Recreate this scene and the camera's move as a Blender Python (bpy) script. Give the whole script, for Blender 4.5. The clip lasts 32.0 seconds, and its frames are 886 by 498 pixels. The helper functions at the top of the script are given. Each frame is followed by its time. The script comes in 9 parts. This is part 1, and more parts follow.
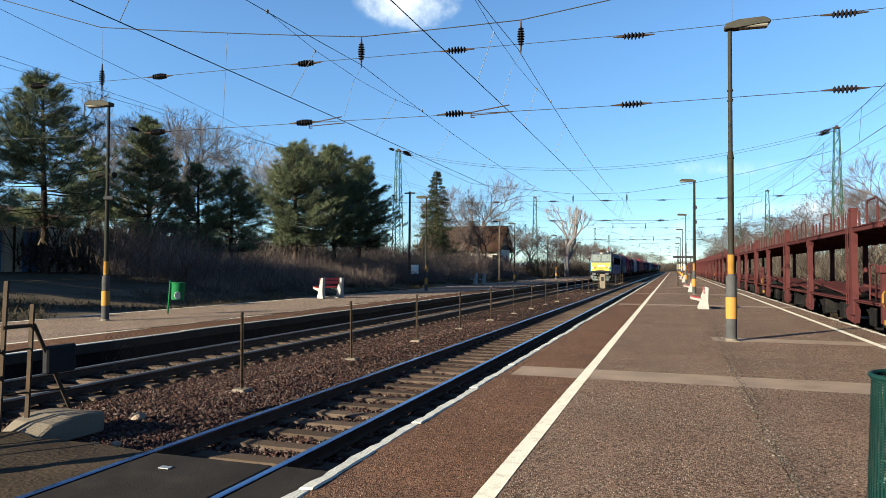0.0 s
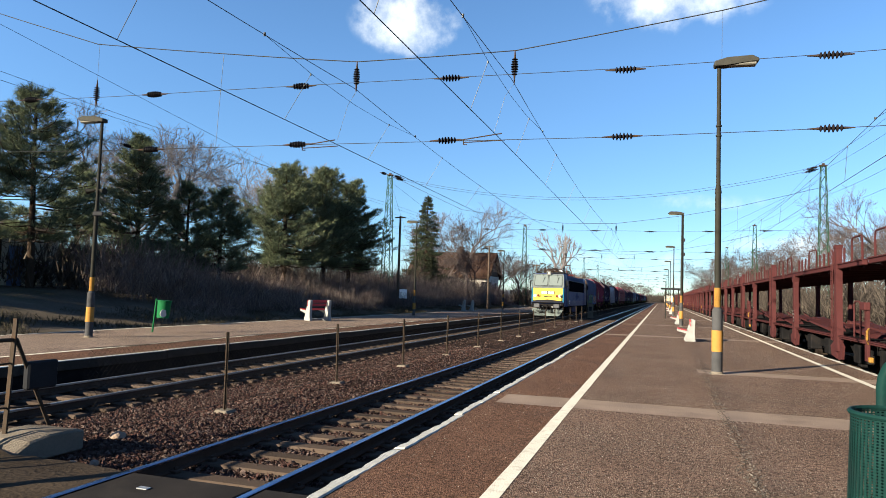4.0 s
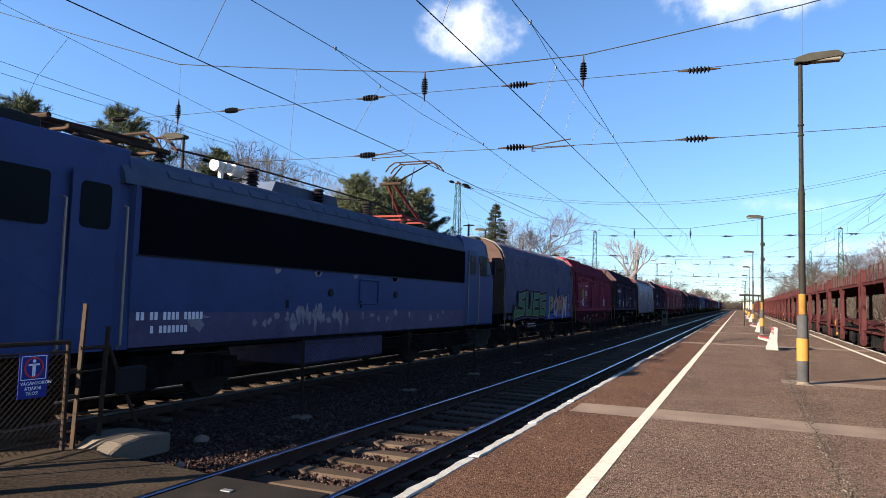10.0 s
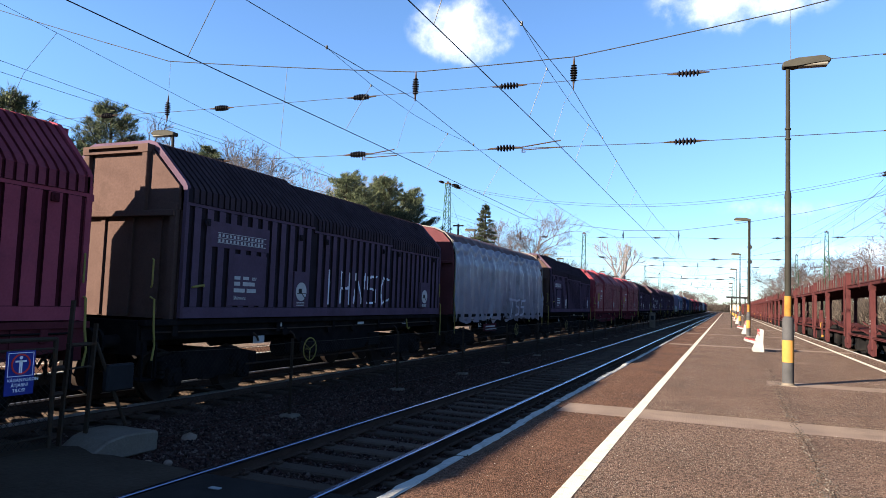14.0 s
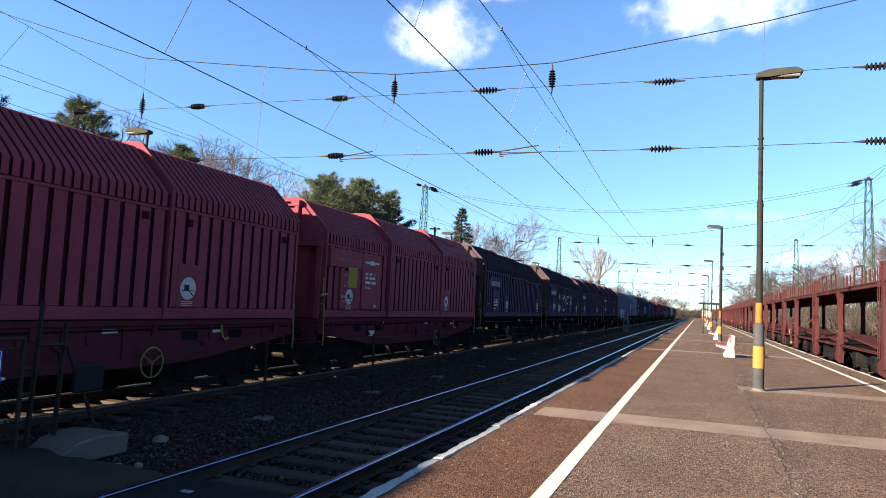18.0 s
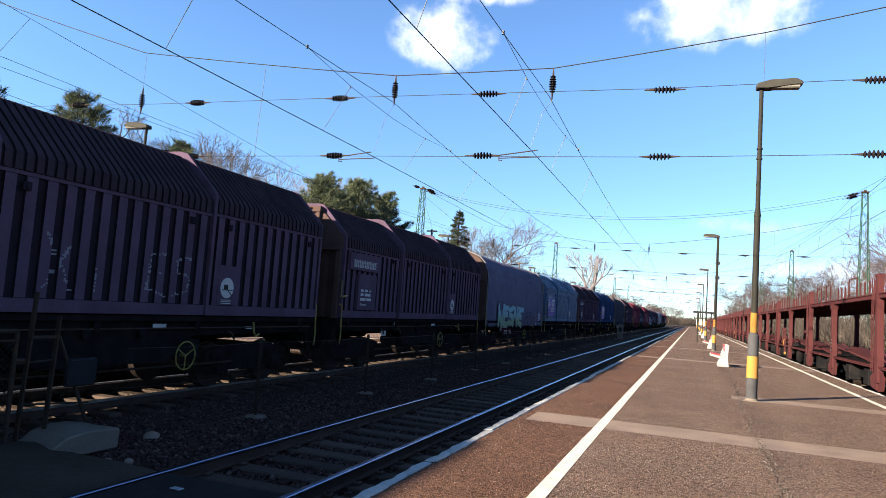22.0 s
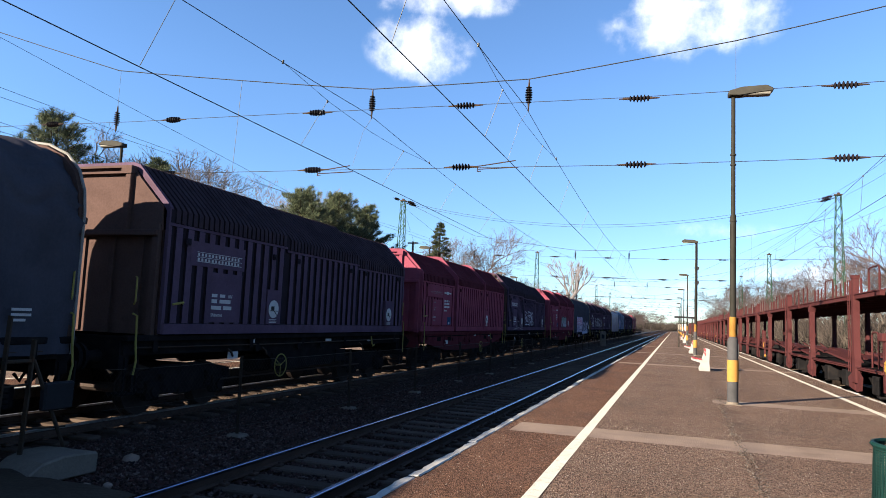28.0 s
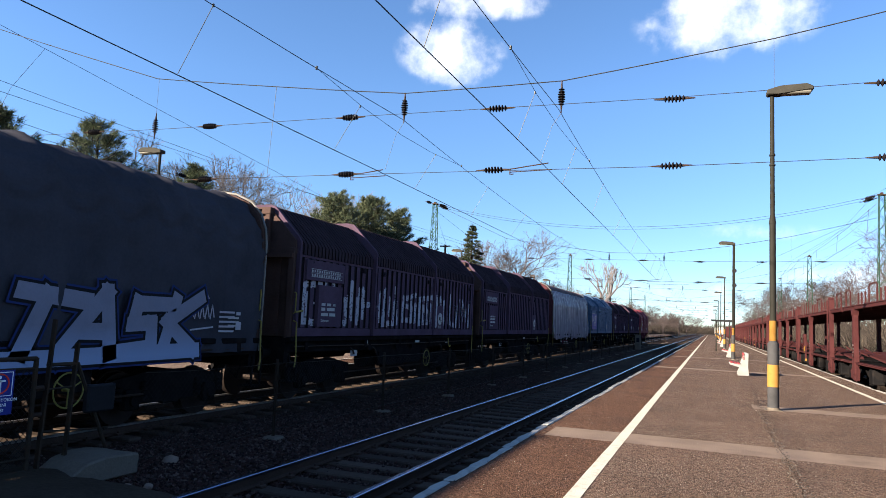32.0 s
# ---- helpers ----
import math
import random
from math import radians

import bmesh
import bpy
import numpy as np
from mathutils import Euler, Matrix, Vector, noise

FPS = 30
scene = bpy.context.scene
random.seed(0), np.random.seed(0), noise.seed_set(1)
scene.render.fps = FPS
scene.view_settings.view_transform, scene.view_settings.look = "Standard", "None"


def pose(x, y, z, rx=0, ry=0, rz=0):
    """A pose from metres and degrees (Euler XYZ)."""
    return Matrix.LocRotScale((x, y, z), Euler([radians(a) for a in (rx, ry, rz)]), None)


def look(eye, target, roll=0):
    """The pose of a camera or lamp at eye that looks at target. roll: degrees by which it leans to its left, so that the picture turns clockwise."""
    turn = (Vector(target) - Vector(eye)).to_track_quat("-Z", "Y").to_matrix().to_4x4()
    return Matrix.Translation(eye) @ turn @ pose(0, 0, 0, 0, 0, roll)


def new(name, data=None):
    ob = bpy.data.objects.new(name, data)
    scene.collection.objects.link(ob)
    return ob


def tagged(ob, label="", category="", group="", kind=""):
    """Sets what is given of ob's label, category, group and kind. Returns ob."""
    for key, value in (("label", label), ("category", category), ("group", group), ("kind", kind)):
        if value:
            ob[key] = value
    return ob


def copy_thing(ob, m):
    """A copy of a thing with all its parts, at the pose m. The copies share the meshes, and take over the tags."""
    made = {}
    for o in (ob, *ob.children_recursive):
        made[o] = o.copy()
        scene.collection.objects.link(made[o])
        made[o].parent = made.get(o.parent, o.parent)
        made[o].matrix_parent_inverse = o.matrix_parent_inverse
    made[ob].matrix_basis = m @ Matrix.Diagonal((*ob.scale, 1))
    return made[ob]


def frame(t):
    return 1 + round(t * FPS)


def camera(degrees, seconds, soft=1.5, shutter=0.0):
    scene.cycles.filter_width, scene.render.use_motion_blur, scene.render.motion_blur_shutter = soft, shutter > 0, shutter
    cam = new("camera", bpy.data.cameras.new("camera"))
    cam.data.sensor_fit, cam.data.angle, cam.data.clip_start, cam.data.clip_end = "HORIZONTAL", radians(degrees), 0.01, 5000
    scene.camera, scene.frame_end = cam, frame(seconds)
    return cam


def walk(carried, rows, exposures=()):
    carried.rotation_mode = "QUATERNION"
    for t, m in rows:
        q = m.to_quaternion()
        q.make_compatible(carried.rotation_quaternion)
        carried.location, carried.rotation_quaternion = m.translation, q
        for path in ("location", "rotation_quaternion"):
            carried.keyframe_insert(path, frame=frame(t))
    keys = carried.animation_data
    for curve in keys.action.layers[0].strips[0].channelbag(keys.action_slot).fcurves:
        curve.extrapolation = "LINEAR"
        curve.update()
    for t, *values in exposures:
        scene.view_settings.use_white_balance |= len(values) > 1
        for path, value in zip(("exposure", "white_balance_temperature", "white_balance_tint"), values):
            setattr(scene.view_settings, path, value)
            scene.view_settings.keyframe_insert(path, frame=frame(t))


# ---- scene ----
cam = camera(65.20, 32.0, 0.75)
PATH = [
    (0, look((0.014, 0.060, 1.421), (-3.139, 9.546, 1.685), 0.29)),
    (0.5, look((0.016, 0.053, 1.427), (-3.119, 9.544, 1.731), 1.10)),
    (1, look((0.022, 0.048, 1.426), (-3.072, 9.552, 1.732), 0.88)),
    (1.5, look((0.033, 0.050, 1.430), (-3.041, 9.561, 1.726), 1.33)),
    (2, look((0.030, 0.043, 1.428), (-3.043, 9.551, 1.821), 1.15)),
    (2.5, look((0.028, 0.043, 1.432), (-2.993, 9.570, 1.769), 1.45)),
    (3, look((0.023, 0.037, 1.433), (-2.911, 9.586, 1.903), 1.63)),
    (3.5, look((0.028, 0.033, 1.426), (-3.025, 9.536, 2.042), 1.96)),
    (5.5, look((0.020, 0.038, 1.415), (-2.763, 9.621, 2.065), 1.32)),
    (6, look((0.008, 0.029, 1.406), (-3.284, 9.453, 1.995), 1.20)),
    (6.5, look((-0.003, 0.022, 1.410), (-3.623, 9.317, 2.117), 1.38)),
    (7, look((-0.005, 0.013, 1.411), (-3.864, 9.210, 2.138), 1.40)),
    (7.5, look((0.000, 0.007, 1.413), (-4.045, 9.111, 2.276), 0.37)),
    (8, look((-0.004, 0.002, 1.411), (-4.079, 9.096, 2.243), 0.51)),
    (8.5, look((-0.001, 0.003, 1.417), (-4.116, 9.076, 2.287), 0.87)),
    (9, look((-0.000, 0.009, 1.419), (-4.101, 9.095, 2.219), 0.88)),
    (9.5, look((-0.004, 0.013, 1.416), (-4.088, 9.114, 2.121), 1.55)),
    (10, look((-0.005, 0.015, 1.418), (-3.935, 9.182, 2.133), 1.62)),
    (10.5, look((-0.000, 0.010, 1.421), (-3.863, 9.205, 2.139), 1.57)),
    (11, look((0.001, 0.005, 1.413), (-3.713, 9.266, 2.076), 1.81)),
    (11.5, look((0.003, -0.003, 1.404), (-3.756, 9.245, 1.997), 1.89)),
    (12, look((-0.001, -0.003, 1.403), (-3.965, 9.159, 1.997), 2.30)),
    (12.5, look((-0.003, -0.006, 1.401), (-3.879, 9.194, 1.980), 2.53)),
    (13, look((-0.005, 0.000, 1.407), (-3.800, 9.233, 2.008), 2.29)),
    (13.5, look((-0.005, -0.007, 1.408), (-3.747, 9.247, 2.009), 2.32)),
    (14, look((0.003, -0.016, 1.409), (-3.786, 9.210, 2.131), 2.03)),
    (14.5, look((0.000, -0.012, 1.417), (-3.719, 9.245, 2.103), 2.17)),
    (16.5, look((-0.011, -0.023, 1.415), (-3.880, 9.160, 2.262), 1.71)),
    (17, look((-0.021, -0.019, 1.408), (-3.912, 9.173, 2.010), 1.90)),
    (17.5, look((-0.015, -0.020, 1.410), (-3.532, 9.316, 2.102), 2.30)),
    (18, look((-0.018, -0.023, 1.409), (-3.486, 9.324, 2.189), 2.65)),
    (18.5, look((-0.023, -0.021, 1.410), (-3.530, 9.305, 2.261), 2.82)),
    (19, look((-0.014, -0.025, 1.408), (-3.567, 9.288, 2.203), 3.37)),
    (19.5, look((-0.018, -0.025, 1.407), (-3.559, 9.293, 2.199), 3.78)),
    (20, look((-0.023, -0.021, 1.407), (-3.461, 9.334, 2.220), 3.79)),
    (20.5, look((-0.025, -0.019, 1.399), (-3.442, 9.340, 2.254), 3.79)),
    (21, look((-0.024, -0.015, 1.396), (-3.329, 9.391, 2.177), 3.93)),
    (21.5, look((-0.028, -0.017, 1.395), (-3.362, 9.382, 2.119), 3.93)),
    (22, look((-0.030, -0.013, 1.407), (-3.450, 9.348, 2.226), 4.02)),
    (22.5, look((-0.025, -0.015, 1.402), (-3.425, 9.352, 2.236), 3.79)),
    (23, look((-0.021, -0.019, 1.404), (-3.425, 9.340, 2.316), 3.53)),
    (23.5, look((-0.021, -0.020, 1.404), (-3.411, 9.343, 2.319), 3.59)),
    (24, look((-0.017, -0.014, 1.406), (-3.407, 9.348, 2.337), 3.61)),
    (24.5, look((-0.018, -0.014, 1.412), (-3.416, 9.343, 2.364), 3.28)),
    (25, look((-0.016, -0.016, 1.418), (-3.396, 9.341, 2.436), 3.35)),
    (25.5, look((-0.013, -0.017, 1.413), (-3.411, 9.330, 2.451), 3.06)),
    (27.5, look((-0.015, -0.017, 1.421), (-3.371, 9.348, 2.432), 2.72)),
    (28, look((0.002, -0.010, 1.423), (-3.174, 9.420, 2.419), 2.52)),
    (28.5, look((0.013, -0.009, 1.437), (-3.231, 9.397, 2.438), 2.58)),
    (29, look((0.007, -0.013, 1.428), (-3.331, 9.352, 2.501), 2.45)),
    (29.5, look((0.003, -0.015, 1.426), (-3.552, 9.266, 2.533), 2.28)),
    (30, look((-0.001, -0.007, 1.428), (-3.530, 9.290, 2.482), 2.29)),
    (30.5, look((0.000, -0.006, 1.428), (-3.519, 9.301, 2.422), 2.20)),
    (31, look((-0.002, -0.011, 1.428), (-3.564, 9.279, 2.431), 2.39)),
    (31.5, look((-0.008, -0.007, 1.427), (-3.542, 9.289, 2.479), 2.43)),
    (32, look((-0.021, -0.011, 1.433), (-3.631, 9.258, 2.451), 2.55)),
]
EXPOSURES = ((0, 2.03, 6500, 0), (3, 2.04, 6500, 1), (6, 1.98, 6500, 9), (9, 2.07, 6500, 10), (11, 2.24, 6500, 10), (13, 2.40, 6500, 10), (20, 2.42, 6500, 10), (25, 2.30, 6500, 10), (32, 2.20, 6500, 10))
walk(cam, PATH, EXPOSURES)

# ---- world, sun, exposure ----
SUN_AZ, SUN_EL = math.atan2(-0.81, -0.585), radians(18)   # towards the sun: behind the camera, over the far platform


def sky_world():
    w = bpy.data.worlds.new("sky")
    scene.world = w
    w.use_nodes = True
    nt = w.node_tree
    nt.nodes.clear()
    nd, ln = nt.nodes.new, nt.links.new
    out, bg = nd("ShaderNodeOutputWorld"), nd("ShaderNodeBackground")
    sky = nd("ShaderNodeTexSky")
    sky.sky_type, sky.sun_disc = "NISHITA", False
    sky.sun_elevation, sky.sun_rotation = SUN_EL, SUN_AZ
    sky.altitude, sky.air_density, sky.dust_density, sky.ozone_density = 1500, 0.9, 0.03, 4.0
    bg.inputs["Strength"].default_value = 0.0655
    tc = nd("ShaderNodeTexCoord")
    noise_a = nd("ShaderNodeTexNoise")
    noise_a.inputs["Scale"].default_value, noise_a.inputs["Detail"].default_value = 13.0, 9.0
    noise_a.inputs["Roughness"].default_value = 0.58
    ln(tc.outputs["Generated"], noise_a.inputs["Vector"])
    total = None
    # fair-weather clouds: direction, half width, half height, weight
    for d, a, b, k in (((-0.335, 0.865, 0.372), 0.085, 0.056, 1.0), ((0.02, 0.915, 0.40), 0.125, 0.06, 1.0),
                       ((-0.30, 0.85, 0.43), 0.12, 0.03, 0.85), ((0.05, 0.99, 0.133), 0.10, 0.014, 0.25),
                       ((0.15, 0.985, 0.075), 0.16, 0.020, 0.35), ((0.05, 0.99, 0.055), 0.2, 0.016, 0.3),
                       ((0.5, 0.85, 0.15), 0.2, 0.05, 0.45), ((-0.8, -0.5, 0.35), 0.25, 0.08, 0.7), ((0.6, -0.7, 0.4), 0.3, 0.1, 0.8)):
        dv = Vector(d).normalized()
        side = dv.cross(Vector((0, 0, 1))).normalized()
        up = side.cross(dv)
        terms = []
        for axis, size in ((side, a), (up, b)):
            dot = nd("ShaderNodeVectorMath")
            dot.operation = "DOT_PRODUCT"
            ln(tc.outputs["Generated"], dot.inputs[0])
            dot.inputs[1].default_value = axis / size
            sq = nd("ShaderNodeMath")
            sq.operation = "POWER"
            ab = nd("ShaderNodeMath")
            ab.operation = "ABSOLUTE"
            ln(dot.outputs["Value"], ab.inputs[0])
            ln(ab.outputs[0], sq.inputs[0])
            sq.inputs[1].default_value = 2.0
            terms.append(sq)
        add = nd("ShaderNodeMath")
        ln(terms[0].outputs[0], add.inputs[0]), ln(terms[1].outputs[0], add.inputs[1])
        front = nd("ShaderNodeVectorMath")
        front.operation = "DOT_PRODUCT"
        ln(tc.outputs["Generated"], front.inputs[0])
        front.inputs[1].default_value = dv
        back = nd("ShaderNodeMath")
        back.operation = "LESS_THAN"
        ln(front.outputs["Value"], back.inputs[0])
        back.inputs[1].default_value = 0.0
        far = nd("ShaderNodeMath")
        far.operation = "MULTIPLY_ADD"
        ln(back.outputs[0], far.inputs[0])
        far.inputs[1].default_value = 50
        ln(add.outputs[0], far.inputs[2])
        inv = nd("ShaderNodeMath")
        inv.operation, inv.use_clamp = "MULTIPLY_ADD", True
        ln(far.outputs[0], inv.inputs[0])
        inv.inputs[1].default_value, inv.inputs[2].default_value = -k, k
        if total is None:
            total = inv
        else:
            m = nd("ShaderNodeMath")
            m.operation = "MAXIMUM"
            ln(total.outputs[0], m.inputs[0]), ln(inv.outputs[0], m.inputs[1])
            total = m
    mix = nd("ShaderNodeMath")
    mix.operation = "MULTIPLY_ADD"
    ln(noise_a.outputs["Fac"], mix.inputs[0])
    mix.inputs[1].default_value = 3.4
    ln(total.outputs[0], mix.inputs[2])
    ramp = nd("ShaderNodeMapRange")
    ln(mix.outputs[0], ramp.inputs["Value"])
    ramp.interpolation_type = "SMOOTHSTEP"
    ramp.inputs["From Min"].default_value, ramp.inputs["From Max"].default_value = 1.75, 3.1
    gate = nd("ShaderNodeMath")
    gate.operation, gate.use_clamp = "MULTIPLY", True
    edge = nd("ShaderNodeMath")
    edge.operation, edge.use_clamp = "MULTIPLY", True
    ln(total.outputs[0], edge.inputs[0])
    edge.inputs[1].default_value = 3.0
    ln(ramp.outputs["Result"], gate.inputs[0]), ln(edge.outputs[0], gate.inputs[1])
    cm = nd("ShaderNodeMix")
    cm.data_type = "RGBA"
    ln(gate.outputs[0], cm.inputs["Factor"])
    deep = nd("ShaderNodeHueSaturation")
    deep.inputs["Saturation"].default_value = 1.02
    ln(sky.outputs["Color"], deep.inputs["Color"])
    # the air is clear: little glare along the horizon
    low = nd("ShaderNodeSeparateXYZ")
    ln(tc.outputs["Generated"], low.inputs[0])
    clear = nd("ShaderNodeMapRange")
    ln(low.outputs["Z"], clear.inputs["Value"])
    clear.inputs["From Min"].default_value, clear.inputs["From Max"].default_value = 0.0, 0.32
    clear.inputs["To Min"].default_value, clear.inputs["To Max"].default_value = 0.70, 1.0
    ln(clear.outputs["Result"], deep.inputs["Value"])
    ln(deep.outputs["Color"], cm.inputs["A"])
    cm.inputs["B"].default_value = (5.2, 5.3, 5.5, 1)
    ln(cm.outputs["Result"], bg.inputs["Color"])
    ln(bg.outputs[0], out.inputs["Surface"])


sky_world()
sun_data = bpy.data.lights.new("sun", "SUN")
sun_data.energy, sun_data.angle, sun_data.color = 5.0, radians(0.53), (1.0, 0.87, 0.69)
sun = new("sun", sun_data)
sun.matrix_world = look((0, 0, 60), (-50 * math.cos(SUN_EL) * math.cos(SUN_AZ), -50 * math.cos(SUN_EL) * math.sin(SUN_AZ), 60 - 50 * math.sin(SUN_EL)))


# ---- helpers for building ----
def mat(name, base, rough=0.8, metal=0.0, vary=0.25, scale=3.0, fine=40.0, bump=0.15, tint=None, stain=None, per=0.0, spec=0.02, coat=0.0):
    """A procedural material: base colour, broad and fine variation, optional stain colour (colour, amount, scale), relief and per-object shift."""
    m = bpy.data.materials.new(name)
    m.use_nodes = True
    nt = m.node_tree
    nd, ln = nt.nodes.new, nt.links.new
    bs = nt.nodes["Principled BSDF"]
    tc = nd("ShaderNodeTexCoord")
    n1, n2 = nd("ShaderNodeTexNoise"), nd("ShaderNodeTexNoise")
    for n, sc, det in ((n1, scale, 5), (n2, fine, 3)):
        n.inputs["Scale"].default_value, n.inputs["Detail"].default_value = sc, det
        ln(tc.outputs["Object"], n.inputs["Vector"])
    lo = [c * (1 - vary) for c in base]
    hi = [min(1, c * (1 + vary)) for c in (tint or base)]
    mx = nd("ShaderNodeMix")
    mx.data_type = "RGBA"
    mx.inputs["A"].default_value, mx.inputs["B"].default_value = (*lo, 1), (*hi, 1)
    sm = nd("ShaderNodeMath")
    sm.operation, sm.use_clamp = "MULTIPLY_ADD", True
    ln(n1.outputs["Fac"], sm.inputs[0])
    sm.inputs[1].default_value = 1.6
    ad = nd("ShaderNodeMath")
    ad.operation = "MULTIPLY_ADD"
    ln(n2.outputs["Fac"], ad.inputs[0])
    ad.inputs[1].default_value, ad.inputs[2].default_value = 0.8, -0.7
    ln(ad.outputs[0], sm.inputs[2])
    ln(sm.outputs[0], mx.inputs["Factor"])
    col = mx.outputs["Result"]
    if stain:
        sc_col, amount, sc = stain
        n3, rp = nd("ShaderNodeTexNoise"), nd("ShaderNodeMapRange")
        n3.inputs["Scale"].default_value, n3.inputs["Detail"].default_value, n3.inputs["Roughness"].default_value = sc, 7, 0.65
        ln(tc.outputs["Object"], n3.inputs["Vector"])
        ln(n3.outputs["Fac"], rp.inputs["Value"])
        rp.inputs["From Min"].default_value, rp.inputs["From Max"].default_value = 0.52, 0.72
        rp.inputs["To Max"].default_value = amount
        m2 = nd("ShaderNodeMix")
        m2.data_type = "RGBA"
        ln(rp.outputs["Result"], m2.inputs["Factor"])
        ln(col, m2.inputs["A"])
        m2.inputs["B"].default_value = (*sc_col, 1)
        col = m2.outputs["Result"]
    if per:
        oi, hs = nd("ShaderNodeObjectInfo"), nd("ShaderNodeHueSaturation")
        mr = nd("ShaderNodeMapRange")
        ln(oi.outputs["Random"], mr.inputs["Value"])
        mr.inputs["To Min"].default_value, mr.inputs["To Max"].default_value = 1 - per, 1 + per
        ln(mr.outputs["Result"], hs.inputs["Value"])
        ln(col, hs.inputs["Color"])
        col = hs.outputs["Color"]
    ln(col, bs.inputs["Base Color"])
    bs.inputs["Metallic"].default_value = metal
    bs.inputs["Specular IOR Level"].default_value = spec
    if coat:
        bs.inputs["Coat Weight"].default_value, bs.inputs["Coat Roughness"].default_value = coat, 0.15
    rr = nd("ShaderNodeMapRange")
    ln(n1.outputs["Fac"], rr.inputs["Value"])
    rr.inputs["To Min"].default_value, rr.inputs["To Max"].default_value = max(0.02, rough - 0.15), min(1, rough + 0.15)
    ln(rr.outputs["Result"], bs.inputs["Roughness"])
    if bump:
        bp = nd("ShaderNodeBump")
        bp.inputs["Strength"].default_value, bp.inputs["Distance"].default_value = bump, 0.02
        ln(n2.outputs["Fac"], bp.inputs["Height"])
        ln(bp.outputs["Normal"], bs.inputs["Normal"])
    return m


def island_mat(name, colours, rough=0.9, spec=0.05, through_light=0.0):
    """A material whose colour is picked for each loose piece from a ramp of colours."""
    m = bpy.data.materials.new(name)
    m.use_nodes = True
    nt = m.node_tree
    bs = nt.nodes["Principled BSDF"]
    g, r = nt.nodes.new("ShaderNodeNewGeometry"), nt.nodes.new("ShaderNodeValToRGB")
    nt.links.new(g.outputs["Random Per Island"], r.inputs["Fac"])
    e = r.color_ramp.elements
    while len(e) < len(colours):
        e.new(0.5)
    for i, c in enumerate(colours):
        e[i].position, e[i].color = i / (len(colours) - 1), (*c, 1)
    nt.links.new(r.outputs["Color"], bs.inputs["Base Color"])
    bs.inputs["Roughness"].default_value, bs.inputs["Specular IOR Level"].default_value = rough, spec
    if through_light:
        bs.inputs["Subsurface Weight"].default_value = 0.0
    return m


def thing(name, label="", category="", group="", kind="", m=None):
    ob = new(name)
    ob.empty_display_size = 0.2
    if m is not None:
        ob.matrix_basis = m
    return tagged(ob, label, category, group, kind)


def mesh_of(name, bm, *mats, smooth=0):
    me = bpy.data.meshes.new(name)
    bmesh.ops.recalc_face_normals(bm, faces=bm.faces)
    bm.to_mesh(me)
    bm.free()
    for m in mats:
        me.materials.append(m)
    if smooth:
        me.shade_smooth()
        if smooth < 180:
            me.set_sharp_from_angle(angle=radians(smooth))
    return me


def part(name, bm, material, parent, label="", smooth=0, kind=""):
    me = bm if isinstance(bm, bpy.types.Mesh) else mesh_of(name, bm, *(material if isinstance(material, (list, tuple)) else [material]), smooth=smooth)
    ob = new(name, me)
    if parent is not None:
        ob.parent = parent
    return tagged(ob, label, kind=kind)


def pieces(name, bm, material, parent, label="", smooth=0):
    """Every separate island of the bmesh as a part of its own."""
    todo = set(bm.verts)
    while todo:
        seed = todo.pop()
        island, stack = {seed}, [seed]
        while stack:
            for e in stack.pop().link_edges:
                for v in e.verts:
                    if v in todo:
                        todo.discard(v)
                        island.add(v)
                        stack.append(v)
        one = B()
        at = {v: one.verts.new(v.co) for v in island}
        for f in {f for v in island for f in v.link_faces}:
            one.faces.new([at[v] for v in f.verts])
        part(name, one, material, parent, label, smooth)
    bm.free()


def setting(name, bm, material, label, category="", smooth=0):
    return tagged(part(name, bm, material, None, smooth=smooth), label, category or name.rstrip("_0123456789"), kind="structure")


def B():
    return bmesh.new()


def box(bm, x0, x1, y0, y1, z0, z1, bevel=0.0, mi=0, m=None):
    vs = [bm.verts.new((x, y, z)) for x in (x0, x1) for y in (y0, y1) for z in (z0, z1)]
    fs = [bm.faces.new([vs[i] for i in q]) for q in ((0, 1, 3, 2), (4, 6, 7, 5), (0, 4, 5, 1), (2, 3, 7, 6), (0, 2, 6, 4), (1, 5, 7, 3))]
    for f in fs:
        f.material_index = mi
    if m is not None:
        for v in vs:
            v.co = m @ v.co
    if bevel:
        es = list({e for f in fs for e in f.edges})
        r = bmesh.ops.bevel(bm, geom=es, offset=bevel, segments=1, affect="EDGES", profile=0.5)
        for f in r["faces"]:
            f.material_index = mi
    return bm


def cyl(bm, p0, p1, r0, r1=None, seg=10, mi=0, cap=True):
    p0, p1 = Vector(p0), Vector(p1)
    r1 = r0 if r1 is None else r1
    d = (p1 - p0).normalized()
    a = d.orthogonal().normalized()
    b = d.cross(a)
    rings = []
    for p, r in ((p0, r0), (p1, r1)):
        rings.append([bm.verts.new(p + (a * math.cos(t) + b * math.sin(t)) * r) for t in (2 * math.pi * k / seg for k in range(seg))])
    for k in range(seg):
        f = bm.faces.new((rings[0][k], rings[0][(k + 1) % seg], rings[1][(k + 1) % seg], rings[1][k]))
        f.material_index = mi
    if cap:
        for f in (bm.faces.new(rings[0][::-1]), bm.faces.new(rings[1])):
            f.material_index = mi
    return bm


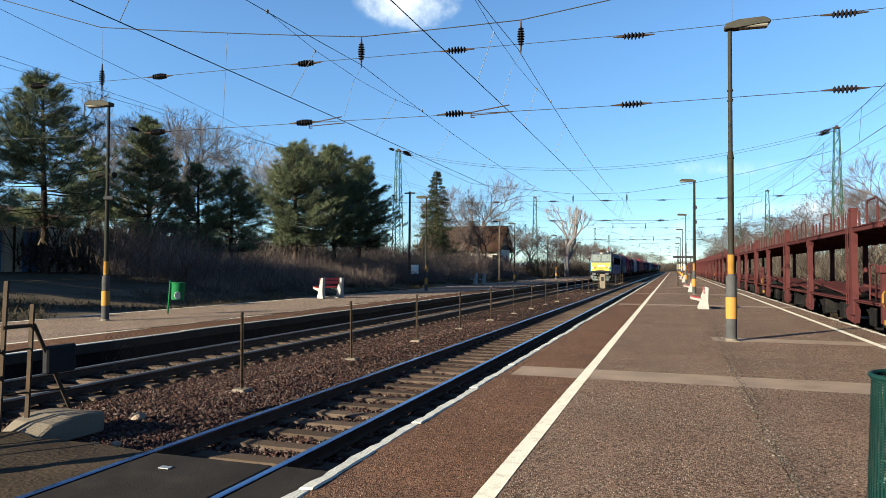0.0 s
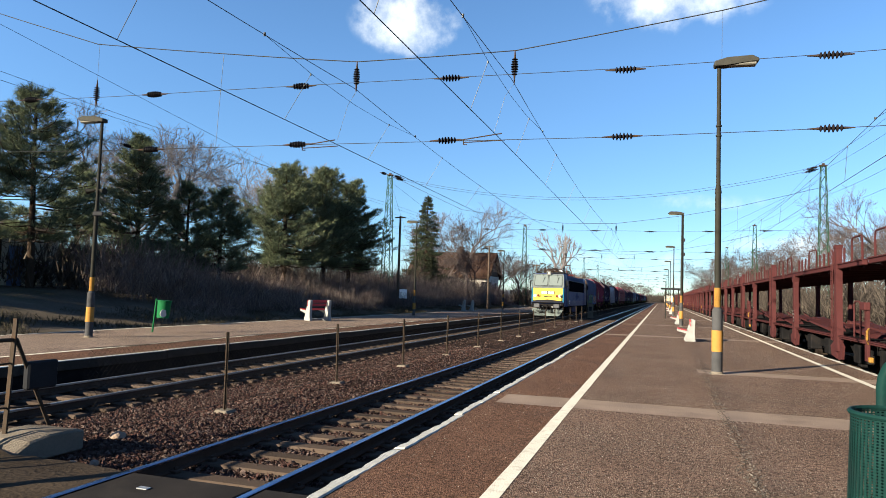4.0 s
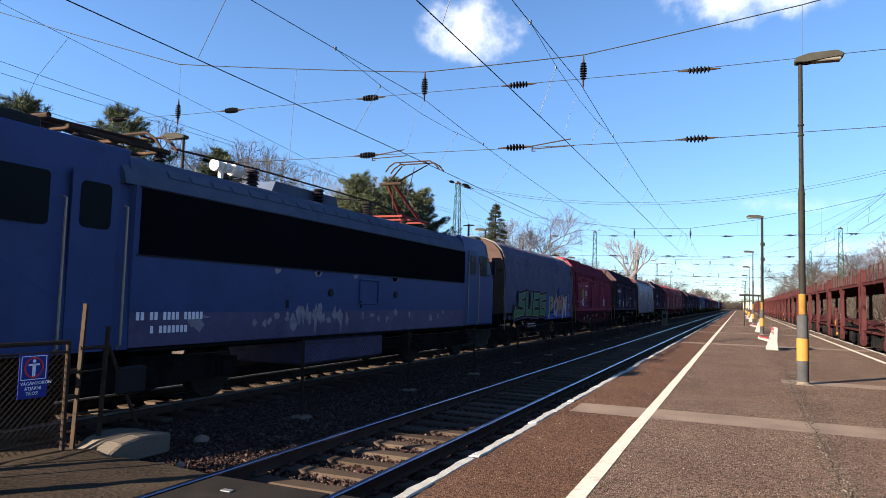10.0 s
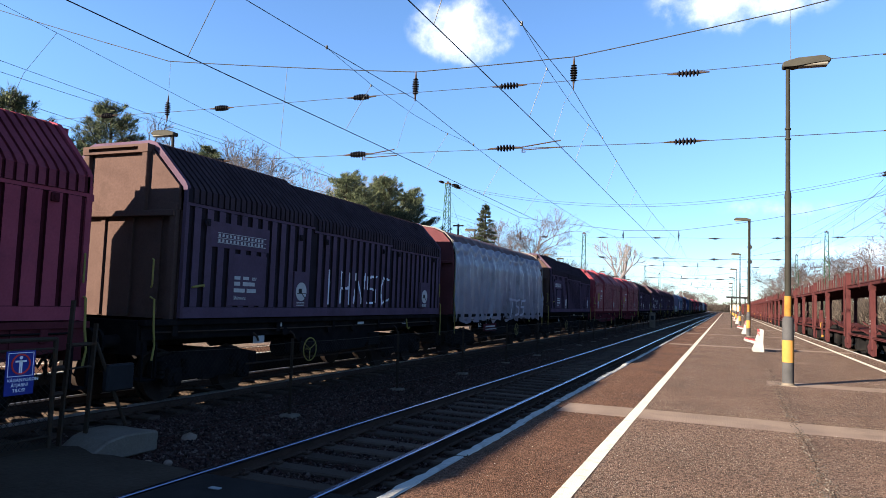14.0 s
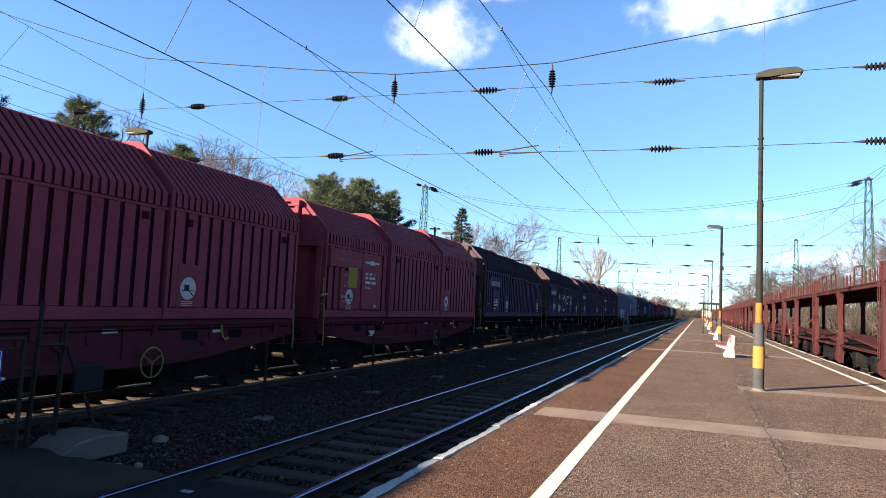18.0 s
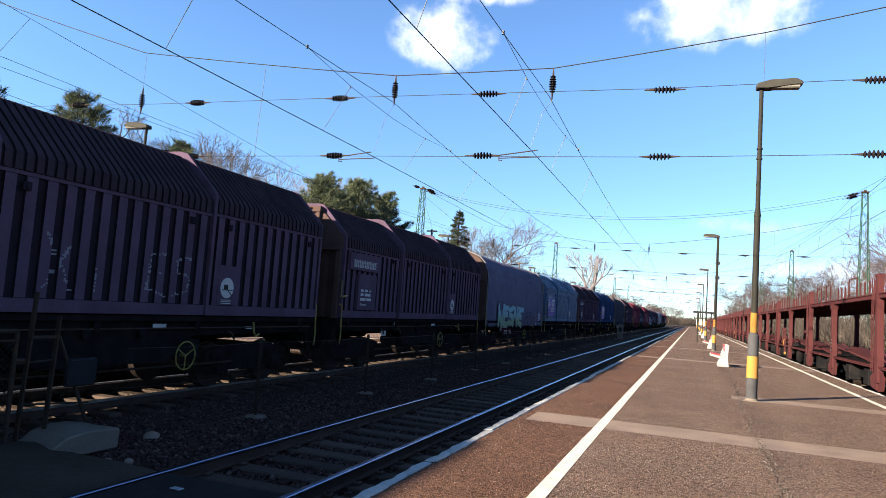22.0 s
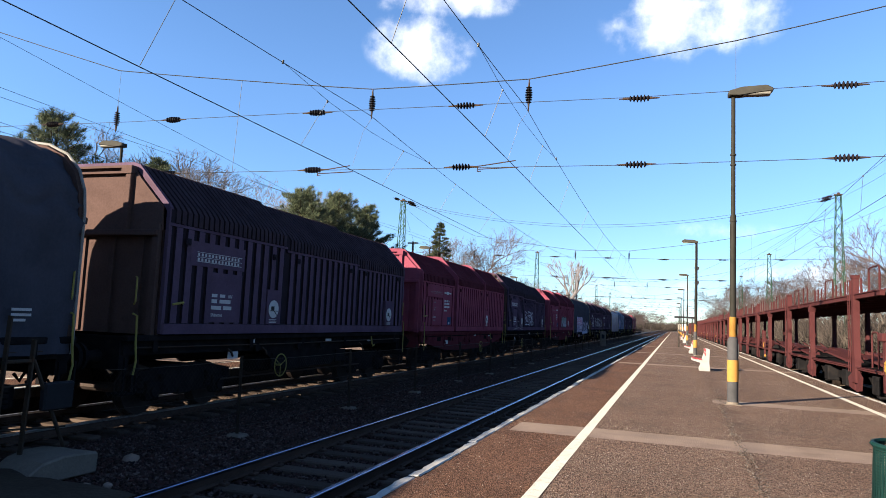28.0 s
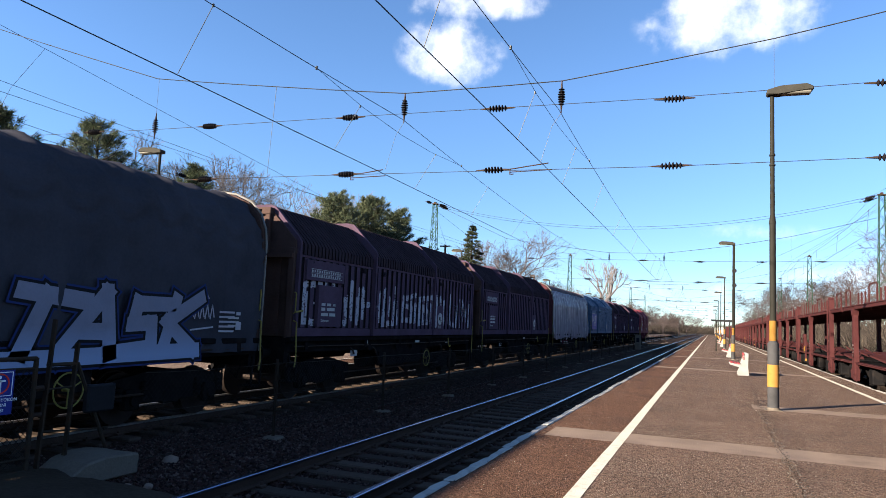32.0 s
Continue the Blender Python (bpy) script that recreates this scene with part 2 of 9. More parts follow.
def tube(bm, pts, r, seg=6, mi=0, closed=False):
    """A bent round bar through the points."""
    pts = [Vector(p) for p in pts]
    n = len(pts)
    rings, a = [], None
    for i, p in enumerate(pts):
        q0, q1 = (pts[i - 1] if i or closed else p), (pts[(i + 1) % n] if i < n - 1 or closed else p)
        d = (q1 - q0).normalized()
        if a is None:
            a = d.orthogonal().normalized()
        a = (a - d * a.dot(d)).normalized()
        b = d.cross(a)
        rr = r[i] if isinstance(r, (list, tuple)) else r
        rings.append([bm.verts.new(p + (a * math.cos(t) + b * math.sin(t)) * rr) for t in (2 * math.pi * k / seg for k in range(seg))])
    for i in range(n if closed else n - 1):
        u, v = rings[i], rings[(i + 1) % n]
        for k in range(seg):
            bm.faces.new((u[k], u[(k + 1) % seg], v[(k + 1) % seg], v[k])).material_index = mi
    if not closed:
        for f in (bm.faces.new(rings[0][::-1]), bm.faces.new(rings[-1])):
            f.material_index = mi
    return bm


def prism(bm, profile, y0, y1, mi=0, axis="y", caps=True):
    """The outline (x, z) drawn out along y (or, for axis x, the outline (y, z) along x)."""
    def at(u, w, v):
        return (u, v, w) if axis == "y" else (v, u, w)
    r0 = [bm.verts.new(at(u, w, y0)) for u, w in profile]
    r1 = [bm.verts.new(at(u, w, y1)) for u, w in profile]
    n = len(profile)
    for k in range(n):
        bm.faces.new((r0[k], r0[(k + 1) % n], r1[(k + 1) % n], r1[k])).material_index = mi
    if caps:
        for f in (bm.faces.new(r0[::-1]), bm.faces.new(r1)):
            f.material_index = mi
    return bm


def shell(bm, outer, inner, y0, y1, mi=0):
    """A bent sheet of some thickness: outer and inner outlines (x, z) of the same length, open at the ends of the outline."""
    n = len(outer)
    v = [[bm.verts.new((x, y, z)) for x, z in line] for y in (y0, y1) for line in (outer, inner)]
    o0, i0, o1, i1 = v
    for k in range(n - 1):
        for q in ((o0[k], o0[k + 1], o1[k + 1], o1[k]), (i0[k], i1[k], i1[k + 1], i0[k + 1]), (o0[k], i0[k], i0[k + 1], o0[k + 1]), (o1[k], o1[k + 1], i1[k + 1], i1[k])):
            bm.faces.new(q).material_index = mi
    for k in (0, n - 1):
        bm.faces.new((o0[k], o1[k], i1[k], i0[k])).material_index = mi
    return bm


def text_mesh(body, size, depth=0.004, shear=0.0, bold=0.0):
    """Flat raised lettering in the x-z plane, read from -y, starting at the origin."""
    cu = bpy.data.curves.new("lettering", "FONT")
    cu.body, cu.size, cu.extrude, cu.shear, cu.offset, cu.resolution_u = body, size, depth, shear, bold, 2
    ob = bpy.data.objects.new("lettering", cu)
    scene.collection.objects.link(ob)
    me = bpy.data.meshes.new_from_object(ob.evaluated_get(bpy.context.evaluated_depsgraph_get()))
    bpy.data.objects.remove(ob)
    me.transform(Matrix.Rotation(radians(90), 4, "X"))
    me.materials.clear()
    return me


def lettering(name, body, size, material, parent, m, label="", **k):
    me = text_mesh(body, size, **k)
    me.materials.append(material)
    me.transform(m)
    return part(name, me, None, parent, label)


def linked(name, me, parent, m, label=""):
    ob = new(name, me)
    ob.parent = parent
    ob.matrix_basis = m
    return tagged(ob, label)


def grid_sheet(xs, ys, zf):
    vs = [(x, y, zf(x, y)) for y in ys for x in xs]
    n = len(xs)
    fs = [(j * n + i, j * n + i + 1, (j + 1) * n + i + 1, (j + 1) * n + i) for j in range(len(ys) - 1) for i in range(n - 1)]
    return vs, fs


def raw(name, vs, fs, material, smooth=False):
    me = bpy.data.meshes.new(name)
    me.from_pydata(vs, [], fs)
    me.materials.append(material)
    if smooth:
        me.shade_smooth()
    return me


def ease(a, b, t):
    t = max(0.0, min(1.0, (t - a) / (b - a)))
    return t * t * (3 - 2 * t)


# ---- materials ----
def speckled(name, base, speck, scale=90.0, amount=0.5, broad=None, rough=0.9):
    """Asphalt with light chippings worn free, broad patches and fine relief."""
    m = mat(name, base, rough, vary=0.22, scale=0.8, fine=25, bump=0.0, stain=broad)
    nt = m.node_tree
    nd, ln = nt.nodes.new, nt.links.new
    bs = nt.nodes["Principled BSDF"]
    src = bs.inputs["Base Color"].links[0].from_socket
    tc = nd("ShaderNodeTexCoord")
    vo = nd("ShaderNodeTexVoronoi")
    vo.inputs["Scale"].default_value = scale
    ln(tc.outputs["Object"], vo.inputs["Vector"])
    near = nd("ShaderNodeMapRange")
    ln(vo.outputs["Distance"], near.inputs["Value"])
    near.inputs["From Min"].default_value, near.inputs["From Max"].default_value = 0.26, 0.40
    near.inputs["To Min"].default_value, near.inputs["To Max"].default_value = 1, 0
    sep = nd("ShaderNodeSeparateColor")
    ln(vo.outputs["Color"], sep.inputs[0])
    some = nd("ShaderNodeMapRange")
    ln(sep.outputs[0], some.inputs["Value"])
    some.inputs["From Min"].default_value, some.inputs["From Max"].default_value = 1 - amount, 1.0
    patch = nd("ShaderNodeTexNoise")
    patch.inputs["Scale"].default_value, patch.inputs["Detail"].default_value = 0.9, 6
    ln(tc.outputs["Object"], patch.inputs["Vector"])
    pr = nd("ShaderNodeMapRange")
    ln(patch.outputs["Fac"], pr.inputs["Value"])
    pr.inputs["From Min"].default_value, pr.inputs["From Max"].default_value = 0.35, 0.65
    pr.inputs["To Min"].default_value = 0.35
    mul, mul2 = nd("ShaderNodeMath"), nd("ShaderNodeMath")
    mul.operation = mul2.operation = "MULTIPLY"
    ln(near.outputs[0], mul.inputs[0]), ln(some.outputs[0], mul.inputs[1])
    ln(mul.outputs[0], mul2.inputs[0]), ln(pr.outputs[0], mul2.inputs[1])
    grain = nd("ShaderNodeTexVoronoi")
    grain.inputs["Scale"].default_value = scale * 0.8
    ln(tc.outputs["Object"], grain.inputs["Vector"])
    gs = nd("ShaderNodeSeparateColor")
    ln(grain.outputs["Color"], gs.inputs[0])
    gr = nd("ShaderNodeMapRange")
    ln(gs.outputs[1], gr.inputs["Value"])
    gr.inputs["To Min"].default_value, gr.inputs["To Max"].default_value = 0.32, 1.65
    hv = nd("ShaderNodeHueSaturation")
    ln(gr.outputs[0], hv.inputs["Value"]), ln(src, hv.inputs["Color"])
    mx = nd("ShaderNodeMix")
    mx.data_type = "RGBA"
    ln(mul2.outputs[0], mx.inputs["Factor"]), ln(hv.outputs["Color"], mx.inputs["A"])
    mx.inputs["B"].default_value = (*speck, 1)
    ln(mx.outputs["Result"], bs.inputs["Base Color"])
    bp = nd("ShaderNodeBump")
    bp.inputs["Strength"].default_value, bp.inputs["Distance"].default_value = 0.6, 0.012
    ln(vo.outputs["Distance"], bp.inputs["Height"])
    ln(bp.outputs["Normal"], bs.inputs["Normal"])
    return m


M_ASPHALT = speckled("platform_asphalt", (0.09913, 0.06272, 0.046), (0.4656, 0.3842, 0.3039), 80, 0.8, ((0.06609, 0.04469, 0.03449), 0.7, 0.5))
M_ASPHALT_RED = speckled("red_brown_asphalt", (0.09439, 0.05107, 0.03374), (0.2237, 0.1676, 0.1277), 95, 0.35, ((0.04894, 0.03192, 0.02736), 0.7, 0.6))
M_FAR_ASPHALT = speckled("far_platform_asphalt", (0.1532, 0.1103, 0.0858), (0.3647, 0.3126, 0.2605), 60, 0.5)
M_BAND = mat("concrete_band", (0.1908, 0.1403, 0.11), 0.9, vary=0.2, scale=2, fine=60, bump=0.3, stain=((0.1122, 0.08081, 0.06173), 0.6, 1.5))
M_WHITE_LINE = mat("worn_white_paint", (0.532, 0.4845, 0.399), 0.75, vary=0.12, scale=6, fine=70, bump=0.25, stain=((0.228, 0.19, 0.152), 0.75, 9))
M_EDGE_WHITE = mat("chipped_white_edge_paint", (0.34, 0.33, 0.305), 0.85, vary=0.2, scale=4, fine=50, bump=0.4, stain=((0.085, 0.072, 0.064), 1.0, 3.2))
M_CONCRETE = mat("weathered_concrete", (0.264, 0.248, 0.224), 0.9, vary=0.22, scale=2.5, fine=45, bump=0.35, stain=((0.128, 0.116, 0.104), 0.6, 2))
M_SLEEPER = mat("concrete_sleeper", (0.057, 0.04104, 0.03192), 0.9, vary=0.25, scale=3, fine=40, bump=0.35, stain=((0.0342, 0.02432, 0.01824), 0.7, 3), per=0.3)
M_RAIL = mat("rail_rust", (0.055, 0.03575, 0.0275), 0.75, metal=0.2, vary=0.3, scale=4, fine=60, bump=0.2)
M_RAILHEAD = mat("polished_rail_head", (0.3000, 0.3348, 0.4420), 0.22, metal=1.0, vary=0.1, scale=2, fine=30, bump=0.02)
M_RAILHEAD_DULL = mat("dull_rail_head", (0.30, 0.28, 0.26), 0.42, metal=0.9, vary=0.2, scale=2, fine=30, bump=0.05)
M_BED = mat("ballast_bed", (0.031, 0.01922, 0.01426), 0.95, vary=0.4, scale=6, fine=28, bump=0.9, stain=((0.0186, 0.01488, 0.01302), 0.6, 0.7))
M_STONES = island_mat("ballast_stones", ((0.01071, 0.00782, 0.008096), (0.02677, 0.01564, 0.01366), (0.05354, 0.02668, 0.02226), (0.04462, 0.03128, 0.02732), (0.1026, 0.0736, 0.06376)), 0.92)
M_CROSSING = mat("rubber_crossing_panel", (0.02075, 0.01798, 0.0166), 0.7, vary=0.25, scale=3, fine=80, bump=0.25, stain=((0.0415, 0.03458, 0.0294), 0.5, 2))
M_EARTH = mat("trodden_earth", (0.04588, 0.03391, 0.02474), 0.95, vary=0.35, scale=1.2, fine=20, bump=0.6, stain=((0.02793, 0.02793, 0.01397), 0.6, 0.6))
M_GROUND = mat("winter_grass_ground", (0.05442, 0.04562, 0.03201), 0.95, vary=0.4, scale=0.35, fine=8, bump=0.7, tint=(0.07683, 0.06082, 0.04803), stain=((0.03201, 0.03771, 0.02001), 0.7, 0.15))
M_HILL = mat("distant_wooded_hill", (0.16, 0.18, 0.20), 0.95, vary=0.25, scale=0.01, fine=0.08, bump=0.0)
M_STEEL_DK = mat("dark_rusty_steel", (0.036, 0.0252, 0.0204), 0.7, metal=0.3, vary=0.35, scale=6, fine=50, bump=0.2, stain=((0.096, 0.045, 0.021), 0.6, 5))
M_POST = mat("rusty_fence_post", (0.03671, 0.02713, 0.02075), 0.75, metal=0.2, vary=0.3, scale=8, fine=60, bump=0.2, stain=((0.06384, 0.03192, 0.01596), 0.6, 6))
M_WIRE = mat("fence_wire", (0.0300, 0.0255, 0.0225), 0.55, metal=0.6, vary=0.2, scale=5, fine=40, bump=0)
M_LAMPPOST = mat("grey_painted_post", (0.02029, 0.01959, 0.01669), 0.6, metal=0.1, vary=0.2, scale=5, fine=50, bump=0.1, stain=((0.01192, 0.009563, 0.007656), 0.6, 4))
M_YELLOW_BAND = mat("amber_yellow_band", (0.2599, 0.134, 0.03549), 0.6, vary=0.15, scale=5, fine=50, bump=0.1, stain=((0.1444, 0.0719, 0.01938), 0.6, 5))
M_BLACK_BAND = mat("black_band", (0.045, 0.044, 0.046), 0.6, vary=0.3, scale=5, fine=50, bump=0.1)
M_LAMPHEAD = mat("dull_olive_lamp_housing", (0.036, 0.03384, 0.0288), 0.6, vary=0.2, scale=6, fine=40, bump=0.05)
M_LAMPGLASS = mat("milky_lamp_cover", (0.1417, 0.1323, 0.1134), 0.3, vary=0.1, scale=5, fine=30, bump=0)
M_MAST = mat("green_painted_lattice", (0.02069, 0.04703, 0.03135), 0.6, metal=0.1, vary=0.2, scale=3, fine=30, bump=0.1, stain=((0.03678, 0.02257, 0.01463), 0.5, 2))
M_CABLE = mat("overhead_wire", (0.045, 0.045, 0.045), 0.5, metal=0.6, vary=0.15, scale=1, fine=5, bump=0)
M_INSUL = mat("brown_glazed_insulator", (0.010, 0.008, 0.009), 0.55, vary=0.15, scale=10, fine=50, bump=0, spec=0.06)
M_GALV = mat("galvanised_fitting", (0.34, 0.34, 0.34), 0.45, metal=0.8, vary=0.15, scale=8, fine=50, bump=0.05)
M_GREEN_BIN = mat("green_perforated_steel", (0.005357, 0.02049, 0.01848), 0.5, vary=0.2, scale=6, fine=60, bump=0.1, stain=((0.01339, 0.01951, 0.02156), 0.4, 4))
M_GREEN_FAR = mat("green_bin_plastic", (0.0108, 0.0792, 0.0288), 0.5, vary=0.15, scale=6, fine=60, bump=0.05)
M_BENCH_WHITE = mat("whitewashed_concrete", (0.2137, 0.2095, 0.2009), 0.85, vary=0.1, scale=6, fine=60, bump=0.2, stain=((0.1368, 0.1325, 0.124), 0.5, 4))
M_BENCH_RED = mat("red_bench_slat", (0.28, 0.045, 0.050), 0.6, vary=0.2, scale=5, fine=60, bump=0.1, stain=((0.16, 0.05, 0.05), 0.5, 4))
M_SIGN_BLUE = mat("blue_enamel_sign", (0.028, 0.036, 0.192), 0.35, vary=0.1, scale=4, fine=30, bump=0.02)
M_SIGN_WHITE = mat("white_sign_lettering", (0.78, 0.78, 0.80), 0.5, vary=0.05, scale=5, fine=30, bump=0)
M_SIGN_RED = mat("red_sign_ring", (0.60, 0.05, 0.04), 0.5, vary=0.05, scale=5, fine=30, bump=0)
# rolling stock
M_CARR = mat("car_carrier_oxide_red", (0.04915, 0.01607, 0.01651), 0.7, vary=0.22, scale=2.5, fine=35, bump=0.12, stain=((0.03072, 0.01405, 0.01342), 0.7, 2.5))
M_UNDER = mat("sooty_shade_dark_underframe", (0.009, 0.0085, 0.009), 0.8, vary=0.35, scale=4, fine=40, bump=0.2, stain=((0.02, 0.015, 0.012), 0.6, 4), spec=0)
M_UNDER_RED = mat("dull_red_underframe", (0.072, 0.018, 0.0228), 0.75, vary=0.3, scale=3, fine=40, bump=0.15, stain=((0.0336, 0.0156, 0.0168), 0.7, 3), spec=0)
M_WHEEL = mat("brown_wheel_steel", (0.0275, 0.021, 0.018), 0.6, metal=0.4, vary=0.3, scale=5, fine=40, bump=0.1, spec=0)
M_HOOD_RED = mat("faded_red_hood_paint", (0.1612, 0.03311, 0.04348), 0.6, vary=0.2, scale=1.5, fine=30, bump=0.06, stain=((0.1075, 0.02337, 0.03438), 0.6, 1.8), spec=0.03)
M_HOOD_DARK = mat("sooty_maroon_hood_paint", (0.06776, 0.04478, 0.06657), 0.65, vary=0.22, scale=1.5, fine=30, bump=0.06, stain=((0.04519, 0.02868, 0.03504), 0.6, 1.6), spec=0)
M_HOOD_BLUE = mat("slate_blue_hood_paint", (0.04726, 0.08513, 0.1483), 0.55, vary=0.15, scale=1.5, fine=30, bump=0.06, stain=((0.03545, 0.06147, 0.1091), 0.6, 1.8), spec=0.03)
M_HOOD_NAVY = mat("deep_blue_hood_paint", (0.026, 0.043, 0.098), 0.55, vary=0.15, scale=1.5, fine=30, bump=0.06, stain=((0.018, 0.024, 0.072), 0.6, 1.8), spec=0)
M_END_BROWN = mat("rusty_brown_end_wall", (0.0624, 0.04, 0.0352), 0.75, vary=0.25, scale=2, fine=30, bump=0.1, stain=((0.036, 0.024, 0.0208), 0.7, 2), spec=0)
M_TARP = mat("grey_green_tarpaulin", (0.08189, 0.0802, 0.1174), 0.5, vary=0.18, scale=1.2, fine=25, bump=0.15, stain=((0.05211, 0.04972, 0.07338), 0.6, 1.3), spec=0)
M_TARP_DK = mat("dark_slate_tarpaulin", (0.0396, 0.0396, 0.0495), 0.5, vary=0.2, scale=1.2, fine=25, bump=0.15, stain=((0.0264, 0.0264, 0.03069), 0.6, 1.3), spec=0)
M_TARP_SILVER = mat("silvery_grey_tarpaulin", (0.128, 0.118, 0.148), 0.38, vary=0.2, scale=1.2, fine=25, bump=0.2, stain=((0.060, 0.055, 0.064), 0.7, 1.6), spec=0.3)
M_CREST = mat("rust_brown_cover_crest", (0.075, 0.048, 0.050), 0.6, vary=0.25, scale=1.5, fine=25, bump=0.15, stain=((0.045, 0.032, 0.034), 0.6, 1.5), spec=0.05)
M_END_MAROON = mat("dull_maroon_end_wall", (0.070, 0.026, 0.030), 0.7, vary=0.25, scale=2, fine=30, bump=0.1, stain=((0.036, 0.018, 0.019), 0.7, 2), spec=0)
M_LABEL_WHITE = mat("stencilled_white_paint", (0.3255, 0.3202, 0.315), 0.7, vary=0.12, scale=8, fine=60, bump=0, stain=((0.1575, 0.147, 0.147), 0.5, 8))
M_FADED = mat("faded_stencil_paint", (0.150, 0.115, 0.120), 0.8, vary=0.3, scale=9, fine=60, bump=0, stain=((0.090, 0.055, 0.060), 0.7, 8))
M_NOTICE_BLUE = mat("dark_teal_notice_paint", (0.022, 0.045, 0.090), 0.7, vary=0.2, scale=5, fine=40, bump=0, spec=0)
M_LABEL_YELLOW = mat("mustard_panel_paint", (0.2352, 0.1568, 0.0336), 0.7, vary=0.15, scale=6, fine=60, bump=0, stain=((0.1568, 0.0952, 0.028), 0.5, 6))
M_YELLOW = mat("yellow_handrail_paint", (0.1872, 0.1572, 0.0468), 0.55, vary=0.15, scale=6, fine=60, bump=0.03)
M_LOCO_BLUE = mat("locomotive_blue_paint", (0.034, 0.050, 0.126), 0.5, vary=0.12, scale=1.2, fine=20, bump=0.02, stain=((0.03202, 0.03473, 0.06637), 0.5, 1.4), spec=0.04)
M_LOCO_SKIRT = mat("grimy_lower_blue_paint", (0.06578, 0.05566, 0.1012), 0.45, vary=0.25, scale=1.6, fine=25, bump=0.04, stain=((0.1265, 0.1088, 0.1492), 0.5, 2.6), spec=0.04)
M_LOCO_TEAL = mat("teal_blue_cab_corner", (0.014, 0.091, 0.154), 0.35, vary=0.1, scale=2, fine=30, bump=0.02)
M_LOCO_YELLOW = mat("bright_yellow_front_paint", (0.464, 0.344, 0.06), 0.4, vary=0.06, scale=2, fine=30, bump=0.02, stain=((0.352, 0.256, 0.048), 0.4, 3))
M_LOCO_GREY = mat("pale_grey_cab_paint", (0.1, 0.112, 0.1104), 0.4, vary=0.1, scale=2, fine=30, bump=0.02, stain=((0.064, 0.0704, 0.0688), 0.4, 3))
M_LOCO_ROOF = mat("dusty_blue_grey_roof", (0.058, 0.0725, 0.1131), 0.55, vary=0.2, scale=2, fine=30, bump=0.05, stain=((0.08352, 0.09744, 0.1253), 0.5, 1.5), spec=0)
M_PEELED = mat("peeled_primer", (0.20, 0.175, 0.20), 0.8, vary=0.3, scale=5, fine=40, bump=0.1, stain=((0.09, 0.07, 0.10), 0.6, 7))
M_CHROME_OLD = mat("worn_galvanised_tube", (0.16, 0.15, 0.14), 0.6, metal=0.2, vary=0.25, scale=5, fine=40, bump=0.05)
M_BLACK = mat("black_paint", (0.018, 0.018, 0.020), 0.35, vary=0.2, scale=3, fine=30, bump=0.02)
M_BLACKBAND = mat("dark_side_window_band", (0.0044, 0.0048, 0.0064), 0.6, vary=0.2, scale=1, fine=20, bump=0.01, spec=0)
M_GLASS_DK = mat("dark_cab_glass", (0.006, 0.007, 0.009), 0.3, vary=0.1, scale=2, fine=20, bump=0, spec=0.02)
# pale base colour stands in for bright cloud mirrored in the glass
M_SCREEN = mat("sky_pale_windscreen", (0.1161, 0.1339, 0.1295), 0.12, vary=0.10, scale=1.5, fine=15, bump=0, spec=0.35, stain=((0.07589, 0.08928, 0.08928), 0.5, 1.5))
M_HEADLAMP = mat("headlamp_glass", (0.42, 0.38, 0.30), 0.1, vary=0.05, scale=5, fine=30, bump=0, spec=0.8)
M_TAILRED = mat("red_tail_lamp", (0.10, 0.018, 0.02), 0.25, vary=0.1, scale=5, fine=30, bump=0)
M_PANTO_RED = mat("red_pantograph_arm", (0.14, 0.028, 0.026), 0.5, vary=0.15, scale=5, fine=40, bump=0.02)
M_CERAMIC = mat("white_porcelain", (0.62, 0.60, 0.56), 0.3, vary=0.08, scale=8, fine=40, bump=0)
# vegetation and houses
M_BARK = mat("pine_bark", (0.03086, 0.02178, 0.01634), 0.95, vary=0.35, scale=4, fine=25, bump=0.8)
M_TWIG = mat("bare_twigs", (0.109, 0.09734, 0.09808), 0.95, vary=0.25, scale=3, fine=25, bump=0.3, per=0.15)
M_TWIG_DARK = mat("dark_bare_twigs", (0.066, 0.052, 0.050), 0.95, vary=0.25, scale=3, fine=25, bump=0.3, per=0.25)
M_NEEDLE = island_mat("pine_needles", ((0.03272, 0.04414, 0.02676), (0.05355, 0.06866, 0.04164), (0.08182, 0.09563, 0.05552), (0.122, 0.125, 0.0694)), 0.7)
M_SPRUCE = island_mat("spruce_needles", ((0.01636, 0.02207, 0.01338), (0.02678, 0.03433, 0.02082), (0.04091, 0.04782, 0.02776), (0.061, 0.0625, 0.0347)), 0.7)
M_BUSH = island_mat("brown_brush", ((0.04747, 0.03744, 0.03941), (0.08436, 0.06238, 0.0591), (0.1292, 0.09358, 0.08209), (0.1845, 0.1561, 0.1346)), 0.95)
M_SCRUB = island_mat("grey_brown_scrub", ((0.020, 0.017, 0.016), (0.036, 0.029, 0.026), (0.056, 0.045, 0.038), (0.085, 0.070, 0.056)), 0.95)
M_DRYGRASS = island_mat("dry_grass", ((0.03379, 0.02817, 0.01761), (0.05408, 0.04228, 0.02935), (0.02534, 0.0266, 0.0137), (0.07098, 0.05322, 0.03913)), 0.95)
M_PLASTER = mat("grimy_cream_plaster", (0.3866, 0.357, 0.3123), 0.9, vary=0.18, scale=1.2, fine=25, bump=0.2, stain=((0.2083, 0.1933, 0.1725), 0.6, 0.9))
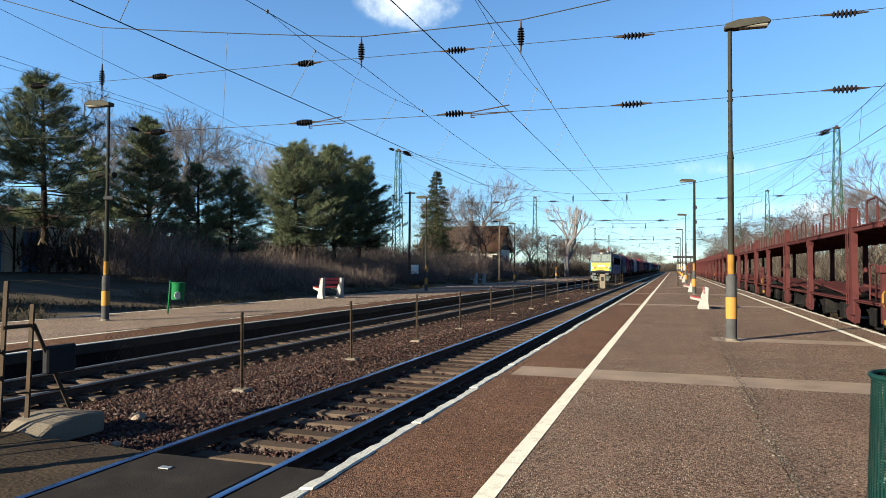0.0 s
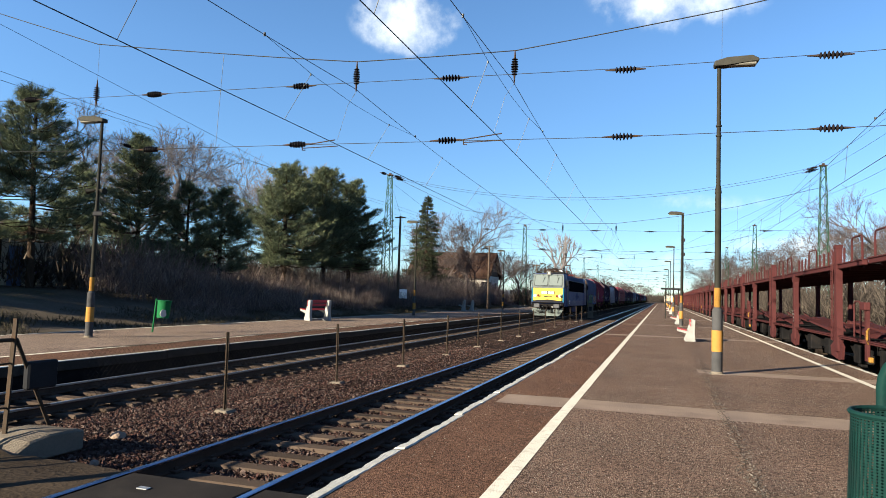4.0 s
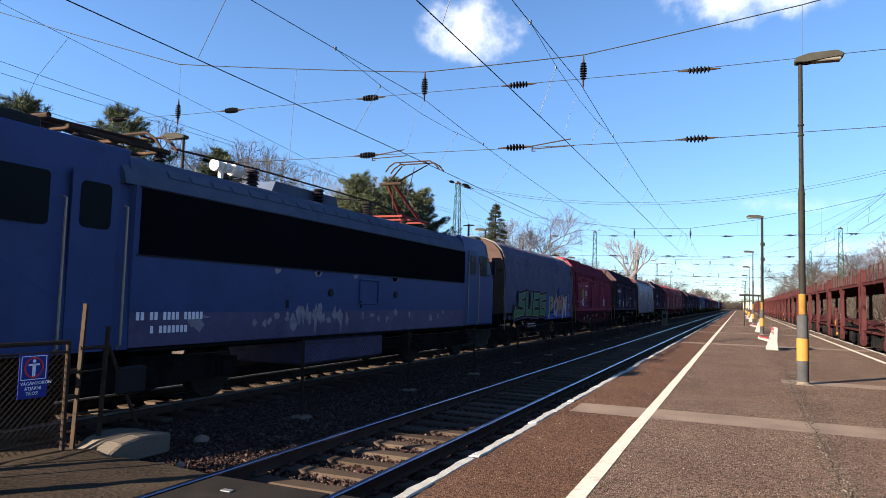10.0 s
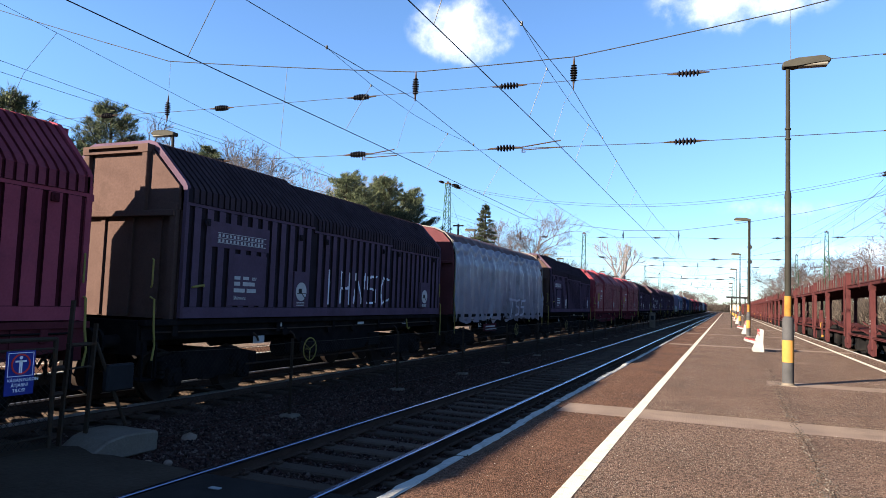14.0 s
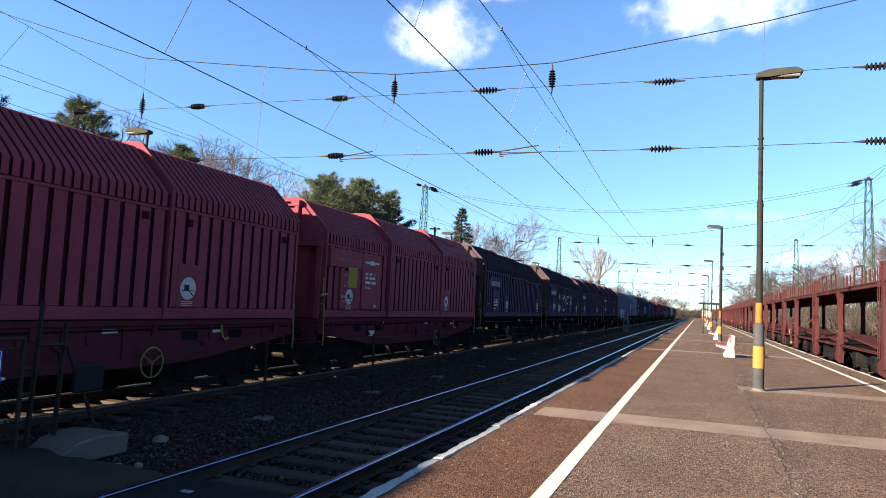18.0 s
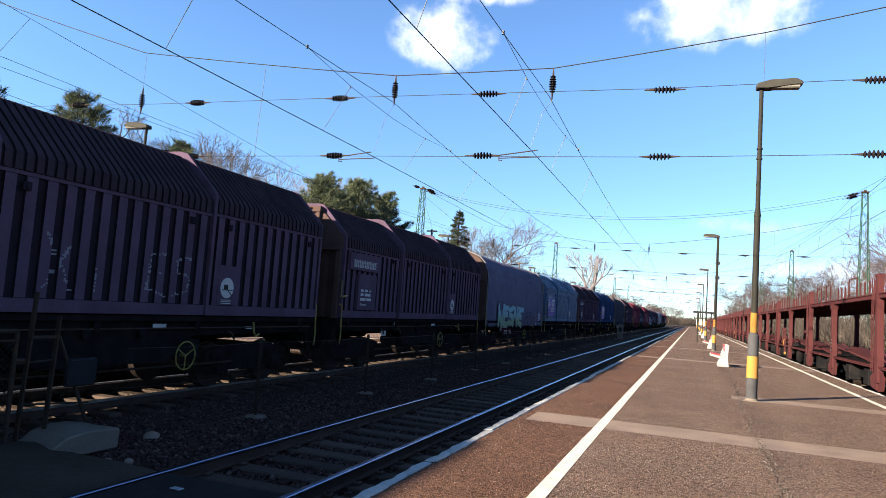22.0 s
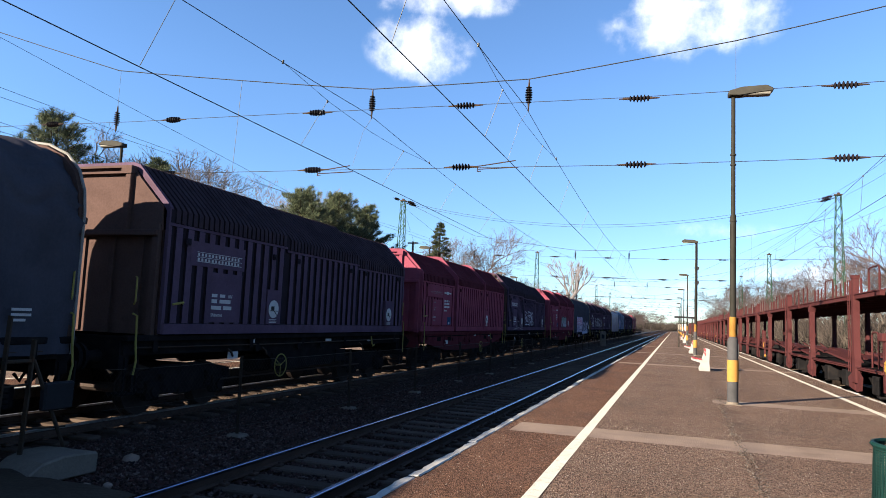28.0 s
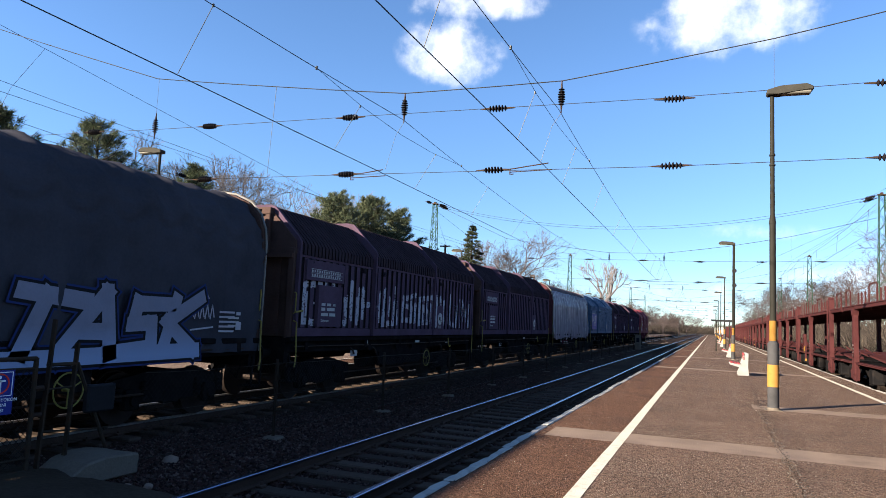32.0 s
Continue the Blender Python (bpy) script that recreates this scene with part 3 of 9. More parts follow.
M_HUT = mat("chalky_stained_plaster", (0.496, 0.464, 0.416), 0.9, vary=0.2, scale=1.0, fine=25, bump=0.2, stain=((0.24, 0.216, 0.192), 0.7, 0.8))
M_DOOR_BLUE = mat("faded_blue_door_paint", (0.1309, 0.1904, 0.357), 0.6, vary=0.15, scale=3, fine=40, bump=0.05)
M_TILE = mat("weathered_roof_tile", (0.03213, 0.01814, 0.01331), 0.9, vary=0.3, scale=2, fine=12, bump=0.4, stain=((0.01928, 0.0136, 0.01081), 0.6, 0.8))
M_WOOD_DK = mat("dark_weathered_wood", (0.075, 0.055, 0.042), 0.85, vary=0.3, scale=3, fine=40, bump=0.3)
M_DARK_WALL = mat("dark_stained_concrete", (0.0275, 0.02365, 0.0209), 0.9, vary=0.3, scale=2.5, fine=40, bump=0.35, stain=((0.055, 0.04675, 0.0396), 0.5, 2.0))
M_BED_OILY_SHADE = mat("oily_and_shaded_ballast", (0.0121, 0.00935, 0.00825), 0.9, vary=0.4, scale=6, fine=28, bump=0.9, stain=((0.02475, 0.01815, 0.01485), 0.6, 0.9))
M_RUBBLE = island_mat("crumbled_chippings", ((0.027, 0.0216, 0.01782), (0.0432, 0.03564, 0.0297), (0.0648, 0.054, 0.0459), (0.1296, 0.1107, 0.0945)), 0.95)
M_FOOT = mat("grubby_concrete_foot", (0.1246, 0.1038, 0.08309), 0.9, vary=0.25, scale=3, fine=40, bump=0.3, stain=((0.06647, 0.05151, 0.04155), 0.6, 3))
M_AMBER_OLD = mat("rusty_amber_band", (0.1824, 0.095, 0.0228), 0.65, vary=0.25, scale=5, fine=50, bump=0.1, stain=((0.0836, 0.0456, 0.0228), 0.7, 6))
M_PLOUGH = mat("scraped_grey_green_paint", (0.09375, 0.1078, 0.1031), 0.6, vary=0.25, scale=4, fine=40, bump=0.1, stain=((0.04688, 0.04688, 0.04688), 0.6, 5))
M_BUFFER = mat("scuffed_buffer_steel", (0.075, 0.075, 0.082), 0.55, metal=0.3, vary=0.35, scale=6, fine=40, bump=0.15, stain=((0.025, 0.023, 0.024), 0.7, 6))
M_GRIT = island_mat("pale_worn_chippings", ((0.0385, 0.03025, 0.02475), (0.088, 0.0715, 0.05775), (0.187, 0.1595, 0.132), (0.3025, 0.2695, 0.231)), 0.9)
M_HOOD_RED_OLD = mat("grimy_dull_red_hood_paint", (0.1534, 0.03969, 0.05837), 0.6, vary=0.22, scale=1.5, fine=30, bump=0.06, stain=((0.0918, 0.02948, 0.04471), 0.7, 1.6), spec=0)
M_HOOD_CRIMSON = mat("weathered_crimson_hood_paint", (0.196, 0.04189, 0.06048), 0.6, vary=0.22, scale=1.5, fine=30, bump=0.06, stain=((0.1232, 0.03203, 0.04838), 0.7, 1.6), spec=0)
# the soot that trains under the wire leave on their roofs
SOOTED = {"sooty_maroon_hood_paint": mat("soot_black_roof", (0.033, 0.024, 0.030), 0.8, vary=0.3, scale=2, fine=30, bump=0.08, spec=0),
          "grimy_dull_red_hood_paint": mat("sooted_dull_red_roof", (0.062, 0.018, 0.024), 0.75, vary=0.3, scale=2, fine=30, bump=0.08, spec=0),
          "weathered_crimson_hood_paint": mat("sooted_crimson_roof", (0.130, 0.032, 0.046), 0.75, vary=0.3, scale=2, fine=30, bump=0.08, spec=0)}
M_NUMBER = mat("white_number_paint", (0.62, 0.60, 0.66), 0.6, vary=0.10, scale=8, fine=60, bump=0)
M_HANDRAIL = mat("worn_brass_handrail", (0.26, 0.21, 0.15), 0.5, metal=0.3, vary=0.2, scale=6, fine=60, bump=0.03)

# ---- the lie of the land; z = 0 is the platform on which the camera stands ----
ZR = -0.47                                   # rail tops
XA, XB, XC = -4.31, -9.67, 6.35              # track centres: near, train, wagon siding
EDGE_L, EDGE_R = -2.27, 4.45                 # edges of the near platform
FAR_E, FAR_B, FAR_Z = -11.2, -17.6, -0.16    # far platform: edge, back, height
rnd = random.Random(7)


def land(x, y):
    z = -0.80
    if x < FAR_B:
        z = -0.32 + 1.35 * ease(1.0, 13.0, FAR_B - x)
    elif x < FAR_B + 0.6:
        z = -0.80 + 0.48 * (FAR_B + 0.6 - x) / 0.6
    if x > 8.6:
        z = -0.80 + 0.5 * ease(8.6, 14.0, x) + 0.9 * ease(14.0, 30.0, x)
    far = ease(250, 900, math.hypot(x, y))
    z = z * (1 - far) + far * (-0.6)
    if x < FAR_B - 1 or x > 9:
        z += 0.12 * noise.noise((x * 0.25, y * 0.25, 3.1)) * (1 - far)
    return z


def steps(*stops):
    out = []
    for (a, b, n) in stops:
        out += [a + (b - a) * k / n for k in range(n)]
    return out + [stops[-1][1]]


def build_ground():
    xs = steps((-2600, -300, 8), (-300, -60, 12), (-60, -17.6, 30), (-17.6, -17.0, 1), (-17.0, 8.6, 6), (8.6, 30, 14), (30, 300, 12), (300, 2600, 8))
    ys = steps((-2600, -120, 8), (-120, -10, 10), (-10, 120, 60), (120, 400, 28), (400, 2600, 12))
    vs, fs = grid_sheet(xs, ys, land)
    tagged(new("ground", raw("ground", vs, fs, M_GROUND, True)), "rough winter grass and earth reaching to the horizon", "ground", kind="structure")
    # hills at the end of the line
    bm = B()
    for k, (y, h, w) in enumerate(((1500, 9, 900), (1900, 17, 1500))):
        top = []
        for i in range(61):
            x = -w + 2 * w * i / 60
            z = h * (0.45 + 0.55 * math.sin(i * 0.13 + k * 1.7) ** 2) * math.sin(math.pi * i / 60) ** 0.6 + 1.5 * noise.noise((i * 0.9, k * 5.0, 0))
            top.append((x, y, z))
        v0 = [bm.verts.new((x, y - 150, -4)) for x, y, z in top]
        v1 = [bm.verts.new(p) for p in top]
        v2 = [bm.verts.new((x, y + 150, -4)) for x, y, z in top]
        for a, b in ((v0, v1), (v1, v2)):
            for i in range(60):
                bm.faces.new((a[i], a[i + 1], b[i + 1], b[i]))
    setting("backdrop", bm, M_HILL, "low blue-grey wooded hills at the end of the line", "hill", smooth=180)


def gravel(name, regions, size, seed):
    """Loose crushed stones strewn over the regions (x0, x1, y0, y1, count, height function)."""
    rg = np.random.RandomState(seed)
    octa = np.array([(1, 0, 0), (-1, 0, 0), (0, 1, 0), (0, -1, 0), (0, 0, 1), (0, 0, -1)], float)
    tri = np.array([(0, 2, 4), (2, 1, 4), (1, 3, 4), (3, 0, 4), (2, 0, 5), (1, 2, 5), (3, 1, 5), (0, 3, 5)])
    V, F, base = [], [], 0
    for x0, x1, y0, y1, count, zf in regions:
        u = rg.rand(count, 2)
        px, py = x0 + (x1 - x0) * u[:, 0], y0 + (y1 - y0) * u[:, 1]
        pz = np.array([zf(a, b) for a, b in zip(px, py)])
        s = size * (0.55 + 0.9 * rg.rand(count) ** 1.5)
        sh = octa[None] * (0.65 + 0.7 * rg.rand(count, 6, 1)) * np.stack([np.ones(count), 0.6 + 0.5 * rg.rand(count), 0.55 + 0.4 * rg.rand(count)], 1)[:, None] * s[:, None, None]
        sh += (rg.rand(count, 6, 3) - 0.5) * s[:, None, None] * 0.7
        a, b = rg.rand(count) * 6.28, (rg.rand(count) - 0.5) * 1.6
        ca, sa, cb, sb = np.cos(a)[:, None], np.sin(a)[:, None], np.cos(b)[:, None], np.sin(b)[:, None]
        X, Y, Z = sh[..., 0], sh[..., 1], sh[..., 2]
        Y, Z = Y * cb - Z * sb, Y * sb + Z * cb
        X, Y = X * ca - Y * sa, X * sa + Y * ca
        V.append(np.stack([X + px[:, None], Y + py[:, None], Z + (pz + s * 0.25)[:, None]], -1).reshape(-1, 3))
        F.append((tri[None] + base + 6 * np.arange(count)[:, None, None]).reshape(-1, 3))
        base += 6 * count
    V, F = np.concatenate(V), np.concatenate(F)
    me = bpy.data.meshes.new(name)
    me.from_pydata(V.tolist(), [], F.tolist())
    me.materials.append(M_STONES)
    return me


def bed(x, y):
    """The height of the ballast."""
    z = ZR - 0.20
    for c in (XA, XB, XC):
        d = abs(x - c)
        if d < 0.55:
            z = min(z, ZR - 0.215)
    mid = (XA + XB) / 2
    if abs(x - mid) < 1.3:
        z += 0.05 * math.cos((x - mid) / 1.3 * 1.57) + 0.03 * noise.noise((x * 0.8, y * 0.8, 0))
    return z + 0.02 * noise.noise((x * 2.0, y * 2.0, 1.0))


def build_ballast():
    xs = [FAR_E + (EDGE_L - FAR_E) * k / 60 for k in range(61)]
    ys = steps((-45, 5.95, 30), (5.95, 45, 130), (45, 150, 70), (150, 520, 60))
    vs, fs = grid_sheet(xs, ys, lambda x, y: bed(x, y) - (0.12 if 1.5 < y < 5.94 else 0))
    ob = new("ballast_bed", raw("ballast_bed", vs, fs, M_BED, True))
    tagged(ob, "brown crushed-stone ballast between the two platforms", "ballast", kind="structure")
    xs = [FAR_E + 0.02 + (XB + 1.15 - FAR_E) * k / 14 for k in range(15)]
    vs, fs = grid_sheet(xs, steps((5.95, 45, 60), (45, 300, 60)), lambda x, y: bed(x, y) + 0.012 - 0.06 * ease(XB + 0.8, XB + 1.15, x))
    # second strip: shadow below the near platform edge, laid as a dark sheet
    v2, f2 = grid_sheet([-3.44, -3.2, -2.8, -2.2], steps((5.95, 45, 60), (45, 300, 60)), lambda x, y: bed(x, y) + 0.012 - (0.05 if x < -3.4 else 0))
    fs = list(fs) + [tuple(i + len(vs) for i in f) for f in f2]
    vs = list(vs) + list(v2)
    ob = new("oily_and_shaded_bed", raw("oily_and_shaded_bed", vs, fs, M_BED_OILY_SHADE, True))
    tagged(ob, "oil-blackened ballast along the train's track, and a painted shade strip by the near platform", "ballast", kind="structure")
    xs = [EDGE_R + (8.4 - EDGE_R) * k / 16 for k in range(17)]
    vs, fs = grid_sheet(xs, steps((-45, 60, 60), (60, 520, 60)), lambda x, y: ZR - 0.2 - 0.12 * ease(7.7, 8.4, x))
    ob = new("siding_ballast_bed", raw("siding_ballast_bed", vs, fs, M_BED, True))
    tagged(ob, "dark ballast under the parked wagons", "ballast", kind="structure")
    me = gravel("ballast_stones", ((-8.3, -3.42, 6.0, 13, 34000, bed), (-8.3, -3.42, 13, 26, 24000, bed), (-8.6, -8.2, 5.9, 26, 900, bed),
                                   (-8.4, -3.42, 26, 60, 9000, bed), (-8.0, -6.4, 5.6, 7.2, 500, bed), (-5.0, -3.6, 6.0, 30, 8500, lambda x, y: bed(x, y) + 0.028)), 0.0225, 3)
    tagged(new("ballast_stones", me), "loose sharp-edged brown and grey ballast stones", "gravel", kind="stuff")


RAIL = [(-0.0625, 0), (0.0625, 0), (0.0625, 0.012), (0.012, 0.03), (0.009, 0.105), (0.034, 0.118), (0.036, 0.142), (0.026, 0.150),
        (-0.026, 0.150), (-0.036, 0.142), (-0.034, 0.118), (-0.009, 0.105), (-0.012, 0.03), (-0.0625, 0.012)]


def build_track(name, xc, y0, y1, near0, near1, head, label):
    t = tagged(new(name), label, "railway track", "railway tracks", kind="structure")
    for side in (-0.7525, 0.7525):
        bm = B()
        prism(bm, [(xc + side + u, ZR - 0.15 + w) for u, w in RAIL], y0, y1)
        for f in bm.faces:
            f.normal_update()
            if f.calc_center_median().z > ZR - 0.035:
                f.material_index = 1
        part("rail", bm, [M_RAIL, head], t, "worn steel rail with a polished head")
    bm = B()
    box(bm, -1.22, 1.22, -0.13, 0.13, -0.20, 0.0, 0.02)
    for v in bm.verts:
        if abs(v.co.x) < 0.45 and v.co.z > -0.05:
            v.co.z -= 0.025
    me = mesh_of("sleeper", bm, M_SLEEPER)
    bm = B()
    for s in (-0.7525, 0.7525):
        for d in (-1, 1):
            box(bm, s + d * 0.10 - 0.045, s + d * 0.10 + 0.045, -0.05, 0.05, 0.0, 0.035, 0.008)
            cyl(bm, (s + d * 0.10, 0, 0.035), (s + d * 0.10, 0, 0.065), 0.018, seg=6)
    clip = mesh_of("fastening", bm, M_RAIL)
    far = B()
    y, k = y0 + 0.3, 0
    while y < y1:
        zs = ZR - 0.155
        if near0 <= y <= near1 and not 1.6 < y < 5.95:
            s = linked("sleeper", me, t, pose(xc + rnd.uniform(-0.02, 0.02), y, zs, 0, 0, rnd.uniform(-0.6, 0.6)))
            if y < 32:
                linked("fastening", clip, s, Matrix())
        elif not 1.6 < y < 5.95 and (y < 160):
            box(far, xc - 1.22, xc + 1.22, y - 0.13, y + 0.13, zs - 0.2, zs)
        y += 0.60
    if len(far.faces):
        part("more_sleepers", far, M_SLEEPER, t, "row of sleepers farther along", kind="stuff")
    else:
        far.free()


CRACK = ((0.98, 18.6), (0.87, 14.4), (0.79, 11.05), (0.80, 9.44), (0.81, 8.48), (0.77, 7.21), (0.75, 6.35), (0.78, 5.69), (0.74, 4.4), (0.76, 3.0))


def build_platform():
    p = tagged(new("platform"), "long asphalt platform with white safety lines, edge stones and pale cross bands", "platform", kind="structure")
    y0, y1 = -40, 300

    def slab(name, x0, x1, m, top=0.0, ya=y0, yb=y1, label=""):
        bm = B()
        n = 24
        for k in range(n):
            a, b = ya + (yb - ya) * (k / n) ** 1.6, ya + (yb - ya) * ((k + 1) / n) ** 1.6
            q = [bm.verts.new(v) for v in ((x0, a, top), (x1, a, top), (x1, b, top), (x0, b, top))]
            bm.faces.new(q)
        bmesh.ops.remove_doubles(bm, verts=bm.verts, dist=0.0005)
        r = bmesh.ops.extrude_face_region(bm, geom=list(bm.faces))
        for v in r["geom"]:
            if isinstance(v, bmesh.types.BMVert):
                v.co.z -= 0.30
        return part(name, bm, m, p, label)

    slab("asphalt_edge_strip", EDGE_L + 0.10, -1.10, M_ASPHALT_RED, label="red-brown asphalt strip along the edge")
    slab("asphalt_surface", -1.10, EDGE_R - 0.16, M_ASPHALT, label="grey-brown asphalt with worn chippings")
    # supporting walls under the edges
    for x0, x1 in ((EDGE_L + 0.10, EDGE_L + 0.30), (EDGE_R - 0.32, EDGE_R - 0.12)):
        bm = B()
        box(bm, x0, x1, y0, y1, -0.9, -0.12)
        part("retaining_wall", bm, M_DARK_WALL, p, "stained concrete wall under the edge")
    # edge stones with chipped white paint, laid a little out of line
    rg = random.Random(11)
    bm = B()
    box(bm, -0.05, 0.05, 0.004, 0.996, -0.24, 0.0, 0.012)
    bmesh.ops.subdivide_edges(bm, edges=[e for e in bm.edges if abs(e.verts[0].co.y - e.verts[1].co.y) > 0.8], cuts=7)
    for v in bm.verts:
        v.co.x += (0.034 if v.co.x < 0 else 0.012) * noise.noise(v.co * 6)
        v.co.z += 0.006 * noise.noise(v.co * 9)
    for f in bm.faces:
        f.normal_update()
        f.material_index = 1 if f.normal.z > 0.6 else 0
    stone = mesh_of("edge_stone", bm, M_DARK_WALL, M_EDGE_WHITE)
    plain = stone.copy()
    plain.materials.clear()
    plain.materials.append(M_CONCRETE)
    plain.materials.append(M_CONCRETE)
    for y in range(-2, 110):
        linked("edge_stone", stone, p, pose(EDGE_L + 0.05 + rg.uniform(-0.015, 0.015), y, 0.006 + rg.uniform(-0.008, 0.008), 0, 0, rg.uniform(-0.5, 0.5)))
        linked("edge_stone", plain, p, pose(EDGE_R - 0.09 + rg.uniform(-0.012, 0.012), y, 0.003 + rg.uniform(-0.008, 0.006), 0, 0, rg.uniform(-0.5, 0.5)))
    far = B()
    box(far, EDGE_L, EDGE_L + 0.10, y0, -2, -0.24, 0.006)
    part("rear_edge_stones", far, M_EDGE_WHITE, p, kind="stuff")
    far = B()
    box(far, EDGE_R - 0.16, EDGE_R - 0.02, y0, -2, -0.24, 0.004)
    part("rear_edge_stones", far, M_CONCRETE, p, kind="stuff")
    far = B()
    box(far, EDGE_L, EDGE_L + 0.10, 110, y1, -0.24, 0.006)
    part("far_edge_stones", far, M_EDGE_WHITE, p, kind="stuff")
    far = B()
    box(far, EDGE_R - 0.16, EDGE_R - 0.02, 110, y1, -0.24, 0.004)
    part("far_edge_stones", far, M_CONCRETE, p, kind="stuff")

    def line(name, xc, w, ya, yb, m, wob, label):
        bm = B()
        n = 260
        pts = []
        for k in range(n + 1):
            y = ya + (yb - ya) * (k / n) ** 1.7
            j = wob * noise.noise((y * 3.1, xc, 0)), wob * noise.noise((y * 3.1, xc, 5))
            pts.append((bm.verts.new((xc - w / 2 + j[0], y, 0.004)), bm.verts.new((xc + w / 2 + j[1], y, 0.004))))
        for a, b in zip(pts, pts[1:]):
            bm.faces.new((a[0], a[1], b[1], b[0]))
        part(name, bm, m, p, label)

    line("safety_line", -1.10, 0.13, -10, 290, M_WHITE_LINE, 0.007, "worn white painted safety line")
    line("safety_line", 3.66, 0.13, -10, 290, M_WHITE_LINE, 0.008, "worn white painted safety line")
    # pale concrete bands across the platform
    for x0, x1, y, w in ((-2.05, 4.2, 9.55, 0.85), (0.75, 4.2, 15.15, 0.75), (-2.05, 4.2, 28.4, 0.9), (-2.05, 4.2, 41.0, 0.9), (-2.05, 4.2, 55, 0.9), (-2.05, 4.2, 70, 0.9), (-2.05, 4.2, 88, 0.9)):
        bm = B()
        n = 26
        row = []
        for k in range(n + 1):
            x = x0 + (x1 - x0) * k / n
            row.append([bm.verts.new((x, y - w / 2 + 0.03 * noise.noise((x * 2.2, y, 0)), 0.0025)), bm.verts.new((x, y + w / 2 + 0.03 * noise.noise((x * 2.2, y, 7)), 0.0025))])
        for a, b in zip(row, row[1:]):
            bm.faces.new((a[0], b[0], b[1], a[1]))
        part("cross_band", bm, M_BAND, p, "pale concrete repair band")
    # a long ragged crack patched with gravel, and one by the edge
    for pts, w in ((CRACK, 0.004),):
        bm = B()
        row = []
        for (xa, ya), (xb, yb) in zip(pts, pts[1:]):
            for k in range(14):
                t = k / 14
                x, y = xa + (xb - xa) * t + 0.05 * noise.noise((y0 + (ya + (yb - ya) * t) * 3.1, xa, 2)), ya + (yb - ya) * t
                ww = w * (0.45 + 0.9 * abs(noise.noise((y * 2.5, x, 9))))
                row.append((bm.verts.new((x - ww, y, 0.0035)), bm.verts.new((x + ww, y, 0.0035))))
        for a, b in zip(row, row[1:]):
            bm.faces.new((a[0], a[1], b[1], b[0]))
        part("crack", bm, M_BED, p, "crumbled crack in the asphalt")
    rub = []
    for (xa, ya), (xb, yb) in zip(CRACK, CRACK[1:]):
        for k in range(6):
            t = k / 6
            x, y = xa + (xb - xa) * t, ya + (yb - ya) * t
            w = 0.05 * (0.5 + abs(noise.noise((y * 1.3, 4, 4))) * 1.6)
            rub.append((x - w * 1.8, x + w * 1.8, y, y + (yb - ya) / 6, 20, lambda a, b: 0.0))
    me = gravel("crack_rubble", rub, 0.009, 15)
    me.materials.clear()
    me.materials.append(M_RUBBLE)
    tagged(new("crack_rubble", me), "crumbled pale chippings along a crack in the asphalt", "rubble", kind="stuff")
    flat = lambda x, y: -0.002
    me = gravel("platform_grit", ((-1.0, 3.6, 2.2, 6, 6000, flat), (-1.0, 3.6, 6, 12, 5000, flat), (-2.1, -1.2, 2.6, 12, 900, flat), (0.5, 1.1, 2.6, 18, 700, flat), (-2.15, -1.8, 2.6, 20, 900, flat), (0.75, 1.6, 13.6, 15.6, 900, flat)), 0.0048, 8)
    me.materials.clear()
    me.materials.append(M_GRIT)
    tagged(new("platform_grit", me), "scattered grit on the asphalt", "grit", kind="stuff")


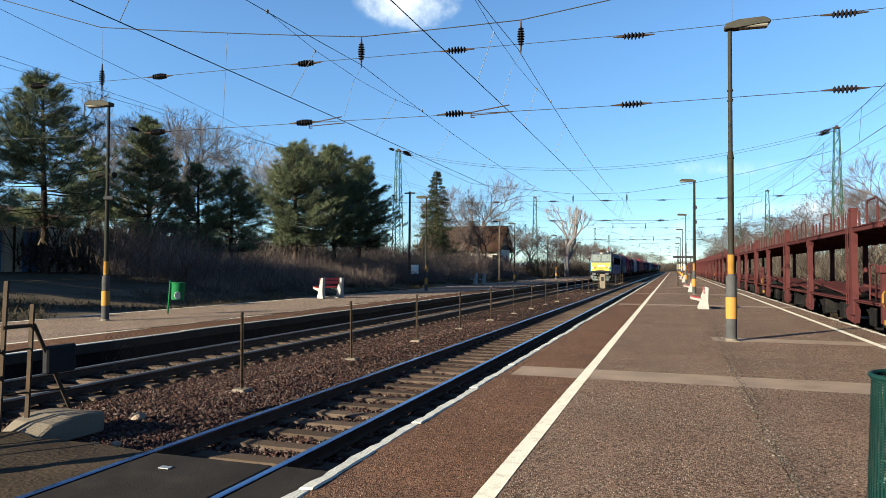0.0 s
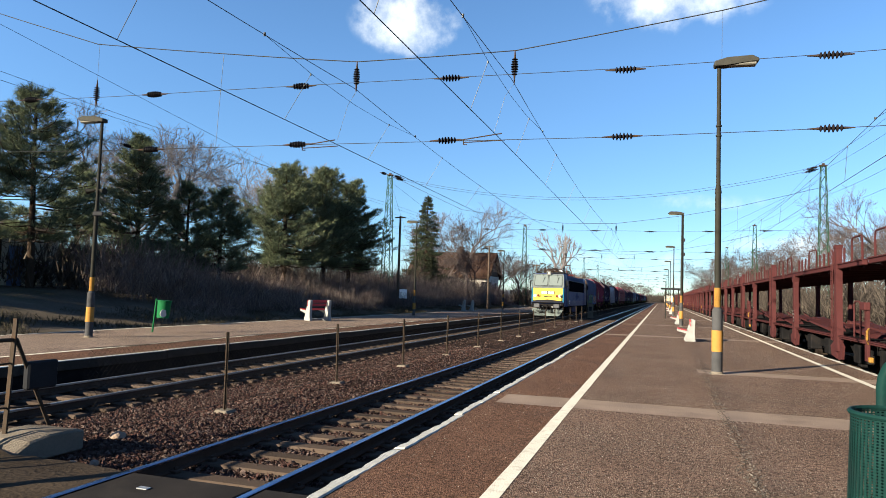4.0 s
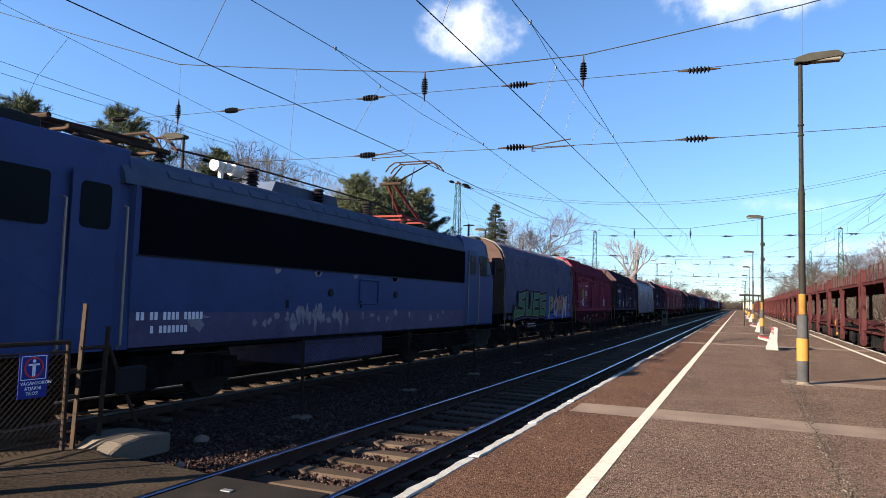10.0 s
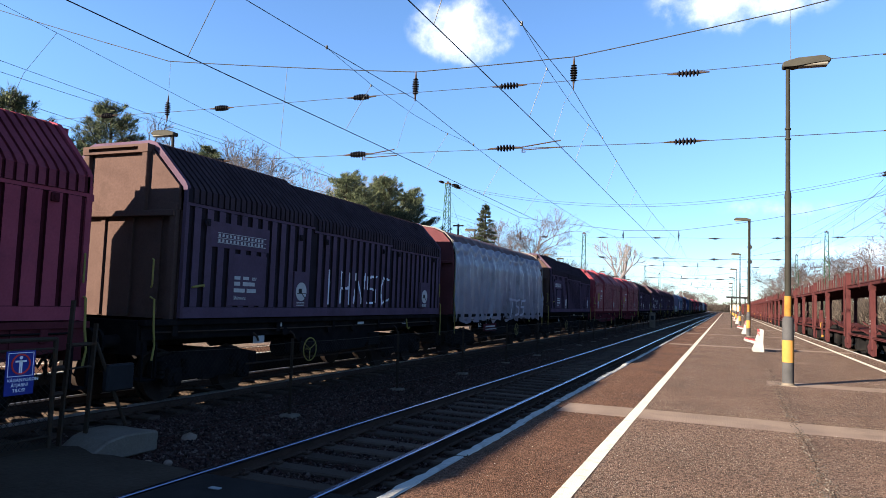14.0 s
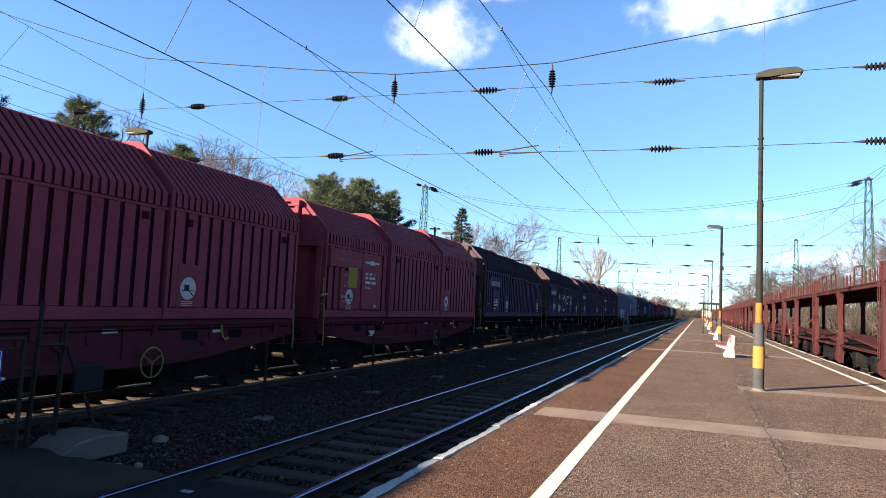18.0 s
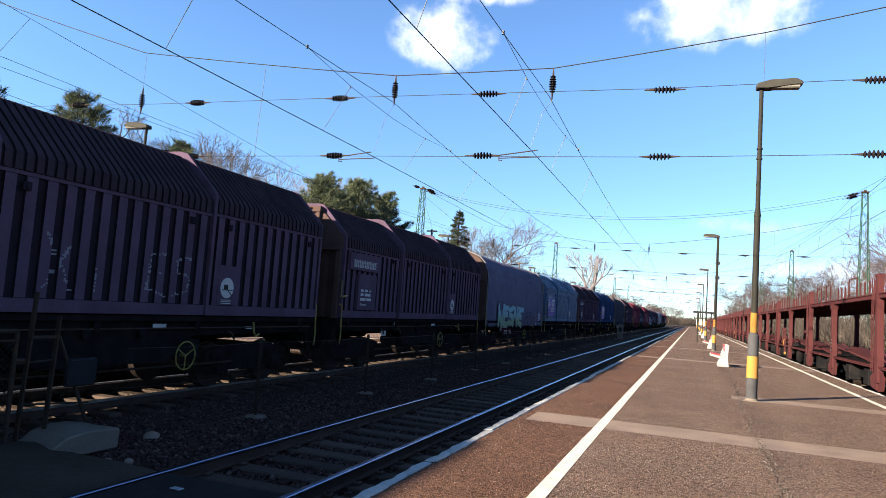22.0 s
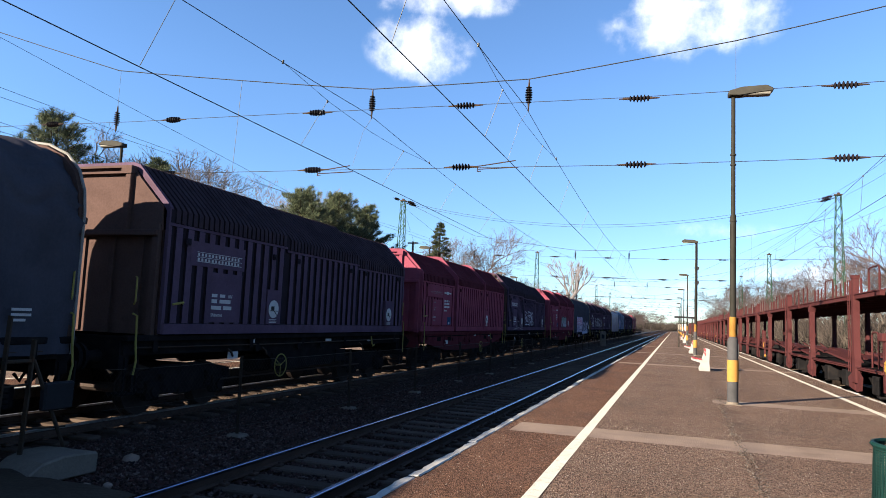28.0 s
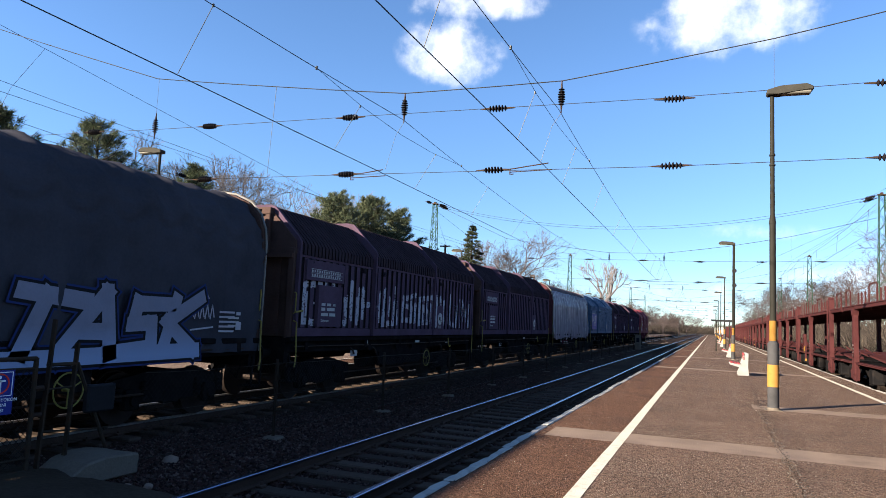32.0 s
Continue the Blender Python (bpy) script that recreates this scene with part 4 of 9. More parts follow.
def build_far_platform():
    p = tagged(new("far_platform"), "sunlit far platform with white lines and a dark wall below its edge", "platform", kind="structure")
    for name, x0, x1, z, m, label in (("asphalt_surface", FAR_B, FAR_E - 0.12, FAR_Z, M_FAR_ASPHALT, "pale worn asphalt"),):
        bm = B()
        for k in range(30):
            a, b = -40 + 300 * k / 30, -40 + 300 * (k + 1) / 30
            bm.faces.new([bm.verts.new(v) for v in ((x0, a, z), (x1, a, z), (x1, b, z), (x0, b, z))])
        bmesh.ops.remove_doubles(bm, verts=bm.verts, dist=0.001)
        r = bmesh.ops.extrude_face_region(bm, geom=list(bm.faces))
        for v in r["geom"]:
            if isinstance(v, bmesh.types.BMVert):
                v.co.z -= 0.3
        part(name, bm, m, p, label)
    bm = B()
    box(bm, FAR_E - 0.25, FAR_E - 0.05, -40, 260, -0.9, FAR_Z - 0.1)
    part("retaining_wall", bm, M_UNDER, p, "near-black wall under the edge")
    bm = B()
    box(bm, -0.07, 0.07, 0.004, 1.996, -0.2, 0.0, 0.012)
    for f in bm.faces:
        f.normal_update()
        f.material_index = 1 if f.normal.z > 0.6 else 0
    me = mesh_of("edge_stone", bm, M_DARK_WALL, M_EDGE_WHITE)
    rg = random.Random(4)
    for k in range(50):
        linked("edge_stone", me, p, pose(FAR_E - 0.06 + rg.uniform(-0.012, 0.012), 2 * k, FAR_Z + 0.008 + rg.uniform(-0.008, 0.008)))
    for x, w, m, name in ((FAR_E - 1.45, 0.13, M_WHITE_LINE, "safety_line"), (FAR_B + 0.12, 0.12, M_WHITE_LINE, "kerb_line")):
        bm = B()
        prev = None
        for k in range(140):
            y = -5 + 1.8 * k
            v = [bm.verts.new((x - w / 2 + 0.01 * noise.noise((y, x, 0)), y, FAR_Z + 0.004)), bm.verts.new((x + w / 2 + 0.01 * noise.noise((y, x, 4)), y, FAR_Z + 0.004))]
            if prev:
                bm.faces.new((prev[0], prev[1], v[1], v[0]))
            prev = v
        part(name, bm, m, p, "white painted line")
    # paler worn patch and the reddish strip along the edge
    bm = B()
    box(bm, FAR_E - 1.35, FAR_E - 0.16, -38, 255, FAR_Z - 0.05, FAR_Z + 0.002)
    part("asphalt_edge_strip", bm, M_ASPHALT_RED, p, "red-brown asphalt strip along the edge")


def build_crossing():
    """The foot crossing over the rails in front of the camera."""
    c = tagged(new("foot_crossing"), "dark rubber and asphalt foot crossing laid level with the rails", "crossing", kind="structure")
    top = ZR - 0.008
    for x0, x1, y0, y1, m, name in ((XA - 0.69, XA + 0.69, 1.7, 3.78, M_CROSSING, "panel"), (XA - 0.69, XA + 0.69, 3.79, 5.88, M_CROSSING, "panel"),
                                    (XB - 0.69, XB + 0.69, 1.7, 5.8, M_CROSSING, "panel")):
        bm = B()
        box(bm, x0, x1, y0, y1, top - 0.12, top, 0.012)
        p = part(name, bm, m, c, "ribbed dark crossing panel")
        bm = B()
        box(bm, x0 + 0.42, x0 + 0.54, y1 - 0.45, y1 - 0.38, top, top + 0.012, 0.004)
        part("lifting_eye", bm, M_GALV, p, "worn steel lifting eye")
    bm = B()
    box(bm, XA + 0.83, EDGE_L + 0.06, 1.7, 5.86, top - 0.12, top + 0.012, 0.012)
    part("ramp_panel", bm, M_CROSSING, c, "dark panel between rail and platform")
    bm = B()
    n = 18
    grid = [[bm.verts.new((XB + 0.83 + (XA - 0.83 - XB - 0.83) * i / n, 1.6 + 4.35 * j / n + (0.18 * noise.noise((i * 0.5, 3, 0)) if j == n else 0), ZR - 0.04 + 0.05 * math.sin(math.pi * i / n) + 0.02 * noise.noise((i * 0.7, j * 0.7, 2)))) for i in range(n + 1)] for j in range(n + 1)]
    for j in range(n):
        for i in range(n):
            bm.faces.new((grid[j][i], grid[j][i + 1], grid[j + 1][i + 1], grid[j + 1][i]))
    part("earth_path", bm, M_EARTH, c, "trodden earth path between the tracks", smooth=180)


build_ground()
build_ballast()
build_crossing()
build_far_platform()

# ---- the passing train ----
# Each vehicle's space: y runs back from its front coupling, +x is the side towards the camera, z = 0 is the rail top.
SPEED = ((0, 9.31), (4, 9.43), (8, 9.58), (10, 10.01), (12, 10.58), (14, 10.97), (16, 11.44), (18, 12.0), (20, 12.44), (22, 12.92), (24, 13.58), (26, 14.19), (28, 14.84), (30, 15.21), (32, 15.38))
LOCO_Y, WAGON_Y, PITCH = 99.16, 119.18, 12.84
moving = []                                   # (thing, place of its front coupling when the clip starts)


def run(t):
    """Metres the train has gone after t seconds."""
    d = 0.0
    for (a, va), (b, vb) in zip(SPEED, SPEED[1:]):
        if t <= a:
            break
        u = min(t, b)
        d += (u - a) * (va + va + (vb - va) * (u - a) / (b - a)) / 2
    return d


def wheel_mesh(r):
    bm = B()
    cyl(bm, (-0.065, 0, 0), (0.07, 0, 0), r, seg=24)
    cyl(bm, (-0.10, 0, 0), (-0.065, 0, 0), r + 0.03, seg=24)
    cyl(bm, (0.07, 0, 0), (0.10, 0, 0), 0.12, seg=12)
    return mesh_of("wheel", bm, M_WHEEL, smooth=40)


WHEEL, WHEEL_BIG = wheel_mesh(0.42), wheel_mesh(0.55)


def bogie(parent, yc, base, big=False, fr=None):
    r = 0.55 if big else 0.42
    b = B()
    fm = fr or M_UNDER
    for s in (-1, 1):
        prism(b, [(yc - base / 2 - 0.45, 0.42), (yc - base / 2 - 0.45, 0.72), (yc - 0.5, 0.86), (yc + 0.5, 0.86), (yc + base / 2 + 0.45, 0.72), (yc + base / 2 + 0.45, 0.42), (yc + 0.45, 0.34), (yc - 0.45, 0.34)],
              s * 1.0 - 0.045, s * 1.0 + 0.045, axis="x")
        for d in (-1, 1):
            y = yc + d * base / 2
            box(b, s * 1.06 - 0.09, s * 1.06 + 0.09, y - 0.15, y + 0.15, r - 0.16, r + 0.17, 0.03)
            cyl(b, (s * 1.15, y, r), (s * 1.19, y, r), 0.10, seg=12)
            for e in (-0.27, 0.27):
                for k in range(4):
                    cyl(b, (s * 1.06, y + e, 0.42 + 0.075 * k), (s * 1.06, y + e, 0.47 + 0.075 * k), 0.075, seg=10)
        box(b, s * 1.0 - 0.07, s * 1.0 + 0.07, yc - 0.18, yc + 0.18, 0.30, 0.52, 0.02)
    box(b, -0.95, 0.95, yc - 0.2, yc + 0.2, 0.45, 0.85)
    bo = part("bogie", b, fm, parent, "sooty cast bogie frame")
    for d in (-1, 1):
        for s in (-1, 1):
            linked("wheel", WHEEL_BIG if big else WHEEL, bo, pose(s * 0.76, yc + d * base / 2, r, 0, 0, 0 if s > 0 else 180))
        b = B()
        cyl(b, (-0.72, yc + d * base / 2, r), (0.72, yc + d * base / 2, r), 0.085, seg=10)
        part("axle", b, M_WHEEL, bo)
    return bo


def buffers(parent, y, sign, z=1.05, dark=None):
    for s in (-1, 1):
        b = B()
        cyl(b, (s * 0.875, y, z), (s * 0.875, y + sign * 0.40, z), 0.105, 0.09, seg=14)
        cyl(b, (s * 0.875, y + sign * 0.40, z), (s * 0.875, y + sign * 0.46, z), 0.23, 0.24, seg=20)
        part("buffer", b, dark or M_UNDER, parent)
    b = B()
    box(b, -0.09, 0.09, min(y, y + sign * 0.35), max(y, y + sign * 0.35), z - 0.1, z + 0.08, 0.02)
    tube(b, [(0, y + sign * 0.3, z - 0.05), (0.05, y + sign * 0.42, z - 0.25), (-0.03, y + sign * 0.38, z - 0.42), (0, y + sign * 0.25, z - 0.3)], 0.03)
    tube(b, [(0.35, y, z), (0.37, y + sign * 0.2, z - 0.3), (0.33, y + sign * 0.25, z - 0.55), (0.2, y + sign * 0.3, z - 0.4)], 0.022)
    part("coupling", b, M_UNDER, parent, "greasy screw coupling and air hose")


def plates(parent, rows, x=1.46, material=None, name="stencil_bar"):
    """Flat painted bars or panels on the camera's side: (y, z, length, height)."""
    b = B()
    for y, z, l, h in rows:
        box(b, x, x + 0.004, y, y + l, z, z + h)
    if len(rows) < 9:
        return pieces(name.replace("bars", "bar"), b, material or M_LABEL_WHITE, parent)
    return part(name, b, material or M_LABEL_WHITE, parent, kind="stuff")


def side_text(parent, body, size, y, z, x=1.462, material=None, name="lettering", label="", **k):
    """Lettering on the camera's side, reading along +y."""
    m = Matrix.Translation((x, y, z)) @ Matrix.Rotation(radians(90), 4, "Z")
    return lettering(name, body, size, material or M_LABEL_WHITE, parent, m, label, **k)


def wagon_frame(w, fr, belly, yw=7.98):
    b = B()
    for s in (-1, 1):
        if belly:
            prism(b, [(0.55, 1.05), (0.55, 1.38), (12.3, 1.38), (12.3, 1.05), (9.6, 0.72), (8.6, 0.66), (4.3, 0.66), (3.2, 0.72)], s * 1.36 - 0.04, s * 1.36 + 0.04, axis="x")
        else:
            prism(b, [(0.55, 1.08), (0.55, 1.36), (12.3, 1.36), (12.3, 1.08), (8.3, 1.05), (7.7, 0.62), (5.2, 0.62), (4.6, 1.05)], s * 1.30 - 0.03, s * 1.30 + 0.03, axis="x")
        box(b, s * 1.38 - 0.07, s * 1.38 + 0.07, 0.5, 12.35, 1.30, 1.40, 0.012)
    box(b, -1.3, 1.3, 0.5, 0.72, 0.85, 1.38)
    box(b, -1.3, 1.3, 12.15, 12.36, 0.85, 1.38)
    box(b, -0.5, 0.5, 0.6, 12.2, 0.9, 1.2)
    part("underframe", b, fr, w, "fish-bellied frame" if belly else "sooty steel frame")
    b = B()
    for y in (1.1, 3.9, 6.0, 8.2, 11.6):
        box(b, 1.40, 1.44, y, y + 0.12, 1.12, 1.36, 0.01)
    pieces("lashing_bracket", b, fr, w)
    b = B()
    for y in (4.2, 5.9, 7.0):
        cyl(b, (1.40, y, 1.12), (1.43, y, 1.12), 0.085, seg=14)
    pieces("lashing_ring", b, M_UNDER_RED if belly and yw > 8 else M_YELLOW if belly else M_UNDER, w)
    b = B()
    box(b, 0.9, 1.3, 5.6, 6.7, 0.55, 0.95, 0.04)
    part("brake_box", b, M_UNDER, w)
    b = B()
    cyl(b, (0.9, 4.7, 0.75), (0.9, 5.4, 0.75), 0.2, seg=14)
    part("air_tank", b, M_UNDER, w)
    b = B()
    tube(b, [(1.44, 9.9, 1.3), (1.46, 9.92, 1.1), (1.46, 10.0, 1.02), (1.46, 10.1, 1.06)], 0.02)
    part("shunting_hook", b, M_YELLOW, w, "small yellow hook")
    for yc in (2.45, 10.4):
        bogie(w, yc, 1.8)
    buffers(w, 0.5, -1), buffers(w, 12.36, 1)
    if belly:
        # openings, pipes and stiffeners on the fish-bellied sole
        b = B()
        for y in (2.3, 3.55, 8.9, 10.15):
            box(b, 1.396, 1.404, y, y + 0.42, 1.05, 1.20, 0.003)
        pieces("sole_opening", b, M_UNDER, w)
        b = B()
        for y in (1.7, 3.1, 5.0, 6.5, 7.6, 9.6, 11.2):
            box(b, 1.40, 1.425, y, y + 0.05, 0.80 if 3 < y < 9.4 else 1.06, 1.30, 0.005)
        pieces("stiffener", b, fr, w)
        b = B()
        tube(b, [(1.425, 0.7, 1.24), (1.43, 4.4, 1.235), (1.425, 8.0, 1.245), (1.425, 12.1, 1.24)], 0.014)
        part("brake_pipe", b, M_UNDER, w, "thin brake pipe along the frame")
        b = B()
        for y in (3.0, 5.55, 6.35, 9.3):
            tube(b, [(1.42, y, 1.06), (1.47, y + 0.05, 1.02), (1.47, y + 0.12, 0.96), (1.43, y + 0.16, 1.0)], 0.022)
        pieces("rope_hook", b, M_UNDER_RED, w)
    else:
        b = B()
        tube(b, [(1.40, 0.7, 1.2), (1.42, 5.0, 1.18), (1.42, 12.1, 1.2)], 0.014)
        tube(b, [(1.2, 3.3, 0.52), (1.22, 9.6, 0.52)], 0.018)
        part("brake_pipe", b, M_STEEL_DK, w, "thin brake pipe along the frame")
        b = B()
        for y in (4.9, 7.9):
            box(b, 1.31, 1.36, y, y + 0.55, 0.66, 0.98, 0.01)
        pieces("equipment_case", b, M_UNDER, w)
        b = B()
        for y in (3.2, 4.4, 9.2):
            tube(b, [(1.40, y, 1.12), (1.46, y + 0.04, 1.06), (1.46, y + 0.10, 0.98), (1.41, y + 0.13, 1.02)], 0.022)
        pieces("rope_hook", b, M_STEEL_DK, w)
    # hand wheel of the brake
    b = B()
    zw = 0.72
    tube(b, [(1.47, yw + 0.24 * math.cos(a), zw + 0.24 * math.sin(a)) for a in (2 * math.pi * k / 22 for k in range(22))], 0.013, seg=6, closed=True)
    for k in range(3):
        a = 2.094 * k + 0.5
        cyl(b, (1.47, yw, zw), (1.47, yw + 0.24 * math.cos(a), zw + 0.24 * math.sin(a)), 0.010, seg=6)
    cyl(b, (1.30, yw, zw), (1.48, yw, zw), 0.025, seg=8)
    part("brake_wheel", b, M_YELLOW, w, "worn yellow hand wheel")
    # corner grab rails and steps
    for y in (0.62, 12.22):
        b = B()
        tube(b, [(1.40, y, 1.75), (1.50, y - 0.02, 1.72), (1.50, y, 1.3), (1.48, y + 0.06, 1.0), (1.50, y, 0.78)], 0.017)
        tube(b, [(1.40, y, 2.35), (1.47, y - 0.05, 2.33), (1.47, y - 0.05, 1.95), (1.40, y, 1.9)], 0.014)
        part("grab_rail", b, M_YELLOW, w, "bent yellow grab rail")
        b = B()
        box(b, 1.15, 1.46, y - 0.15, y + 0.15, 0.46, 0.49)
        box(b, 1.42, 1.46, y - 0.15, y - 0.12, 0.46, 1.05)
        box(b, 1.42, 1.46, y + 0.12, y + 0.15, 0.46, 1.05)
        part("step", b, M_UNDER, w)
    plates(w, ((3.2, 0.92, 0.34, 0.14), (4.0, 1.22, 0.10, 0.08), (7.2, 1.20, 0.30, 0.06), (9.7, 1.16, 0.22, 0.05)), 1.41)


HOOD = [(1.42, 1.42), (1.42, 3.40), (1.37, 3.48), (0.72, 4.17), (0.62, 4.21), (-0.62, 4.21), (-0.72, 4.17), (-1.37, 3.48), (-1.42, 3.40), (-1.42, 1.42)]
# half of the pressed profile: x, z, zone
PRESSED = [(1.42, 1.42, "rail"), (1.42, 1.60, "rail"), (1.42, 1.61, "side"), (1.42, 3.11, "side"), (1.42, 3.12, "band"), (1.42, 3.17, "band"), (1.45, 3.175, "roof"), (1.45, 3.40, "roof"), (1.38, 3.49, "roof"),
           (0.72, 4.17, "roof"), (0.62, 4.205, "roof")]


def hood_section(w, y0, y1, grow, paint, seam, valley, rims):
    """One telescoping steel hood: a pressed sheet with ribs, the rims at its ends."""
    sx, sz = 1 + min(grow, 0.05) / 1.42, grow

    def out(p, d=0.0):
        x, z = p
        return (x * sx + (d if x > 0 else -d) * (1 if abs(x) > 0.65 else 0), z + (sz if z > 2 else 0) + (d if z > 3.3 else 0))
    n = max(3, round((y1 - y0 - 0.2) / 0.30))
    st = (y1 - y0 - 0.16) / n
    cut = 0.028 if paint == M_HOOD_DARK else 0.0
    marks = [y0]
    for k in range(n):
        a = y0 + 0.08 + k * st
        h = st / 2
        marks += sorted((a + 0.018, a + 0.042 + cut, a + h - 0.030, a + h + 0.018, a + st - 0.045 - cut, a + st - 0.030))
    marks.append(y1)

    def state(y):
        u = (y - y0 - 0.08) / st
        if u < 0 or u >= n:
            return False, False
        f = (u % 1.0) * st
        g = f % (st / 2)
        return 0.042 + cut <= f <= st - 0.045 - cut, 0.018 <= g <= st / 2 - 0.030
    half = PRESSED
    prof = half + [(-x, z, q) for x, z, q in half[::-1]]
    b = B()

    def ring(y, side, roof):
        row = []
        for x, z, q in prof:
            d = {"rail": 0.045, "band": 0.035, "side": 0.045 if side else 0.0, "roof": 0.03 if roof else 0.0}[q]
            s = 1 if x > 0 else -1
            row.append(b.verts.new((x * sx + s * d * (0.75 if z > 3.45 else 1), y, z + (sz if z > 2 else 0) + (d * 0.75 if z > 3.45 else 0))))
        return row
    prev = None
    for ya, yb in zip(marks, marks[1:]):
        side, roof = state((ya + yb) / 2)
        r0, r1 = ring(ya, side, roof), ring(yb, side, roof)
        for k in range(len(prof) - 1):
            q = prof[k][2] if prof[k][2] == prof[k + 1][2] else "step"
            f = b.faces.new((r0[k], r0[k + 1], r1[k + 1], r1[k]))
            slope = q == "roof" and min(prof[k][1], prof[k + 1][1]) > 3.39
            # recessed faces get the darker colours that carry the shade between ribs
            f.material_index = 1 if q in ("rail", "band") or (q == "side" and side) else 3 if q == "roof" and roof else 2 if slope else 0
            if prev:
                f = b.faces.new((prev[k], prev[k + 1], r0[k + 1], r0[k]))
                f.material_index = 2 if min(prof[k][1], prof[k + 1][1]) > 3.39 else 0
        prev = r1
    ob = part("hood", b, [seam, paint, valley, SOOTED.get(paint.name, paint)], w, "ribbed steel hood with sooty grooves darkened for recess shade")
    for y, high in ((y0, rims[0]), (y1, rims[1])):
        if high:
            b = B()
            shell(b, [out(p, high) for p in HOOD], [out(p, -0.04) for p in HOOD], y - 0.035, y + 0.04)
            part("rim", b, paint, ob)
    # round lifting lugs and latch plates under the eaves
    b = B()
    for y in (y0 + 0.45, y1 - 0.55):
        box(b, 1.47 * sx, 1.47 * sx + 0.035, y - 0.06, y + 0.06, 2.98, 3.10, 0.008)
        cyl(b, (1.47 * sx + 0.035, y, 3.04), (1.47 * sx + 0.05, y, 3.04), 0.035, seg=8)
    pieces("latch_plate", b, seam, ob)
    return ob


def end_wall(w, y, sign, m, rise=0.0):
    """The fixed end: a gable plate over a recessed lower wall, a slotted head beam and two posts."""
    near, far = (lambda d: (y - d, y)) if sign < 0 else (lambda d: (y, y + d)), y - sign * 0.09
    b = B()
    prism(b, [(1.40, 3.18), (1.37, 3.46 + rise), (0.70, 4.13 + rise), (-0.70, 4.13 + rise), (-1.37, 3.46 + rise), (-1.40, 3.18)], *near(0.05))
    part("end_gable", b, m, w, "fixed end gable")
    b = B()
    box(b, -1.38, 1.38, min(far, far + sign * 0.05), max(far, far + sign * 0.05), 1.4, 3.19)
    wall = part("end_wall", b, m, w, "recessed ribbed end wall")
    b = B()
    for x in (-0.95, -0.32, 0.32, 0.95):
        box(b, x - 0.05, x + 0.05, min(far, far + sign * 0.09), max(far, far + sign * 0.09), 1.42, 3.12)
    pieces("rib", b, m, wall)
    b = B()
    ya, yb = near(0.13)
    for x in (-0.66, 0.66):
        box(b, x - 0.06, x + 0.06, ya, yb, 3.12, 4.10 + rise, 0.01)
    for x in (-1.31, 1.31):
        box(b, x - 0.07, x + 0.07, *near(0.09), 1.38, 3.3, 0.01)
    box(b, -1.36, 1.36, ya, yb, 3.08, 3.18, 0.01)
    for x0, x1, z0, z1 in ((-0.74, 0.74, 4.13, 4.17), (-0.74, 0.74, 4.03, 4.07), (-0.74, -0.60, 4.07, 4.13), (0.52, 0.74, 4.07, 4.13)):
        box(b, x0, x1, ya - 0.02, yb, z0 + rise, z1 + rise)
    part("end_frame", b, m, w, "welded end frame with a slotted head beam")


def hood_wagon(paint, seam, valley, end, fr, belly, stepped, label, front=0.66):
    w = thing("hood_wagon", label, "freight wagon", "wagons of the passing train")
    wagon_frame(w, fr, belly, (8.2 if stepped else 4.85) if belly else 5.07 if front > 1 else 7.98)
    end_wall(w, front - 0.04, -1, end, 0.0 if stepped else 0.13), end_wall(w, 12.22, 1, end)
    if stepped:
        hood_section(w, front, 4.12, 0.0, paint, seam, valley, (0.045, 0.0))
        hood_section(w, 4.14, 8.30, 0.06, paint, seam, valley, (0.075, 0.0))
        hood_section(w, 8.32, 12.18, 0.09, paint, seam, valley, (0.075, 0.03))
    else:
        hood_section(w, front, 5.0, 0.15, paint, seam, valley, (0.03, 0.0))
        hood_section(w, 5.0, 8.75, 0.08, paint, seam, valley, (0.0, 0.0))
        hood_section(w, 8.75, 12.18, 0.0, paint, seam, valley, (0.0, 0.03))
    return w


